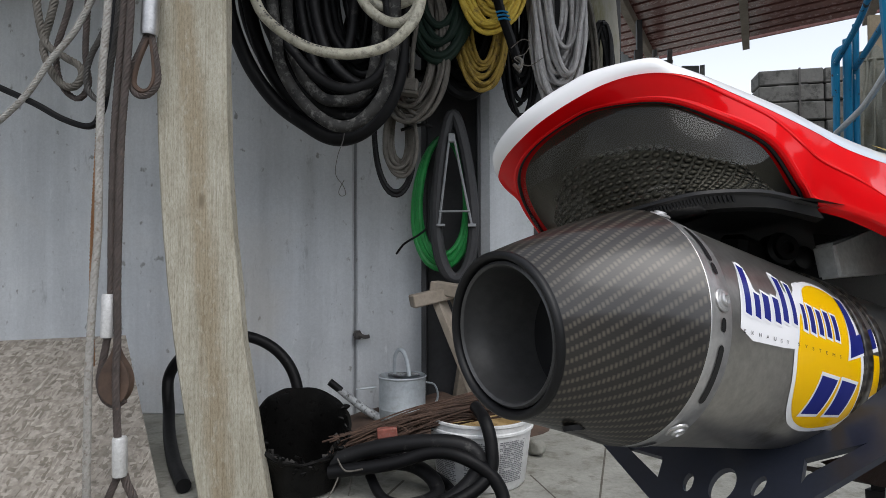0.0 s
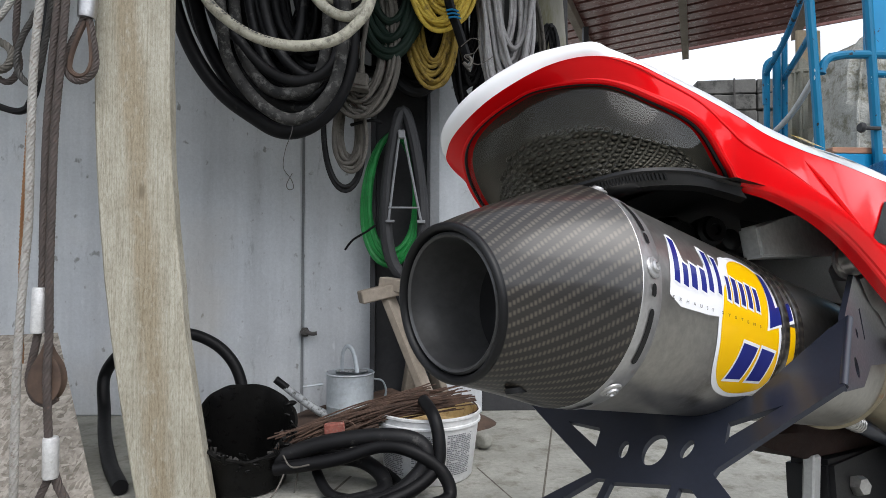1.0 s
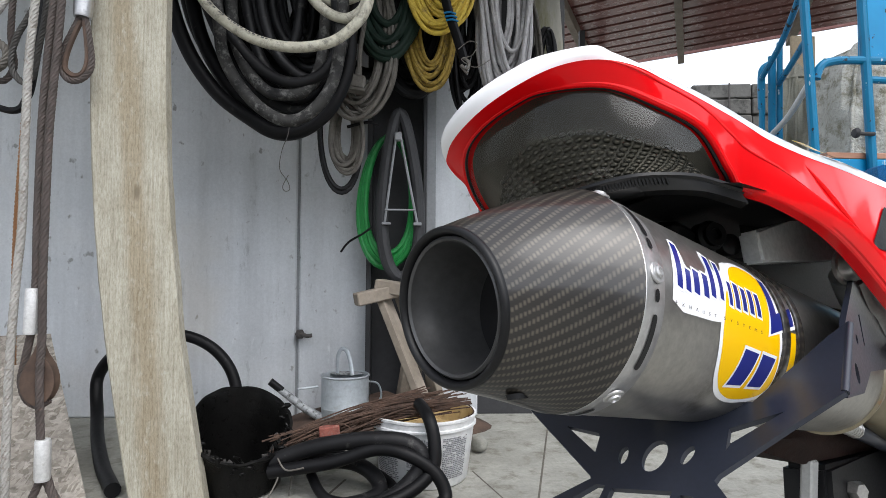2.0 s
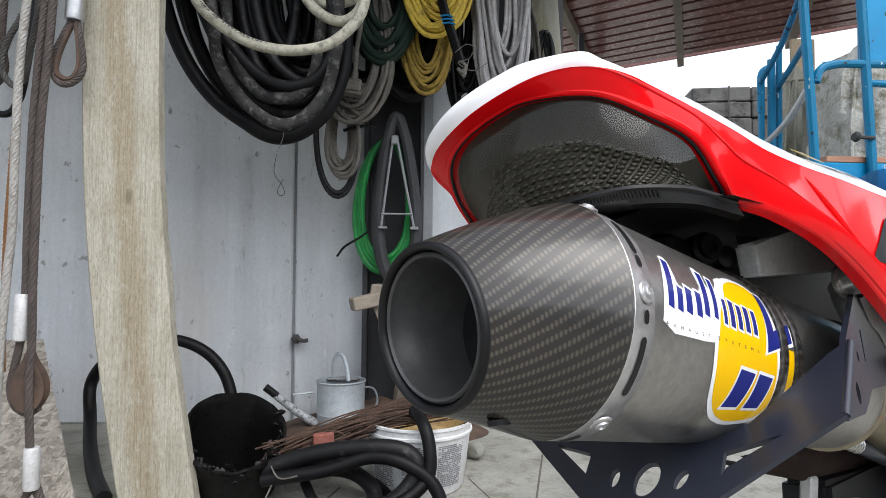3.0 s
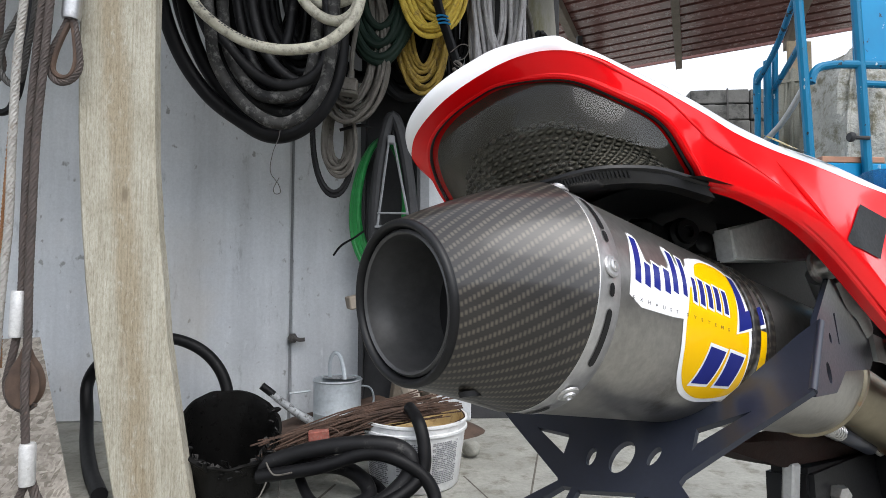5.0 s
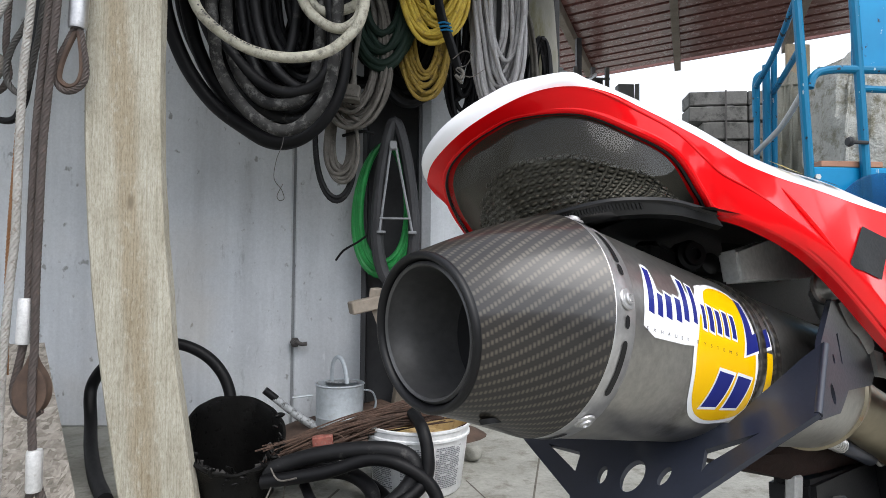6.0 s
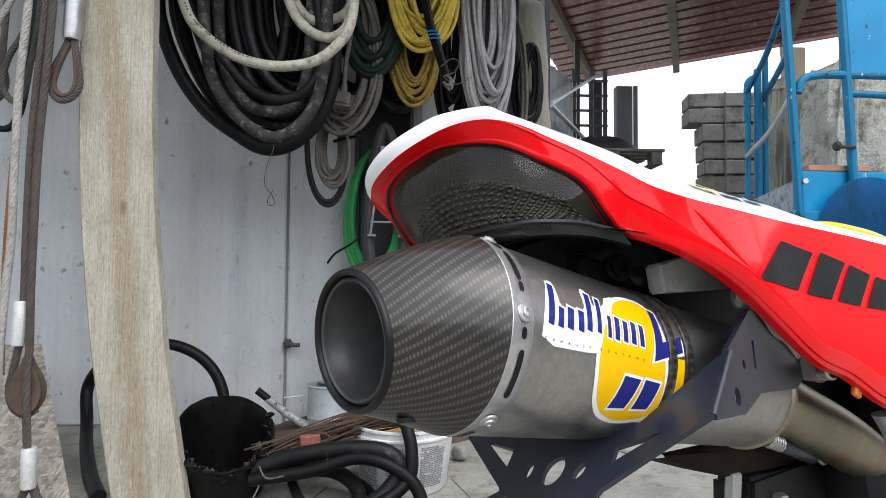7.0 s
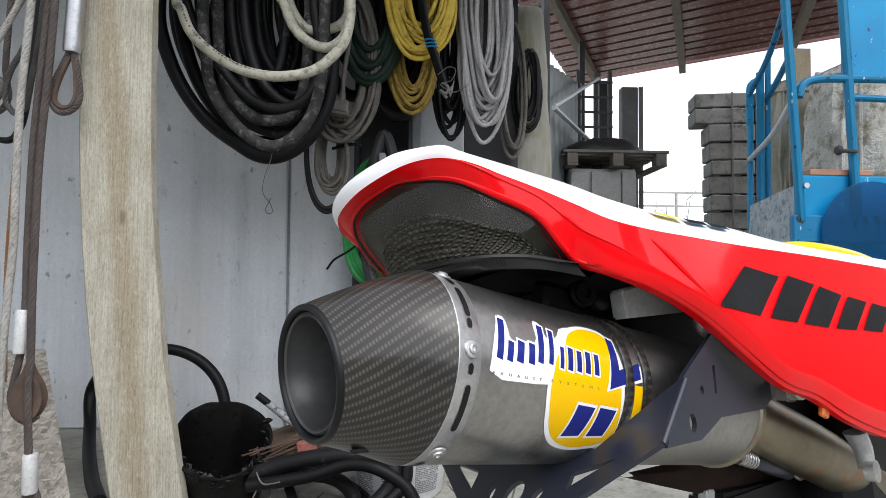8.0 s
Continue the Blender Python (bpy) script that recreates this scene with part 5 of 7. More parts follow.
    part("residue_inside", turned([(0, 0.12), (0.10, 0.125), (0.1235, 0.128), (0.1300, H - 0.012), (0.1310, H - 0.002), (0.1325, H - 0.002), (0.124, 0.10), (0, 0.10)], cb, 56), "residue", bk)
    rnd = random.Random(7)
    for a0, a1 in ((-2.75, -2.12), (-1.93, -1.40), (-1.22, -0.62)):
        bm = bmesh.new()
        z = H - 0.045
        while z > 0.03:
            a = a0
            while a < a1 - 0.03:
                w = rnd.uniform(0.02, 0.07)
                b2 = min(a + w, a1)
                rr = 1.09 * (0.1163 + (z / (H - 0.03)) * 0.0178) + 0.0008
                h2 = 0.0030
                q = [Vector((bx + rr * math.cos(t), by + rr * math.sin(t), zz)) for t, zz in ((a, z), (b2, z), (b2, z - h2), (a, z - h2))]
                if rnd.random() > 0.12:
                    bm.faces.new([bm.verts.new(p) for p in q])
                a = b2 + 0.010
            z -= 0.0052
        part("label_print", bm, "print_grey", bk, "grey lines of small print")
    # black tarry bucket, tipped towards the open yard
    tb = thing("black_bucket", (-0.40, 1.66, 0), "tar-smeared black rubber bucket with torn crusted rim", "bucket")
    tm = Matrix.Translation((-0.392, 1.645, 0.178)) @ pose(0, 0, 0, 30, 17, 0) @ Matrix.Diagonal((0.98, 1.02, 0.95, 1.0)) @ Matrix.Translation((0, 0, -0.215))
    bm = bmesh.new()
    rows = []
    turn = [2 * math.pi * k / 64 for k in range(64)]

    def wall_ring(f, rim, foot):
        """Ring between the level foot and the slumped rim."""
        out = []
        for a in turn:
            lo = Vector((-0.405 + foot * math.cos(a), 1.665 + foot * math.sin(a), 0.004))
            hi = tm @ Vector((rim * math.cos(a), rim * math.sin(a), 0.216))
            out.append(lo.lerp(hi, f))
        return out
    for f, rim, foot in ((0.0, 0.1, 0.01), (0.0, 0.1, 0.104), (0.03, 0.11, 0.110), (0.3, 0.130, 0.112), (0.6, 0.131, 0.112), (0.9, 0.131, 0.112), (0.97, 0.136, 0.112), (1.0, 0.136, 0.112), (1.0, 0.129, 0.108), (0.93, 0.125, 0.106), (0.6, 0.125, 0.106), (0.3, 0.124, 0.106), (0.06, 0.12, 0.104), (0.06, 0.1, 0.01)):
        rows.append(wall_ring(f, rim, foot))
    V = grid_mesh(bm, rows, True)
    bm.faces.new(V[0]), bm.faces.new(V[-1])
    for v in bm.verts:
        n = noise.noise_vector(v.co * 22)
        v.co += n * 0.006
    part("shell", bm, "tar", tb)
    bm = bmesh.new()
    for k in range(64):
        a = rnd.uniform(-2.9, 0.9)
        rr, zz = rnd.uniform(0.118, 0.138), rnd.uniform(0.17, 0.225)
        p = tm @ Vector((rr * math.cos(a), rr * math.sin(a), zz))
        bmesh.ops.create_icosphere(bm, subdivisions=2, radius=rnd.uniform(0.004, 0.0085), matrix=Matrix.Translation(p) @ pose(0, 0, 0, rnd.uniform(0, 90), rnd.uniform(0, 90), rnd.uniform(0, 90)) @ Matrix.Diagonal((rnd.uniform(1.2, 2.6), 0.7, rnd.uniform(0.3, 0.6), 1)))
    for v in bm.verts:
        v.co += noise.noise_vector(v.co * 70) * 0.006
    tagged(part("crust", bm, "tar", tb), "crust of small black tar lumps round the rim", "", kind="stuff")
    bm = bmesh.new()
    for k in range(22):
        a = rnd.uniform(-2.6, 0.3)
        p = tm @ Vector((0.105 * math.cos(a), 0.105 * math.sin(a), rnd.uniform(0.12, 0.2)))
        m = Matrix.Translation(p) @ pose(0, 0, 0, rnd.uniform(0, 180), rnd.uniform(0, 180), 0)
        box(bm, (-0.014, -0.008, -0.0012), (0.014, 0.008, 0.0012), m, 0.0008)
    tagged(part("flakes", bm, "tar_grey", tb), "curled grey flakes of dried mortar inside", "", kind="stuff")
    for pts in ([(0.128, -0.05, 0.215), (0.150, -0.10, 0.19), (0.135, -0.165, 0.15), (0.07, -0.20, 0.11)],
                [(0.125, -0.06, 0.21), (0.165, -0.11, 0.23), (0.21, -0.12, 0.27)],
                [(0.132, -0.02, 0.214), (0.175, -0.06, 0.17), (0.19, -0.11, 0.10)]):
        part("wire_bail", tube([tm @ Vector(p) for p in pts], 0.0022, 6, 6), "cable_tan", tb)
    # bundle of rusty wire rods lying over bucket and hoses
    wb = thing("wire_bundle", (-0.1, 1.72, 0.15), "bundle of thin rusty wire rods", "wire bundle")
    for k in range(80):
        s = rnd.uniform(0, 0.12)
        z0, z1 = 0.118 + rnd.uniform(-0.024, 0.028), 0.214 + rnd.uniform(-0.022, 0.034)
        y0, y1 = 1.66 + rnd.uniform(-0.05, 0.06), 1.74 + rnd.uniform(-0.09, 0.09)
        x0, x1 = -0.30 + s + rnd.uniform(-0.04, 0.02), 0.235 - rnd.uniform(0, 0.16)
        mid = ((x0 + x1) / 2, (y0 + y1) / 2, (z0 + z1) / 2 + rnd.uniform(0.005, 0.032))
        part("rod", tube([(x0, y0, z0), mid, (x1, y1, z1)], rnd.uniform(0.0014, 0.0026), 5, 6), "rust_wire", wb)
    for pts in ([(0.10, 1.64, 0.22), (0.20, 1.63, 0.235), (0.235, 1.65, 0.205), (0.21, 1.68, 0.18)], [(-0.22, 1.66, 0.155), (-0.13, 1.63, 0.18), (-0.10, 1.62, 0.165), (-0.17, 1.64, 0.145)]):
        part("rod", tube(pts, 0.0018, 5, 6), "rust_wire", wb)
    bm = bmesh.new()
    box(bm, (-0.027, -0.014, -0.013), (0.027, 0.014, 0.012), Matrix.Translation((-0.154, 1.628, 0.163)) @ pose(0, 0, 0, 0, -6, 8), 0.003)
    whole("brick_piece", bm, "brick", "broken piece of red brick lying on a hose", "brick")
    # black hoses tangled on the floor
    g = "hoses tangled on the floor"
    for lab, r, pts in (
        ("fat black rubber hose lying in a bend", 0.021, [(-0.42, 1.62, 0.03), (-0.26, 1.60, 0.105), (-0.138, 1.58, 0.142), (-0.02, 1.56, 0.158), (0.06, 1.55, 0.150), (0.092, 1.54, 0.118), (0.072, 1.53, 0.070), (0.0, 1.50, 0.024), (-0.12, 1.44, 0.022), (-0.28, 1.36, 0.022)]),
        ("black rubber hose arching over the bucket", 0.017, [(-0.30, 1.58, 0.07), (-0.14, 1.56, 0.100), (-0.03, 1.55, 0.135), (0.05, 1.53, 0.13), (0.125, 1.52, 0.085), (0.150, 1.50, 0.03), (0.10, 1.46, 0.018), (0.0, 1.40, 0.018)]),
        ("black rubber hose standing up from the bucket", 0.017, [(0.085, 1.66, 0.225), (0.11, 1.58, 0.205), (0.124, 1.55, 0.15), (0.118, 1.53, 0.09), (0.06, 1.50, 0.045), (-0.03, 1.46, 0.02), (-0.15, 1.36, 0.018)]),
        ("thick black hose lying on the floor", 0.020, [(-0.38, 1.70, 0.021), (-0.22, 1.68, 0.06), (-0.10, 1.64, 0.075), (-0.03, 1.60, 0.05), (-0.02, 1.55, 0.021), (-0.10, 1.48, 0.021), (-0.26, 1.44, 0.021)]),
        ("thin black hose lying in a loop", 0.013, [(-0.28, 1.72, 0.1), (-0.16, 1.70, 0.088), (-0.05, 1.66, 0.05), (0.02, 1.60, 0.02), (0.0, 1.52, 0.014), (-0.14, 1.54, 0.014), (-0.2, 1.62, 0.05)])):
        whole("hose", tube(pts, r, 12, 8), "rubber_dark" if r < 0.02 else "rubber", lab, "hose", g)
    # pale stone and heap of dirt in the corner
    bm = bmesh.new()
    bmesh.ops.create_icosphere(bm, subdivisions=3, radius=0.035, matrix=Matrix.Translation((0.285, 1.95, 0.028)) @ Matrix.Diagonal((0.9, 0.8, 0.8, 1)))
    for v in bm.verts:
        v.co += noise.noise_vector(v.co * 20) * 0.01
    whole("stone", bm, "floor", "pale rough lump of stone behind the bucket", "stone")
    bm = bmesh.new()
    rows = []
    for k in range(13):
        f = k / 12
        rows.append([(-0.05 + 0.42 * f * math.cos(t), 2.28 + 0.20 * f * math.sin(t), max(0.0, 0.13 * (1 - f) ** 0.8 + 0.02 * noise.noise(Vector((8 * f * math.cos(t), 8 * f * math.sin(t), 3))) * (1 - f))) for t in [2 * math.pi * q / 30 for q in range(30)]])
    grid_mesh(bm, rows, True)
    whole("dirt_mound", bm, "rust", "low heap of brown dirt and litter in the corner", "dirt")


build_plank()
build_ropes()
build_hoses()
build_floor_things()


# ======================================================== motorcycle
# Its own axes: u ahead, v to its right, w up, leaning on the side stand.
LEANS = radians(10)
BU = Vector((0.8, 0.6, 0))
BV = Vector((0.6 * math.cos(LEANS), -0.8 * math.cos(LEANS), math.sin(LEANS)))
BW = Vector((-0.6 * math.sin(LEANS), 0.8 * math.sin(LEANS), math.cos(LEANS)))
BO = Vector((0.148, 0.367, 0.58)) - 0.022 * BV


def bike(u, v, w):
    return BO + u * BU + v * BV + w * BW


bike_root = thing("motorcycle", (0.5, 0.65, 0), "red and white motorcycle tail with carbon-tipped exhaust, parked leaning", "motorcycle")

# ---- muffler: an oval can with an off-centre tapered end
MC0, MD0 = Vector((0.0871, 0.362, 0.5757)), Vector((0.8022, 0.5947, 0.053)).normalized()
MC1, MD1 = Vector((0.1479, 0.3667, 0.5813)), Vector((0.786, 0.5859, -0.1972)).normalized()
OVAL = 1.133


def oval_ring(c, d, r, rv, n=96):
    x = Vector((0, 0, 1)).cross(d).normalized()
    y = d.cross(x)
    return [c - r * math.cos(a) * x + rv * math.sin(a) * y for a in [2 * math.pi * k / n for k in range(n)]]


def can_radius(s):
    return float(np.interp(s, [0, 0.174, 0.45], [0.057, 0.0554, 0.0545]))


def can_point(s, deg, off=0.0):
    """On the can: s metres from the front band, deg up from its outer side."""
    x = Vector((0, 0, 1)).cross(MD1).normalized()
    y = MD1.cross(x)
    r, b = can_radius(s) + off, radians(deg)
    return MC1 + MD1 * s - r * math.cos(b) * x + r * OVAL * math.sin(b) * y


def loft(rings, closed_ends=False, uv_of=None):
    bm = bmesh.new()
    V = grid_mesh(bm, rings, True)
    if closed_ends:
        bm.faces.new(V[0]), bm.faces.new(V[-1])
    if uv_of:
        lay = bm.loops.layers.uv.new("metres")
        n = len(rings[0])
        where = {v: (k, q) for k, row in enumerate(V) for q, v in enumerate(row)}
        for f in bm.faces:
            ks = [where[v] for v in f.verts]
            wrap = max(q for _, q in ks) - min(q for _, q in ks) > n / 2
            for lp in f.loops:
                k, q = where[lp.vert]
                lp[lay].uv = uv_of(k, q + (n if wrap and q < n / 2 else 0))
    return bm


def build_muffler():
    muf = part("muffler", loft([oval_ring(MC1 + MD1 * s, MD1, can_radius(s), can_radius(s) * OVAL) for s in span(0.0, 0.425, 40)]), "muffler_steel", bike_root, "oval brushed titanium silencer")
    # carbon end
    rings, lens = [], []
    for k in range(29):
        s = k / 28
        f = s ** 0.95
        c, d = MC0.lerp(MC1, s) - MD0 * 0.0, MD0.lerp(MD1, s * s).normalized()
        rings.append(oval_ring(c, d, 0.0462 + (0.0575 - 0.0462) * f, 0.0462 + (0.0575 * OVAL - 0.0462) * f, 128))
        lens.append(0.085 * s)
    part("carbon_end_cap", loft(rings, uv_of=lambda k, q: (q / 128 * 0.336, lens[k])), "carbon", muf, "tapered carbon twill end cap")
    # black rolled rim and the bright inner lip
    m = aim(MC0, -MD0)
    prof = [(0.0462, -0.0005)] + [(0.0440 + 0.0024 * math.cos(a), 0.0010 + 0.0030 * math.sin(a)) for a in span(0.1, math.pi - 0.5, 7)] + [(0.0408, -0.002), (0.0405, -0.007)]
    part("rim", turned(prof, m, 96), "black_plastic", muf, "satin black rolled rim")
    lip = [MC0 - MD0 * h for h in (-0.006, 0.0002, 0.0016, 0.0002, -0.004)]
    rings = [oval_ring(c, MD0, r, r) for c, r in zip(lip, (0.0407, 0.0405, 0.0390, 0.0377, 0.0372))]
    for k in range(1, 11):
        t = k / 10
        rings.append(oval_ring(MC0.lerp(MC1, t * 0.95) + MD1 * 0.05 * t, MD0.lerp(MD1, t).normalized(), 0.0372, 0.0372))
    rings.append(oval_ring(MC0.lerp(MC1, 0.95) + MD1 * 0.0505, MD1, 0.002, 0.002))
    part("inner_pipe", loft(rings), "inner_pipe", muf, "sooty grey inner outlet pipe")
    # black disc added across the pipe, standing in for the shade inside
    deep, way = MC0.lerp(MC1, 0.43) + MD1 * 0.0225, MD0.lerp(MD1, 0.45).normalized()
    part("depth_disc", loft([oval_ring(deep + way * h, way, r, r) for r, h in ((0.0395, 0.0), (0.030, 0.002), (0.012, 0.003), (0.002, 0.003))], True), "black_plastic", muf, "black disc added for the darkness deep in the outlet")
    hole = MC0.lerp(MC1, 0.42) + Vector((0.0105, -0.0165, -0.0498))
    part("drain_hole", turned([(0, 0.001), (0.007, 0.0008), (0.0078, -0.002), (0, -0.002)], aim(hole, (0.12, -0.30, -0.94)), 20, (1.0, 0.55)), "black_plastic", muf)
    # steel band with slots and rivets
    band = [oval_ring(MC1 + MD1 * s, MD1, can_radius(0) + o, can_radius(0) * OVAL + o, 96) for s, o in ((-0.0004, -0.003), (0.0002, -0.0002), (0.0009, 0.0004), (0.0184, 0.0004), (0.0190, 0.0), (0.0195, -0.001))]
    bd = part("band", loft(band), "band_steel", muf, "polished steel clamp band")

    def patch(pts, off, mat, name, parent=muf, label="", rounds=0):
        """A skin on the can from an outline in (s, degrees), finely divided."""
        for _ in range(rounds):
            pts = [(a[0] + (b[0] - a[0]) * f, a[1] + (b[1] - a[1]) * f) for a, b in zip(pts, pts[1:] + pts[:1]) for f in (0.22, 0.78)]
        bm = bmesh.new()
        vs = [bm.verts.new((s, g / 1000, 0)) for s, g in pts]
        es = [bm.edges.new((vs[k - 1], vs[k])) for k in range(len(vs))]
        bmesh.ops.triangle_fill(bm, use_beauty=True, edges=es)
        g = math.floor(min(p[1] for p in pts) / 3) * 3
        while g < max(p[1] for p in pts):
            bmesh.ops.bisect_plane(bm, geom=bm.verts[:] + bm.edges[:] + bm.faces[:], plane_co=(0, g / 1000, 0), plane_no=(0, 1, 0), dist=1e-7)
            g += 3
        for v in bm.verts:
            v.co = can_point(v.co.x, v.co.y * 1000, off)
        return part(name, bm, mat, parent, label)

    def oblong(s, g0, g1, w):
        n = 6
        g = 57.0 * w
        a = [(s + w * math.cos(t), g1 + g * 17 * math.sin(t)) for t in span(0, math.pi, n)]
        b = [(s + w * math.cos(t), g0 + g * 17 * math.sin(t)) for t in span(math.pi, 2 * math.pi, n)]
        return a + b
    for g0, g1 in ((-29, -6), (-92, -64), (37, 56), (64, 88)):
        patch(oblong(0.0105, g0, g1, 0.0023), 0.0008, "black_plastic", "slot", bd, "dark slot in the band")
    for g in (4.5, 30.5):
        patch(oblong(0.0105, g - 1, g + 1.5, 0.0020), 0.0009, "black_plastic", "slot", bd)
    for g in (15.5, -48.5, 76):
        p = can_point(0.0105, g, 0.0003)
        nrm = (can_point(0.0105, g, 0.01) - p).normalized()
        part("rivet", turned([(0, 0), (0.0060, 0), (0.0060, 0.0008), (0.0054, 0.0014), (0.0036, 0.0016), (0.0034, 0.0026), (0.0022, 0.0030), (0.0018, 0.0016), (0, 0.0014)], aim(p, nrm), 24), "band_steel", bd)
    # sticker: white and yellow fields with blue shapes
    patch([(0.0385, 42), (0.046, 41), (0.047, 24), (0.060, 27), (0.074, 26), (0.075, 44), (0.083, 43), (0.086, 30), (0.098, 34), (0.106, 44), (0.140, 48), (0.160, 30), (0.150, 9), (0.086, 1.5), (0.026, 1.0), (0.030, 22)], 0.0002, "sticker_white", "sticker", muf, "white sticker ground", 1)
    patch([(0.089, 22), (0.098, 26), (0.106, 39), (0.118, 46), (0.136, 50.5), (0.157, 51), (0.170, 43), (0.176, 26), (0.1765, 5), (0.182, -28), (0.170, -40), (0.134, -45), (0.107, -39), (0.091, -26), (0.083, -2), (0.086, 10)], 0.0003, "sticker_white", "sticker_border", muf, rounds=3)
    patch([(0.094, 21), (0.103, 25), (0.112, 38.5), (0.124, 44), (0.137, 47.5), (0.156, 48), (0.166, 41), (0.172, 26), (0.172, 5), (0.178, -27), (0.168, -36.8), (0.134, -41.8), (0.110, -36), (0.0945, -24), (0.087, -1.5), (0.090, 10)], 0.0004, "sticker_yellow", "sticker_field", muf, "yellow sticker field", 3)

    def stroke(pts, w, off=0.0011, mat="sticker_blue", name="sticker_mark", grow=0.0):
        """A ribbon of the width w along points in (s, degrees)."""
        k = 0.060 * math.pi / 180
        P = [Vector((s, g * k, 0)) for s, g in pts]
        P = smooth_line(P, 5) if len(P) > 2 else [P[0].lerp(P[1], q / 12) for q in range(13)]
        L, Rr = [], []
        for q, p in enumerate(P):
            d = (P[min(q + 1, len(P) - 1)] - P[max(q - 1, 0)]).normalized()
            nn = Vector((-d.y, d.x, 0)) * (w / 2 + grow)
            e = d * (w * 0.3 + grow) * (1 if q == len(P) - 1 else -1 if q == 0 else 0)
            L.append(p + nn + e), Rr.append(p - nn + e)
        bm = bmesh.new()
        rows = [[can_point(a.x, a.y / k, off), can_point((a.x + b.x) / 2, (a.y + b.y) / 2 / k, off), can_point(b.x, b.y / k, off)] for a, b in zip(L, Rr)]
        grid_mesh(bm, rows)
        return part(name, bm, mat, muf)
    # plain slanted blue bars in place of the script
    marks = [([(0.0405, 37.0), (0.0355, 14.5)], 0.0058), ([(0.0470, 23.0), (0.0450, 14.0)], 0.0056), ([(0.0570, 24.0), (0.0550, 14.5)], 0.0066), ([(0.0680, 24.0), (0.0665, 14.5)], 0.0062),
             ([(0.0805, 38.5), (0.0760, 16)], 0.0058), ([(0.0915, 37), (0.0870, 16)], 0.0048), ([(0.1010, 26.5), (0.0990, 14.5)], 0.0042), ([(0.1105, 26.5), (0.1085, 14.5)], 0.0058),
             ([(0.1205, 25.5), (0.1190, 14.5)], 0.0056), ([(0.1310, 26), (0.1295, 14.5)], 0.0060), ([(0.1415, 25.5), (0.1405, 14.2)], 0.0056)]
    for pts, w in marks:
        stroke(pts, w, 0.0005, "sticker_white", "sticker_outline", 0.0014)
    for pts, w in marks:
        stroke(pts, w, 0.0006)
    # two heavy slanted blocks
    for blk in ([(0.114, -31), (0.134, -30), (0.142, -9), (0.121, -8)], [(0.143, -30), (0.163, -29), (0.169, -9.5), (0.148, -8.5)]):
        cx, cg = sum(a for a, _ in blk) / len(blk), sum(b for _, b in blk) / len(blk)
        patch([(cx + (a - cx) * 1.18, cg + (b - cg) * 1.18) for a, b in blk], 0.0005, "sticker_white", "sticker_outline")
        patch(blk, 0.0006, "sticker_blue", "sticker_mark")
    # blue angle at the strap, going on behind it
    ang = [(0.1635, 44), (0.171, 42), (0.1705, 19), (0.200, 27), (0.200, 15), (0.157, 4.5)]
    patch([(s + (0.002 if s > 0.16 else -0.004), g + (1.5 if g > 30 else -2.0)) for s, g in ang], 0.0005, "sticker_white", "sticker_outline")
    patch(ang, 0.0006, "sticker_blue", "sticker_mark")
    patch([(0.186, 10), (0.202, 10), (0.202, -22), (0.188, -22)], 0.0004, "sticker_yellow", "sticker_field")
    patch([(0.186, -18), (0.202, -12), (0.202, -26), (0.190, -30)], 0.0005, "sticker_white", "sticker_outline")
    # small words under the script
    for word, s0, s1, g0, g1 in (("EXHAUST", 0.0295, 0.0770, 5.0, 4.8), ("SYSTEMS", 0.0870, 0.1430, 5.2, 4.2)):
        cu = bpy.data.curves.new("words", "FONT")
        cu.body, cu.size, cu.space_character = word, 1.0, 3.2
        tmp = bpy.data.objects.new("words", cu)
        me = bpy.data.meshes.new_from_object(tmp)
        bpy.data.objects.remove(tmp)
        bm = bmesh.new()
        bm.from_mesh(me)
        bpy.data.meshes.remove(me)
        x1 = max(v.co.x for v in bm.verts)
        for v in bm.verts:
            f = v.co.x / x1
            v.co = can_point(s0 + (s1 - s0) * f, g0 + (g1 - g0) * f + v.co.y * 2.5 - 1.2, 0.0006)
        part("small_words", bm, "print_dark", muf, "small black words %s" % word, smooth=False)
    # carbon straps
    for s in (0.1775, 0.2035):
        rings = [oval_ring(MC1 + MD1 * (s + q), MD1, can_radius(s) + o, can_radius(s) * OVAL + o, 128) for q, o in ((0, -0.001), (0.0, 0.0014), (0.001, 0.002), (0.0105, 0.002), (0.0115, 0.0014), (0.0115, -0.001))]
        part("strap", loft(rings, uv_of=lambda k, q: (q / 128 * 0.36, k * 0.0025)), "carbon", muf, "carbon strap")
    # closed forward end, weld rim and the tinted mid pipe
    r1 = can_radius(0.425)
    end = [oval_ring(MC1 + MD1 * s, MD1, r, r * (OVAL if s < 0.43 else 1.05)) for s, r in ((0.423, r1), (0.425, r1 + 0.0025), (0.432, r1 + 0.0025), (0.434, r1 - 0.002), (0.452, 0.040), (0.468, 0.030))]
    part("weld_rim", loft(end), "pipe_brass", muf, "heat-tinted end with welded rim")
    e0 = MC1 + MD1 * 0.455
    part("mid_pipe", tube([e0, e0 + MD1 * 0.03, bike(0.538, 0.012, -0.124), bike(0.612, 0.02, -0.158), bike(0.714, 0.02, -0.204), bike(0.844, 0.02, -0.268), bike(0.95, 0.02, -0.33)], lambda t: 0.030 + 0.006 * min(1, 3 * t), 28, 8), "pipe_brass", muf, "heat-tinted steel mid pipe with orange scorching")


build_muffler()


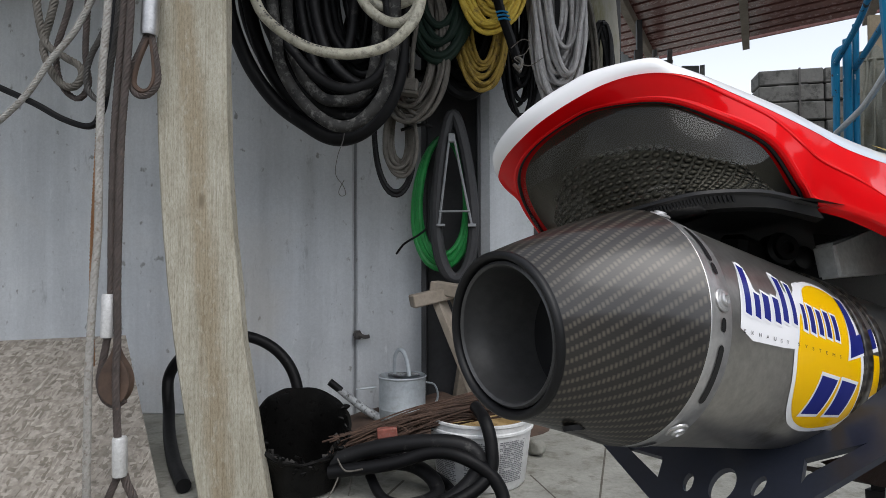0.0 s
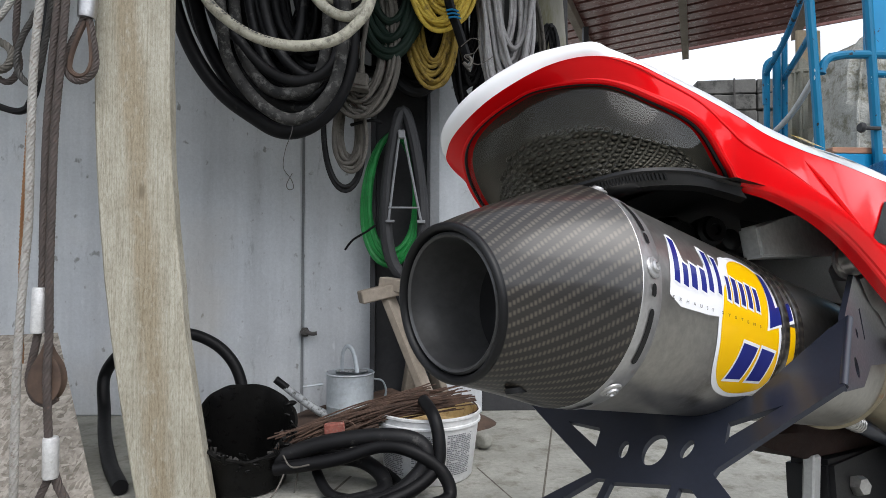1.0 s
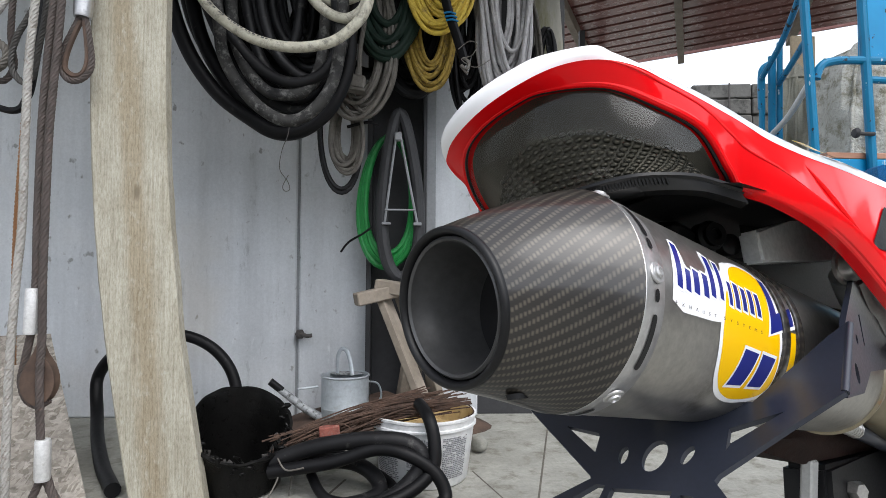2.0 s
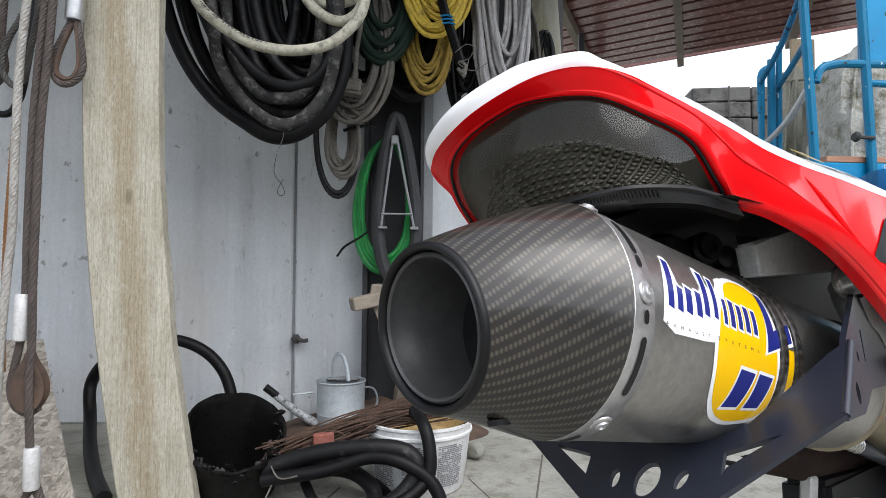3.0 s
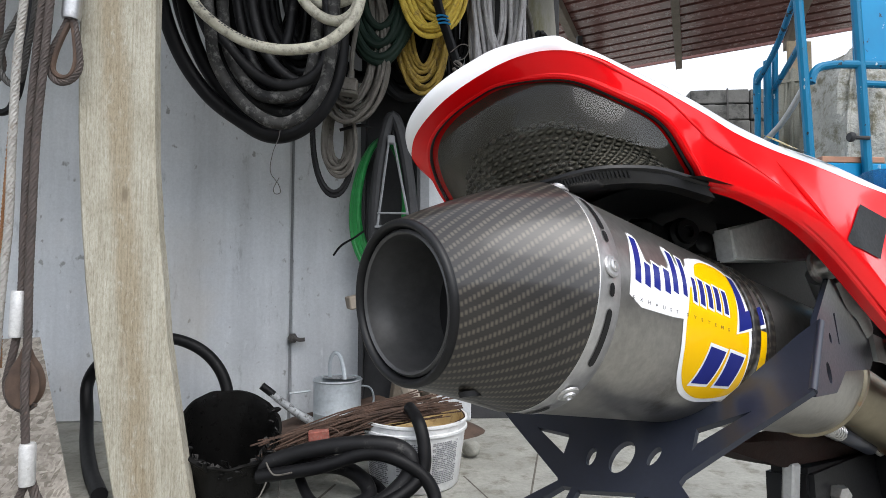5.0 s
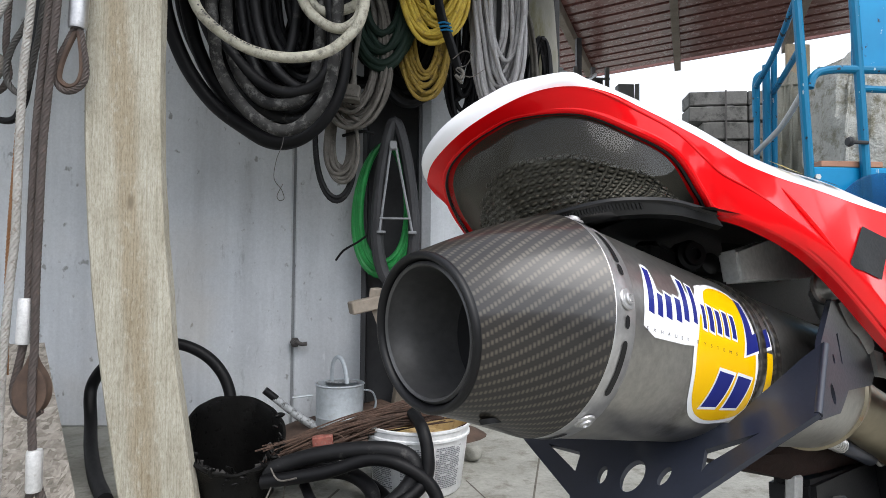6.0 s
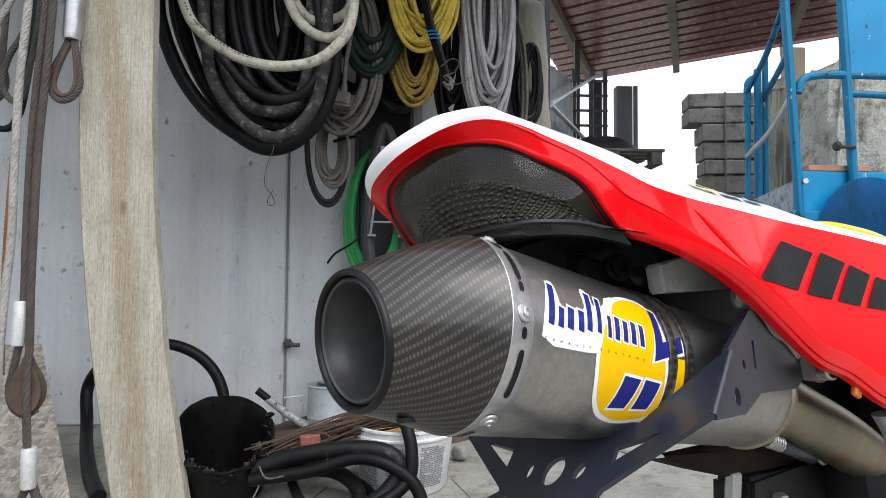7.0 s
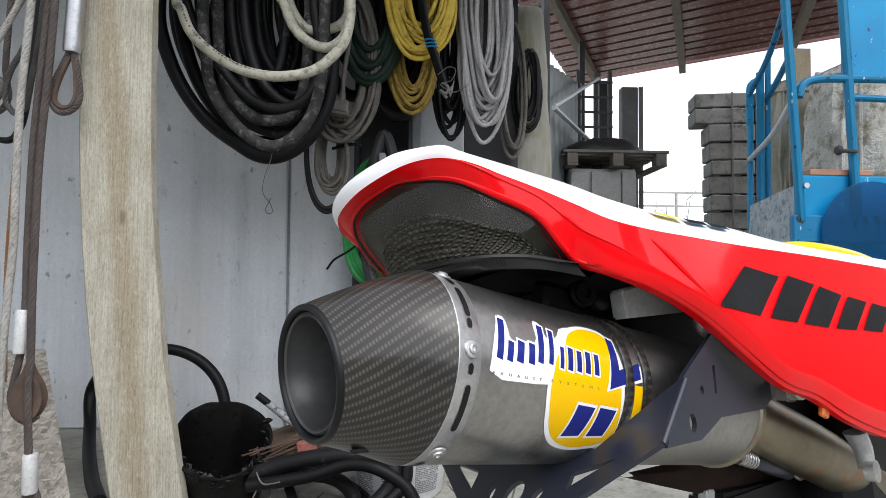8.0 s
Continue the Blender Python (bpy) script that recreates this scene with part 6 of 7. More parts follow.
# ---- tail: outline from the rear middle round the right side to the front
HALF = [(-0.0233, 0.0), (-0.0228, 0.012), (-0.0221, 0.02), (-0.0203, 0.03), (-0.0176, 0.04), (-0.0092, 0.055), (-0.0035, 0.061), (0.0038, 0.0665), (0.0125, 0.0718), (0.0221, 0.0765), (0.0414, 0.085), (0.0605, 0.092), (0.0791, 0.097), (0.0969, 0.1005), (0.118, 0.1030), (0.14, 0.1050), (0.17, 0.107),
        (0.21, 0.108), (0.25, 0.108), (0.30, 0.109), (0.35, 0.110), (0.43, 0.113), (0.5, 0.116), (0.6, 0.120), (0.72, 0.125), (0.85, 0.13)]
STATION_U = [-0.0233, -0.0221, -0.0176, -0.0092, 0.0038, 0.0221, 0.0414, 0.0605, 0.0791, 0.0969, 0.118, 0.15, 0.2, 0.25, 0.31, 0.38, 0.43, 0.5, 0.59, 0.72, 0.85]
# set back and height, ahead along the near side, of the white/red line and of the top
WAY = [0.15, 0.18, 0.22, 0.27, 0.33, 0.42, 0.55, 0.90]
WR_IN = [0.0173, 0.0165, 0.0144, 0.0075, 0.002, 0.001, 0.001, 0.001]
WR_UP = [0.1214, 0.1106, 0.0994, 0.0888, 0.0833, 0.0782, 0.0722, 0.052]
TOP_IN = [0.0283, 0.0314, 0.0343, 0.0346, 0.0297, 0.020, 0.015, 0.008]
TOP_UP = [0.1371, 0.1337, 0.1297, 0.1215, 0.1118, 0.1030, 0.0880, 0.068]
# the three edges of the arched rear, near side to far side: lower lip, white/red line, top
RIM_LOW = [(0.31, 0.1092, -0.022), (0.25, 0.108, 0.013), (0.20, 0.1065, 0.034), (0.155, 0.0985, 0.050), (0.1232, 0.0863, 0.0605), (0.1068, 0.0878, 0.070), (0.0815, 0.0877, 0.093), (0.0548, 0.0761, 0.1089), (0.0328, 0.0553, 0.1251), (0.0162, 0.0203, 0.1329), (0.0087, -0.0006, 0.1302),
           (0.0048, -0.0223, 0.1248), (0.0076, -0.0433, 0.1188), (0.0177, -0.0617, 0.1123), (0.0322, -0.0764, 0.1044), (0.0468, -0.0868, 0.0961), (0.0605, -0.093, 0.087), (0.08, -0.098, 0.072), (0.105, -0.100, 0.055), (0.16, -0.103, 0.047), (0.31, -0.1092, -0.022)]
RIM_LINE = [(0.31, 0.108, 0.0798), (0.25, 0.106, 0.0834), (0.20, 0.1013, 0.0878), (0.1546, 0.0965, 0.0945), (0.1222, 0.0922, 0.1042), (0.0903, 0.0848, 0.1158), (0.0583, 0.0783, 0.1254), (0.0442, 0.0734, 0.1313), (0.0327, 0.0642, 0.1373), (0.0223, 0.0503, 0.1414), (0.0118, 0.033, 0.1411),
            (0.002, 0.0134, 0.1363), (-0.0046, -0.0078, 0.1302), (-0.0047, -0.0292, 0.1247), (0.0006, -0.049, 0.1215), (0.0095, -0.0655, 0.1195), (0.0195, -0.0787, 0.1165), (0.034, -0.0835, 0.1085), (0.052, -0.086, 0.104), (0.075, -0.087, 0.104), (0.106, -0.0885, 0.1065), (0.1546, -0.0965, 0.0945), (0.31, -0.108, 0.0798)]
RIM_TOP = [(0.31, 0.0863, 0.106), (0.25, 0.0782, 0.112), (0.1895, 0.0750, 0.1195), (0.1401, 0.0742, 0.1275), (0.0934, 0.0692, 0.1355), (0.0528, 0.0646, 0.142), (0.0372, 0.061, 0.1456), (0.0259, 0.0545, 0.1503), (0.0104, 0.0272, 0.1524), (0.0022, 0.0102, 0.1492), (-0.005, -0.0068, 0.1442),
           (-0.0086, -0.0236, 0.139), (-0.007, -0.0402, 0.1348), (-0.0014, -0.0563, 0.1322), (0.0073, -0.0711, 0.1287), (0.0205, -0.0800, 0.1225), (0.040, -0.080, 0.123), (0.072, -0.073, 0.131), (0.116, -0.0717, 0.1317), (0.1895, -0.075, 0.1195), (0.31, -0.0863, 0.106)]
Z_LOW = [0.1075, 0.1115, 0.1164, 0.1190, 0.1185, 0.1139, 0.1045, 0.0915, 0.0752, 0.0580, 0.0545, 0.050, 0.034, 0.013, -0.022, -0.060, -0.075, -0.107, -0.138, -0.17, -0.20]


def glide(x, xs, ys):
    """Smooth curve through a table, without overshoot."""
    k = min(max(int(np.searchsorted(xs, x)) - 1, 0), len(xs) - 2)
    h = [xs[q + 1] - xs[q] for q in range(len(xs) - 1)]
    d = [(ys[q + 1] - ys[q]) / h[q] for q in range(len(h))]

    def slope(q):
        if q == 0 or q == len(xs) - 1:
            return d[min(q, len(d) - 1)]
        return 0.0 if d[q - 1] * d[q] <= 0 else 2 * d[q - 1] * d[q] / (d[q - 1] + d[q])
    t = (x - xs[k]) / h[k]
    a, b = slope(k) * h[k], slope(k + 1) * h[k]
    return ys[k] + a * t + (3 * (ys[k + 1] - ys[k]) - 2 * a - b) * t * t + (2 * (ys[k] - ys[k + 1]) + a + b) * t ** 3


def side_line():
    """Dense line round one side: (way, u, v, low)."""
    pts = smooth_line([(u, v, 0) for u, v in HALF], 6)
    L = [0.0]
    for a, b in zip(pts, pts[1:]):
        L.append(L[-1] + (b - a).length)
    us = [p.x for p in pts]
    sk = [float(np.interp(u, us, L)) for u in STATION_U]
    return [(s, p.x, p.y, glide(s, sk, Z_LOW)) for s, p in zip(L, pts)]


SIDE = side_line()


def tail_at(u, col):
    """One column of the dense line at u: 0 way, 2 side, 3 low."""
    return float(np.interp(u, [r[1] for r in SIDE], [r[col] for r in SIDE]))


def bearing(p):
    """Plan angle of a rim point about the tail's middle."""
    return math.atan2(p[1], 0.12 - p[0])


def rim_stations(half=110):
    """Sections right round the tail, far side first: lower lip, white/red line, top, outward direction in plan."""
    cols = []
    for ctrl in (RIM_LOW, RIM_LINE, RIM_TOP):
        pts = smooth_line(ctrl, 14)
        ang = [-bearing(p) for p in pts]
        t0, t1 = -ang[0], -ang[-1]
        col = []
        for k in range(-half, half + 1):
            f = k / half
            end = t0 if f > 0 else -t1
            # one common angle behind, stretched ahead so that all three end abreast
            th = math.copysign(2.4 * abs(f) if abs(f) < 0.75 else 1.8 + (end - 1.8) * (abs(f) - 0.75) / 0.25, f) if f else 0.0
            col.append(Vector([float(np.interp(-th, ang, [p[c] for p in pts])) for c in range(3)]))
        cols.append(col)
    ahead = []
    for s, u, v, zl in SIDE:
        if u > 0.325:
            iw, zw, it, zt = (glide(s, WAY, c) for c in (WR_IN, WR_UP, TOP_IN, TOP_UP))
            ahead.append((Vector((u, v, zl)), Vector((u, v - iw, zw)), Vector((u, v - it, zt))))
    flip = [tuple(Vector((p.x, -p.y, p.z)) for p in r) for r in ahead]
    sec = flip[::-1] + list(zip(*cols)) + ahead
    res = []
    for k, (low, line, top) in enumerate(sec):
        d = sec[min(k + 1, len(sec) - 1)][0] - sec[max(k - 1, 0)][0]
        n = Vector((d.y, -d.x, 0)).normalized()
        if n.dot(Vector((low.x - 0.12, low.y, 0))) < 0:
            n = -n
        res.append((low, line, top, n))
    return res


STATIONS = rim_stations()


def skin_profile(u, h=0.05):
    """Cross-shape of the red skin: (part of the height down, metres out). A crease leaves the white edge and sinks ahead, with a lit facet on it."""
    cre = glide(u, [-0.03, 0.025, 0.06, 0.098, 0.142, 0.188, 0.24, 0.286, 0.36, 0.85], [0.02, 0.03, 0.26, 0.38, 0.48, 0.70, 0.79, 0.78, 0.86, 0.88])
    out = glide(u, [-0.03, 0.03, 0.10, 0.17, 0.27, 0.85], [0.0012, 0.0014, 0.0030, 0.0052, 0.0075, 0.0085])
    wide = float(np.interp(u, [-0.03, 0.03, 0.09, 0.165, 0.20, 0.225, 0.30, 0.85], [0.0, 0.0, 0.0011, 0.0018, 0.0068, 0.0064, 0.0014, 0.0010]))
    wf = min(wide / h, 0.6 * cre)
    low = out - 1.3 * wide
    top = cre - wf
    return [(0.0, 0.0), (top * 0.3, low * 0.25 - 0.0004), (top * 0.65, low * 0.65 - 0.0004), (top * 0.92, low * 0.97), (top, low + 0.0001), (top + wf * 0.5, (low + out) / 2 + 0.0003), (cre - wf * 0.08 - 0.002, out - 0.0001), (cre + 0.012, out - 0.0002),
            (cre + (1 - cre) * 0.22, out * 0.86), (cre + (1 - cre) * 0.5, out * 0.58), (cre + (1 - cre) * 0.78, out * 0.22), (0.96, 0.0002), (0.985, -0.0006), (1.0, -0.0020)]


def build_tail():
    # red skin: rounded under the white edge, a crease, then tucked in below
    rows, white_rows = [], []
    for low, line, top, n in STATIONS:
        prof = skin_profile(low.x, (line - low).length) + [(1.0, -0.010)]
        rows.append([bike(*(line.lerp(low, f) + n * o)) for f, o in prof])
        white_rows.append([bike(*(line.lerp(top, g) + n * o)) for g, o in ((0.0, 0.0002), (0.25, 0.0014), (0.55, 0.0020), (0.82, 0.0012), (1.0, 0.0), (1.06, -0.006), (1.0, -0.014))])
    bm = bmesh.new()
    grid_mesh(bm, rows)
    fair = part("tail_fairing", bm, "red", bike_root, "glossy red tail fairing", auto=24)
    # white top: edge and deck
    bm = bmesh.new()
    V = grid_mesh(bm, white_rows)
    n = len(STATIONS)
    h = n // 2
    inner = [V[k][-1] for k in range(n)]
    for k in range(h):
        a, b, c, d = inner[h - k], inner[h + k], inner[h + k + 1], inner[h - k - 1]
        if k == 0:
            bm.faces.new((a, c, d))
        else:
            bm.faces.new((a, b, c, d))
    part("top_deck", bm, "white", fair, "glossy white top of the tail", auto=60)
    # yellow and black marks on the deck's edge further ahead
    for (u0, u1, mat) in ((0.225, 0.262, "yellow"), (0.270, 0.300, "decal_black"), (0.305, 0.335, "decal_black")):
        bm = bmesh.new()
        rws = []
        for q in range(6):
            u = u0 + (u1 - u0) * q / 5
            s, v = tail_at(u, 0), tail_at(u, 2)
            iw, zw, it, zt = (glide(s, WAY, c) for c in (WR_IN, WR_UP, TOP_IN, TOP_UP))
            rws.append([bike(u + 0.01 * g, v - (iw + g * (it - iw) - 0.0028), zw + (0.3 + 0.7 * g) * (zt - zw)) for g in (0.5, 0.65, 0.8)])
        grid_mesh(bm, rws)
        part("deck_mark", bm, mat, fair)
    # yellow seat edge with black insert
    bm = bmesh.new()
    sweep(bm, smooth_line([bike(0.44, 0.075, 0.074), bike(0.50, 0.080, 0.084), bike(0.58, 0.085, 0.086), bike(0.70, 0.09, 0.078), bike(0.85, 0.085, 0.060)], 8), lambda t: 0.006 + 0.010 * min(1, 4 * t), 12, flat=0.6)
    part("seat_edge", bm, "yellow", bike_root, "bright yellow plastic edge")
    bm = bmesh.new()
    sweep(bm, smooth_line([bike(0.57, 0.100, 0.072), bike(0.63, 0.104, 0.070), bike(0.72, 0.106, 0.062)], 8), 0.010, 10, flat=0.5)
    part("seat_insert", bm, "black_plastic", bike_root)

    # black slanted blocks in place of the side lettering
    def on_side(u, w, off):
        s, v, zl = tail_at(u, 0), tail_at(u, 2), tail_at(u, 3)
        iw, zw = glide(s, WAY, WR_IN), glide(s, WAY, WR_UP)
        f = (zw - w) / (zw - zl)
        pr = skin_profile(u, zw - zl)
        o = float(np.interp(f, [p[0] for p in pr], [p[1] for p in pr]))
        return bike(u, v + o + off - iw * (1 - f), w)
    blocks = [[(0.269, 0.022), (0.342, 0.011), (0.402, 0.048), (0.336, 0.058)],
              [(0.362, 0.008), (0.416, 0.001), (0.48, 0.039), (0.422, 0.049)],
              [(0.432, -0.001), (0.488, -0.008), (0.546, 0.026), (0.492, 0.037)],
              [(0.508, -0.01), (0.562, -0.015), (0.616, 0.016), (0.564, 0.024)],
              [(0.584, -0.016), (0.64, -0.022), (0.69, 0.006), (0.634, 0.014)]]
    for blk in blocks:
        bm = bmesh.new()
        vs = [bm.verts.new((u, w, 0)) for u, w in blk]
        es = [bm.edges.new((vs[k - 1], vs[k])) for k in range(len(vs))]
        bmesh.ops.triangle_fill(bm, use_beauty=True, edges=es)
        for _ in range(3):
            le = [e for e in bm.edges if (e.verts[0].co - e.verts[1].co).length > 0.008]
            if le:
                bmesh.ops.subdivide_edges(bm, edges=le, cuts=1)
        bmesh.ops.triangulate(bm, faces=bm.faces)
        for v in bm.verts:
            v.co = on_side(v.co.x, v.co.y, 0.0009)
        part("side_mark", bm, "decal_black", fair, "slanted black decal block")
    # pressed crease in the side panel
    part("panel_crease", tube([on_side(u, w, -0.0008) for u, w in ((0.198, 0.081), (0.2115, 0.071), (0.2251, 0.061), (0.239, 0.0492), (0.255, 0.0365), (0.2717, 0.0255))], lambda t: 0.0006 + 0.0021 * math.sin(math.pi * t), 14, 5), "red", fair)
    # fine rounded edge along the crease
    edge = []
    for low, line, top, n in STATIONS:
        if low.y > 0 and 0.03 < low.x < 0.20:
            pr = skin_profile(low.x, (line - low).length)
            edge.append(bike(*(line.lerp(low, pr[6][0]) + n * (pr[6][1] - 0.0002))))
    bm = bmesh.new()
    sweep(bm, edge, lambda t: 0.0009 * min(1, 6 * t, 6 * (1 - t)) + 0.0001, 10)
    part("crease_edge", bm, "red", fair)
    # ---- tail light
    up, low = [], []
    N = 60
    lip = [q for q in STATIONS if q[0].x < 0.128]
    out_n = []
    for k in range(-N, N + 1):
        g = (k + N) / (2 * N) * (len(lip) - 1)
        i = min(int(g), len(lip) - 2)
        p, nn = lip[i][0].lerp(lip[i + 1][0], g - i), lip[i][3].lerp(lip[i + 1][3], g - i)
        up.append(p - nn * 0.004 + Vector((0, 0, 0.001)))
        out_n.append(nn)
        f = abs(k) / N
        lu = glide(f, [0, 0.3, 0.55, 0.8, 1.0], [0.030, 0.034, 0.045, 0.076, 0.121])
        lv = glide(f, [0, 0.3, 0.55, 0.8, 1.0], [0.0, 0.030, 0.055, 0.076, 0.0855])
        lw = glide(f, [0, 0.3, 0.55, 0.8, 1.0], [0.0675, 0.068, 0.069, 0.067, 0.0600])
        low.append(Vector((lu, lv, lw)) if k >= 0 else Vector((lu, -0.96 * lv, lw - 0.010 * f * f)))

    def lens_rows(push, rows=14, t0=0.0, t1=1.0):
        out = []
        for q in range(rows + 1):
            t = t0 + (t1 - t0) * q / rows
            row = []
            for a, b in zip(up, low):
                p = a.lerp(b, t)
                row.append(p + Vector((-1, 0, -0.15)).normalized() * (push * math.sin(math.pi * t) - 0.0) * (0.35 + 0.65 * min(1, (a - b).length / 0.05)))
            out.append(row)
        return out
    bm = bmesh.new()
    grid_mesh(bm, [[bike(*p) for p in row] for row in lens_rows(0.010)])
    lens = part("tail_light_lens", bm, "smoked", bike_root, "smoked clear tail light lens", auto=80)
    lens.visible_shadow = False
    # smooth reflector bowl behind
    bowl = []
    for q, row in enumerate(lens_rows(0.004, 24, 0.02, 0.98)):
        t = q / 24
        bowl.append([p - nn * (0.0035 + 0.012 * max(0.0, math.sin(math.pi * t)) ** 0.6 * (1 - 0.6 * abs(2 * k / (2 * N) - 1))) for k, (p, nn) in enumerate(zip(row, out_n))])
    bm = bmesh.new()
    grid_mesh(bm, [[bike(*p) for p in row] for row in bowl])
    part("reflector", bm, "reflector", lens, "smooth grey reflector bowl", auto=80)
    # rows of bosses set like bricks over its lower part
    verts, faces = [], []
    for line in range(4, 13):
        t = line * 0.0042 / 0.056
        q = min(int(t * 24), 23)
        row = [a.lerp(b, t * 24 - q) for a, b in zip(bowl[q], bowl[q + 1])]
        run = [0.0]
        for p0, p1 in zip(row, row[1:]):
            run.append(run[-1] + (p1 - p0).length)
        mid = run[N]
        m0 = math.ceil(-mid / 0.0062)
        for hx in range(m0 + 2, int((run[-1] - mid) / 0.0062) - 1):
            at = mid + (hx + 0.5 * (line % 2)) * 0.0062
            k = min(int(np.searchsorted(run, at)), 2 * N) - 1
            g = (at - run[k]) / (run[k + 1] - run[k])
            f = (k + g) / (2 * N)
            if f < 0.18 or t < 0.36 + 0.9 * max(0.0, 0.42 - f) - 0.30 * max(0.0, f - 0.62):
                continue
            c = row[k].lerp(row[k + 1], g)
            along = (row[k + 1] - row[k]).normalized()
            down = (bowl[q + 1][k] - bowl[q][k]).normalized()
            out = down.cross(along).normalized()
            if out.dot(out_n[k]) < 0:
                out = -out
            b0 = len(verts)
            for rad, rise in ((1.0, -0.0003), (0.80, 0.0011), (0.42, 0.0019)):
                for n in range(10):
                    a = 2 * math.pi * n / 10
                    verts.append(bike(*(c + along * 0.0029 * rad * math.cos(a) + down * (0.0020 * rad * math.sin(a) + 0.25 * rise) + out * rise)))
            verts.append(bike(*(c + out * 0.0021)))
            for r in range(2):
                for n in range(10):
                    n2 = (n + 1) % 10
                    faces.append((b0 + 10 * r + n, b0 + 10 * r + n2, b0 + 10 * r + 10 + n2, b0 + 10 * r + 10 + n))
            for n in range(10):
                faces.append((b0 + 20 + n, b0 + 20 + (n + 1) % 10, b0 + 30))
    me = bpy.data.meshes.new("bosses")
    me.from_pydata([tuple(p) for p in verts], [], faces)
    bm = bmesh.new()
    bm.from_mesh(me)
    bpy.data.meshes.remove(me)
    tagged(part("bosses", bm, "reflector", lens), "honeycomb field of small moulded bosses", "", kind="stuff")
    # red rolled rim outside the lens
    bm = bmesh.new()
    sweep(bm, [bike(*(p + n * 0.0026 + Vector((0, 0, 0.0008)))) for p, n in zip(up, out_n)], 0.0026, 10)
    part("rolled_rim", bm, "red", fair)
    # black sealing edge round the lens
    bm = bmesh.new()
    sweep(bm, [bike(*(p + Vector((-0.0015, 0, -0.001)))) for p in up], 0.0013, 6)
    part("seal", bm, "black_plastic", lens)
    bm = bmesh.new()
    sweep(bm, [bike(*p) for p in low], 0.002, 6)
    part("seal", bm, "black_plastic", lens)
    # black under-tray: ribbed strip below the lens, then the arch going ahead
    bm = bmesh.new()
    rws = []
    for f, dz, du in ((0, 0.0, 0.0), (0, -0.004, 0.002), (0, -0.010, 0.008), (0, -0.012, 0.03), (0, -0.006, 0.08), (0, 0.004, 0.16)):
        row = []
        for p in low:
            vv = p.y
            u = p.x + du
            zl = float(np.interp(u, STATION_U, Z_LOW))
            w = p.z + dz
            if abs(vv) > 0.06 and du < 0.012:
                w = min(w, zl + 0.004)
            row.append(bike(u, vv * (1 - 0.45 * min(1, max(0, du - 0.008) / 0.06)), w + 0.01 * min(1, du / 0.06)))
        rws.append(row)
    grid_mesh(bm, rws)
    part("under_tray", bm, "tray", bike_root, "black plastic under-tray", auto=50)
    bm = bmesh.new()
    for k in range(18, len(low) - 18, 1):
        p = low[k]
        sweep(bm, [bike(p.x - 0.001, p.y, p.z + 0.001), bike(p.x + 0.002, p.y, p.z - 0.006)], 0.0008, 4)
    part("tray_ribs", bm, "black_plastic", bike_root, smooth=False)
    # inner dark fender that closes the space under the tail
    bm = bmesh.new()
    rws = []
    for u in span(0.10, 0.85, 9):
        rws.append([bike(u, -0.085, 0.0 - 0.05 * (u > 0.4)), bike(u, -0.07, 0.05), bike(u, -0.03, 0.062), bike(u, 0.03, 0.066), bike(u, 0.07, 0.066), bike(u, 0.094, 0.060 - 0.03 * min(1, max(0, u - 0.18) / 0.1))])
    grid_mesh(bm, rws)
    part("inner_fender", bm, "black_plastic", bike_root, "matt black inner fender")
    bm = bmesh.new()
    rws = []
    for u in (0.30, 0.50, 0.68, 0.85):
        zl = float(np.interp(u, STATION_U, Z_LOW))
        rws.append([bike(u, 0.006, 0.065), bike(u, 0.004, zl * 0.5), bike(u, 0.002, zl - 0.02)])
    grid_mesh(bm, rws)
    part("inner_panel", bm, "black_plastic", bike_root, "matt black inner side")
    # side lens reflector and indicator stub
    bm = boxed((-0.009, -0.003, -0.005), (0.009, 0.003, 0.005), bevel=0.0018)
    bmesh.ops.transform(bm, matrix=Matrix.Translation(bike(0.468, 0.104, -0.094)) @ pose(0, 0, 0, 0, 20, 37), verts=bm.verts)
    part("orange_tab", bm, "orange", bike_root, "small orange plastic tab")


build_tail()


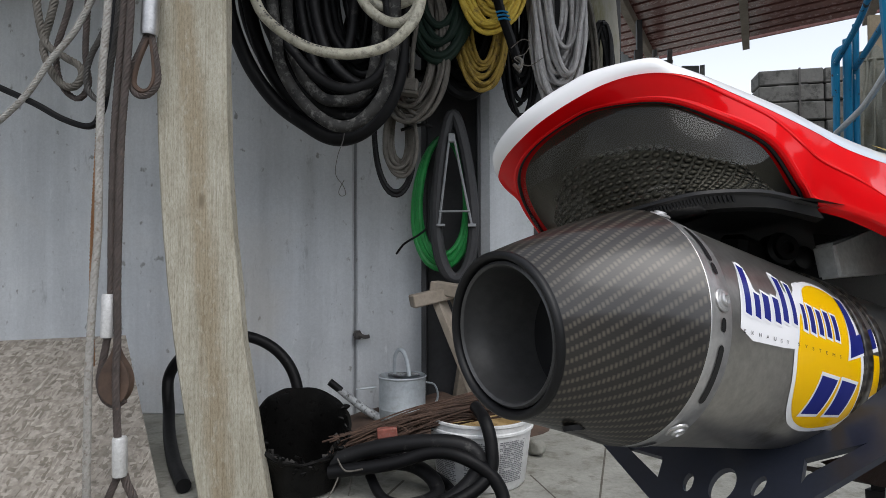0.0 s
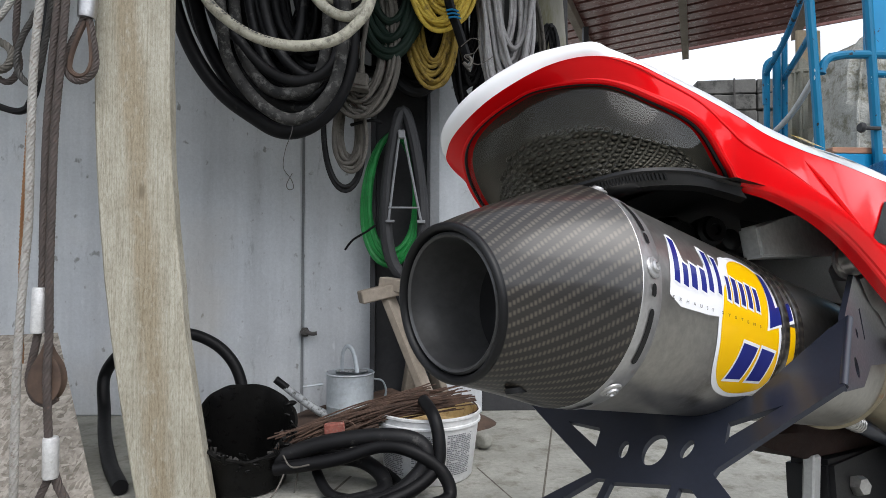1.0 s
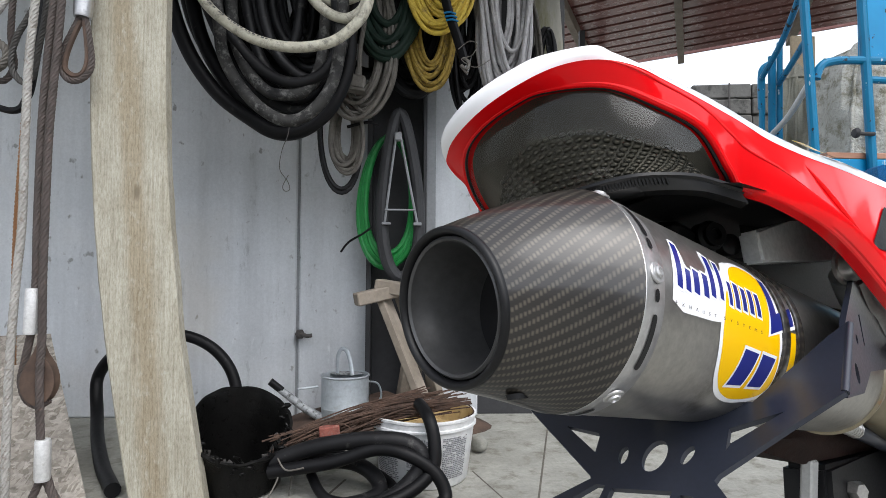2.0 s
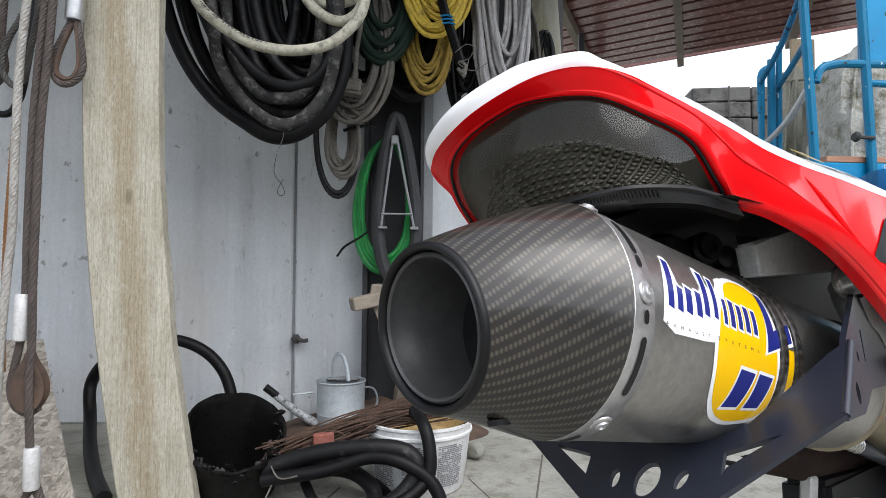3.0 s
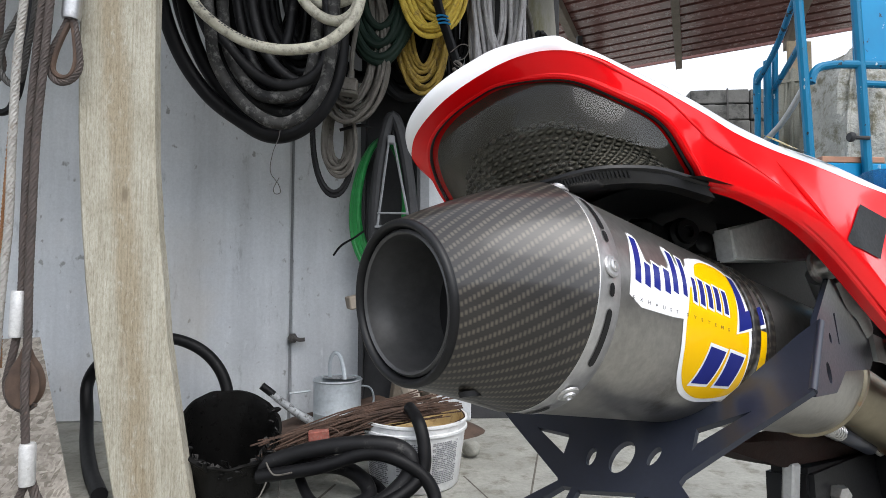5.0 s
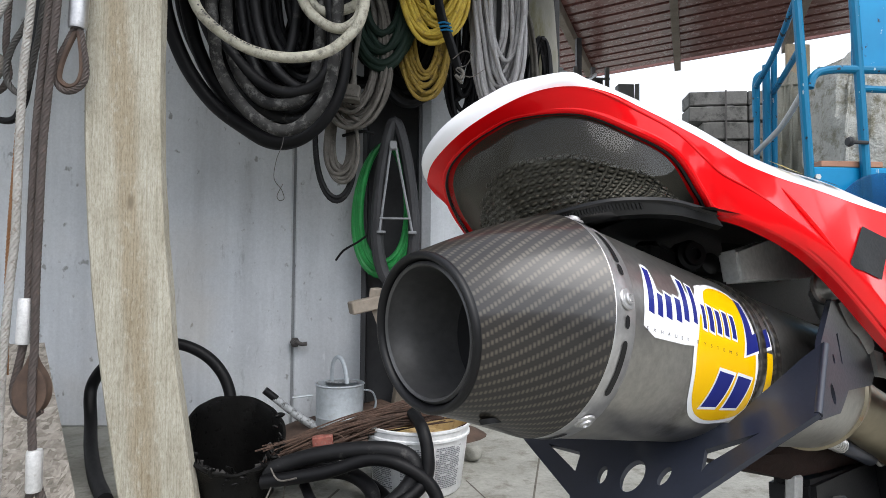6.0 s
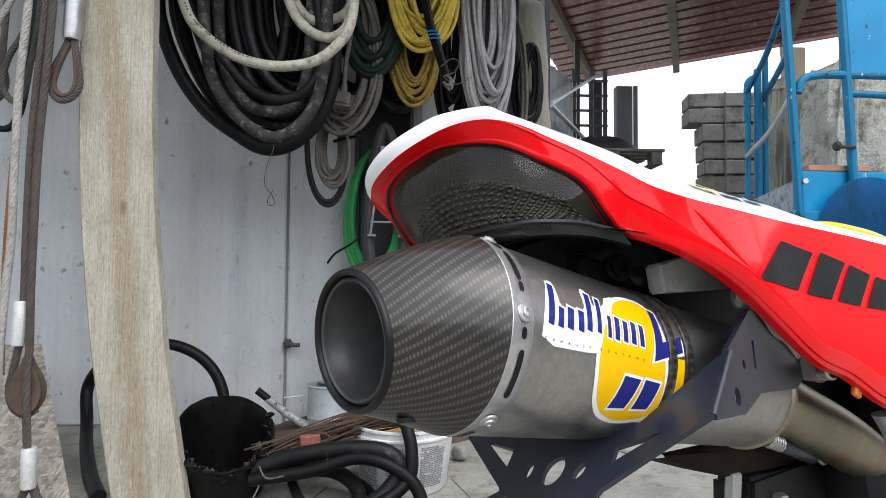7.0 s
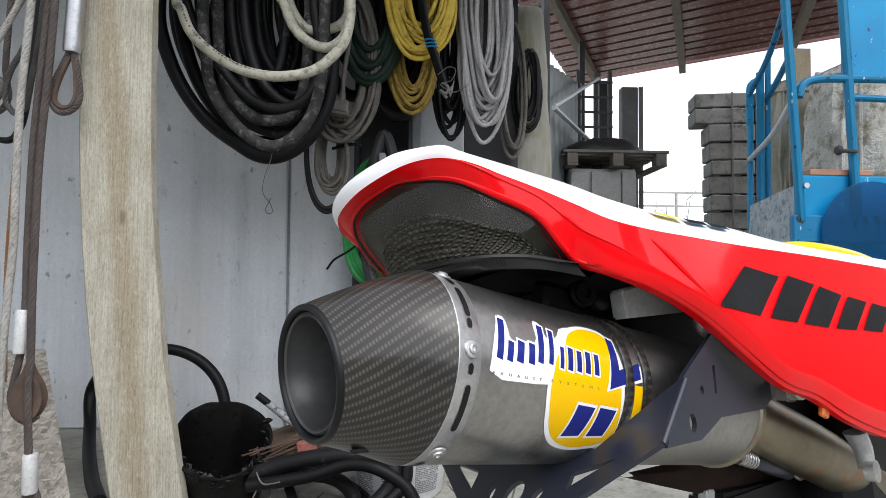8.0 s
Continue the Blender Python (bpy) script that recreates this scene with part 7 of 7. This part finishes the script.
def build_bracket():
    """Black number plate carrier: a sloping rear plate, arms that fold into side plates."""
    def on(v, w, off=0.0):
        k = 1.3
        n = Vector((1, 0, -k)).normalized() * off
        return bike(0.112 + k * (w + 0.1075) + n.x, v, w + n.z)
    TH = 0.004

    def plate(outline, holes, name, parent, label=""):
        bm = bmesh.new()
        loops = []
        for ring in [outline] + holes:
            vs = [bm.verts.new((v, w, 0)) for v, w in ring]
            loops += [bm.edges.new((vs[k - 1], vs[k])) for k in range(len(vs))]
        bmesh.ops.triangle_fill(bm, use_beauty=True, edges=loops)
        geo = bmesh.ops.extrude_face_region(bm, geom=bm.faces[:])
        moved = {v for v in geo["geom"] if isinstance(v, bmesh.types.BMVert)}
        for v in bm.verts:
            v.co = on(v.co.x, v.co.y, TH if v in moved else 0.0)
        return part(name, bm, "black_plate", parent, label, auto=25)

    def oval(cv, cw, rv, rw, n=18, slant=0.0):
        return [(cv + rv * math.cos(a) + slant * math.sin(a), cw + rw * math.sin(a)) for a in [2 * math.pi * k / n for k in range(n)]]
    right = [(0.103, -0.031), (0.1090, -0.0725), (0.082, -0.0912), (0.0480, -0.1155), (0.0465, -0.1185), (0.066, -0.1305), (0.10, -0.152), (0.115, -0.160)]
    bottom = [(0.115, -0.166), (-0.115, -0.166)]
    left = [(-0.115, -0.160), (-0.10, -0.154), (-0.066, -0.1360), (-0.0425, -0.1240), (-0.0440, -0.1225), (-0.1114, -0.0961), (-0.142, -0.084), (-0.128, -0.056)]
    top = [(-0.092, -0.040), (-0.055, -0.078), (0.055, -0.078), (0.092, -0.040)]
    holes = [oval(0.0, -0.109, 0.0088, 0.0083, 24), oval(-0.0245, -0.1100, 0.0038, 0.0048, 14, -0.0012), oval(0.0235, -0.1075, 0.0038, 0.0048, 14, 0.0012)]
    for sg in (1, -1):
        tri = [(0.045, -0.0927), (0.077, -0.0829), (0.0495, -0.1000), (0.0475, -0.1041)]
        if sg < 0:
            tri = [(0.0895, -0.0948), (0.0545, -0.0985), (0.0525, -0.1005), (0.0496, -0.1096)]
        holes.append([(sg * v, w) for v, w in tri])
    holes.append([(-0.022, -0.1275), (0.022, -0.1255), (0.021, -0.158), (-0.024, -0.158)])
    for sg in (1, -1):
        holes.append([(sg * 0.028, -0.1265), (sg * 0.036, -0.1265), (sg * 0.085, -0.156), (sg * 0.029, -0.158)])
    br = plate(right + bottom + left + top, holes, "plate_bracket", bike_root, "satin black laser-cut plate bracket")
    # side plates
    for sg in (1, -1):
        def side(u, w, off=0.0):
            return bike(u, sg * ((0.102 if sg > 0 else 0.132) - 0.15 * (u - 0.2) + off), w)
        ring = [(0.165, -0.0775), (0.216, -0.0315), (0.294, -0.002), (0.318, 0.016), (0.40, 0.006), (0.500, -0.036), (0.446, -0.054), (0.452, -0.075), (0.4126, -0.083), (0.284, -0.073), (0.257, -0.0785), (0.232, -0.083)]
        hol = [[(0.283, -0.029), (0.290, -0.028), (0.2835, -0.052), (0.279, -0.053)], [(0.2505 + 0.004 * math.cos(a), -0.046 + 0.004 * math.sin(a)) for a in span(0, 6.0, 12)], [(0.2200 + 0.007 * math.cos(a), -0.068 + 0.0075 * math.sin(a)) for a in span(0, 6.0, 14)]]
        bm = bmesh.new()
        es = []
        for rg in [ring] + hol:
            vs = [bm.verts.new((u, w, 0)) for u, w in rg]
            es += [bm.edges.new((vs[k - 1], vs[k])) for k in range(len(vs))]
        bmesh.ops.triangle_fill(bm, use_beauty=True, edges=es)
        geo = bmesh.ops.extrude_face_region(bm, geom=bm.faces[:])
        moved = {v for v in geo["geom"] if isinstance(v, bmesh.types.BMVert)}
        for v in bm.verts:
            v.co = side(v.co.x, v.co.y, -0.004 if v in moved else 0.0)
        part("side_plate", bm, "black_plate", br, auto=25)
        # rounded fold between arm and side plate
        if sg > 0:
            bm = bmesh.new()
            sweep(bm, [on(0.1078, -0.0720, 0.002), on(0.1031, -0.0320, 0.002)], 0.0027, 12)
            part("fold", bm, "black_plate", br)
        # tab and its bolt
        bm = bmesh.new()
        prism(bm, [side(0.446, -0.052), side(0.475, -0.058, 0.004), side(0.47, -0.082, 0.004), side(0.444, -0.078)], BV * sg * 0.004)
        part("tab", bm, "alu_bar", br, "bare grey bracket tab", smooth=False)
    nr = BV
    for (u, v, w, r, l, nm) in ((0.487, 0.066, -0.0725, 0.0105, 0.018, "bolt"), (0.300, 0.082, 0.010, 0.0115, 0.016, "bolt"), (0.322, 0.086, 0.0125, 0.010, 0.014, "bolt")):
        part(nm, turned([(0, 0), (r * 1.25, 0), (r * 1.25, 0.003), (r, 0.0035), (r, l - 0.002), (r * 0.8, l), (r * 0.5, l), (r * 0.45, l - 0.006), (0, l - 0.006)], aim(bike(u, v, w), nr - 0.35 * BU), 20), "bolt", br, "zinc socket bolt")


build_bracket()


def build_frame_bits():
    # subframe bar
    bm = bmesh.new()
    A = [bike(u, 0.034, w) for u, w in ((0.226, 0.0200), (0.330, 0.0225), (0.46, 0.027), (0.46, 0.070), (0.300, 0.058), (0.226, 0.046))]
    prism(bm, A, BV * 0.016)
    bmesh.ops.bevel(bm, geom=bm.edges[:], offset=0.002, segments=2, affect="EDGES")
    part("subframe_bar", bm, "bar_light", bike_root, "light grey aluminium subframe bar")
    # mount between can and subframe
    bm = bmesh.new()
    box(bm, (-0.022, -0.012, -0.020), (0.030, 0.012, 0.022), Matrix.Translation(bike(0.185, 0.0, 0.036)) @ pose(0, 0, 0, 0, 12, 37), 0.005)
    part("exhaust_mount", bm, "black_plastic", bike_root, "black exhaust hanger")
    part("mount_bush", turned([(0, 0), (0.0125, 0), (0.0125, 0.012), (0.0095, 0.014), (0.0095, 0.018), (0.005, 0.018), (0.0045, 0.014), (0, 0.014)], aim(bike(0.210, 0.012, 0.0465), BV - 0.5 * BU), 24), "black_plastic", bike_root, "black rubber bush and bolt")
    part("mount_bush", turned([(0, 0), (0.009, 0), (0.009, 0.010), (0.006, 0.012), (0, 0.012)], aim(bike(0.228, 0.020, 0.0385), BV - 0.5 * BU), 20), "black_plastic", bike_root)
    # cast lugs above the side plate
    bm = bmesh.new()
    sweep(bm, smooth_line([bike(0.335, 0.075, 0.006), bike(0.36, 0.070, -0.016), bike(0.40, 0.068, -0.026), bike(0.44, 0.062, -0.048)], 5), lambda t: 0.016 - 0.006 * t, 12)
    part("frame_lug", bm, "alu_bar", bike_root, "cast alloy lug")
    # springs and damper-like hook beside the pipe
    a, b = bike(0.478, 0.0, -0.1455), bike(0.602, 0.0, -0.190)
    d = (b - a).normalized()
    ln = []
    x = d.orthogonal().normalized()
    y = d.cross(x)
    for k in range(64):
        t = k / 63
        an = t * 2 * math.pi * 6
        ln.append(a + d * 0.036 * t + 0.0088 * (math.cos(an) * x + math.sin(an) * y))
    bm = bmesh.new()
    sweep(bm, ln, 0.0015, 6)
    part("spring", bm, "bolt", bike_root, "coiled exhaust spring")
    bm = bmesh.new()
    sweep(bm, [a + d * 0.038, a + d * 0.042, a + d * 0.126, a + d * 0.132], lambda t: 0.0090 if 0.1 < t < 0.9 else 0.007, 16)
    part("spring_sleeve", bm, "black_plate", bike_root, "dark rubber spring sleeve")
    bm = bmesh.new()
    sweep(bm, smooth_line([a + d * 0.130, a + d * 0.146, bike(0.632, 0.0, -0.203), bike(0.652, 0.0, -0.200), bike(0.672, 0.0, -0.186)], 6), 0.0024, 8)
    part("spring_hook", bm, "bolt", bike_root)
    # brown flap under the can
    bm = bmesh.new()
    rws = []
    for u, w0, w1 in ((0.30, -0.132, -0.137), (0.36, -0.134, -0.158), (0.43, -0.140, -0.181), (0.53, -0.158, -0.193), (0.63, -0.175, -0.204), (0.80, -0.22, -0.26)):
        j = 0.005 * math.sin(u * 40)
        rws.append([bike(u, -0.024 + j, w0), bike(u, -0.020 + j, (w0 * 2 + w1) / 3), bike(u, -0.024 - j, (w0 + 2 * w1) / 3), bike(u, -0.030, w1), bike(u, -0.08, w1 + 0.005)])
    grid_mesh(bm, rws)
    bmesh.ops.solidify(bm, geom=bm.faces[:], thickness=0.003)
    part("mud_flap", bm, "brown_flap", bike_root, "dark brown muddy flap")
    # stand leg, chain guard block and axle ring low down
    bm = bmesh.new()
    box(bm, (-0.010, -0.006, -0.36), (0.010, 0.006, 0.0), Matrix.Translation(bike(0.450, -0.03, -0.180)) @ pose(0, 0, 0, 0, 6, 37), 0.002)
    part("stand_leg", bm, "alu_bar", bike_root, "grey flat stand leg")
    bm = bmesh.new()
    prism(bm, [bike(u, -0.02, w) for u, w in ((0.472, -0.190), (0.60, -0.203), (0.73, -0.2125), (0.95, -0.235), (0.95, -0.40), (0.62, -0.42), (0.468, -0.40), (0.458, -0.23))], -BV * 0.05)
    bmesh.ops.bevel(bm, geom=bm.edges[:], offset=0.006, segments=2, affect="EDGES")
    part("swingarm_end", bm, "black_plastic", bike_root, "black swingarm end")
    part("axle_nut", turned([(0, 0), (0.011, 0), (0.012, 0.006), (0.009, 0.012), (0, 0.012)], aim(bike(0.520, -0.018, -0.226), BV - 0.4 * BU), 6), "bolt", bike_root, "bright axle nut")
    # foot peg bracket under the side panel
    bm = bmesh.new()
    sweep(bm, smooth_line([bike(0.560, 0.098, -0.128), bike(0.568, 0.100, -0.150), bike(0.566, 0.100, -0.170)], 5), lambda t: 0.013 - 0.005 * t, 10, flat=0.6)
    part("peg_hanger", bm, "alu_bar", bike_root, "cast alloy peg hanger")
    part("peg_bolt", turned([(0, 0), (0.012, 0), (0.012, 0.01), (0, 0.012)], aim(bike(0.566, 0.100, -0.171), BV), 16), "bolt", bike_root)
    # rear wheel and tyre further ahead keep the bike on the ground
    part("wheel", turned([(0.17, -0.05), (0.27, -0.055), (0.305, -0.03), (0.312, 0.0), (0.305, 0.03), (0.27, 0.055), (0.17, 0.05), (0.165, 0.0), (0.17, -0.05)], aim(bike(0.98, 0, -0.27), BV), 48), "rubber_dark", bike_root, "black rubber tyre")


build_frame_bits()
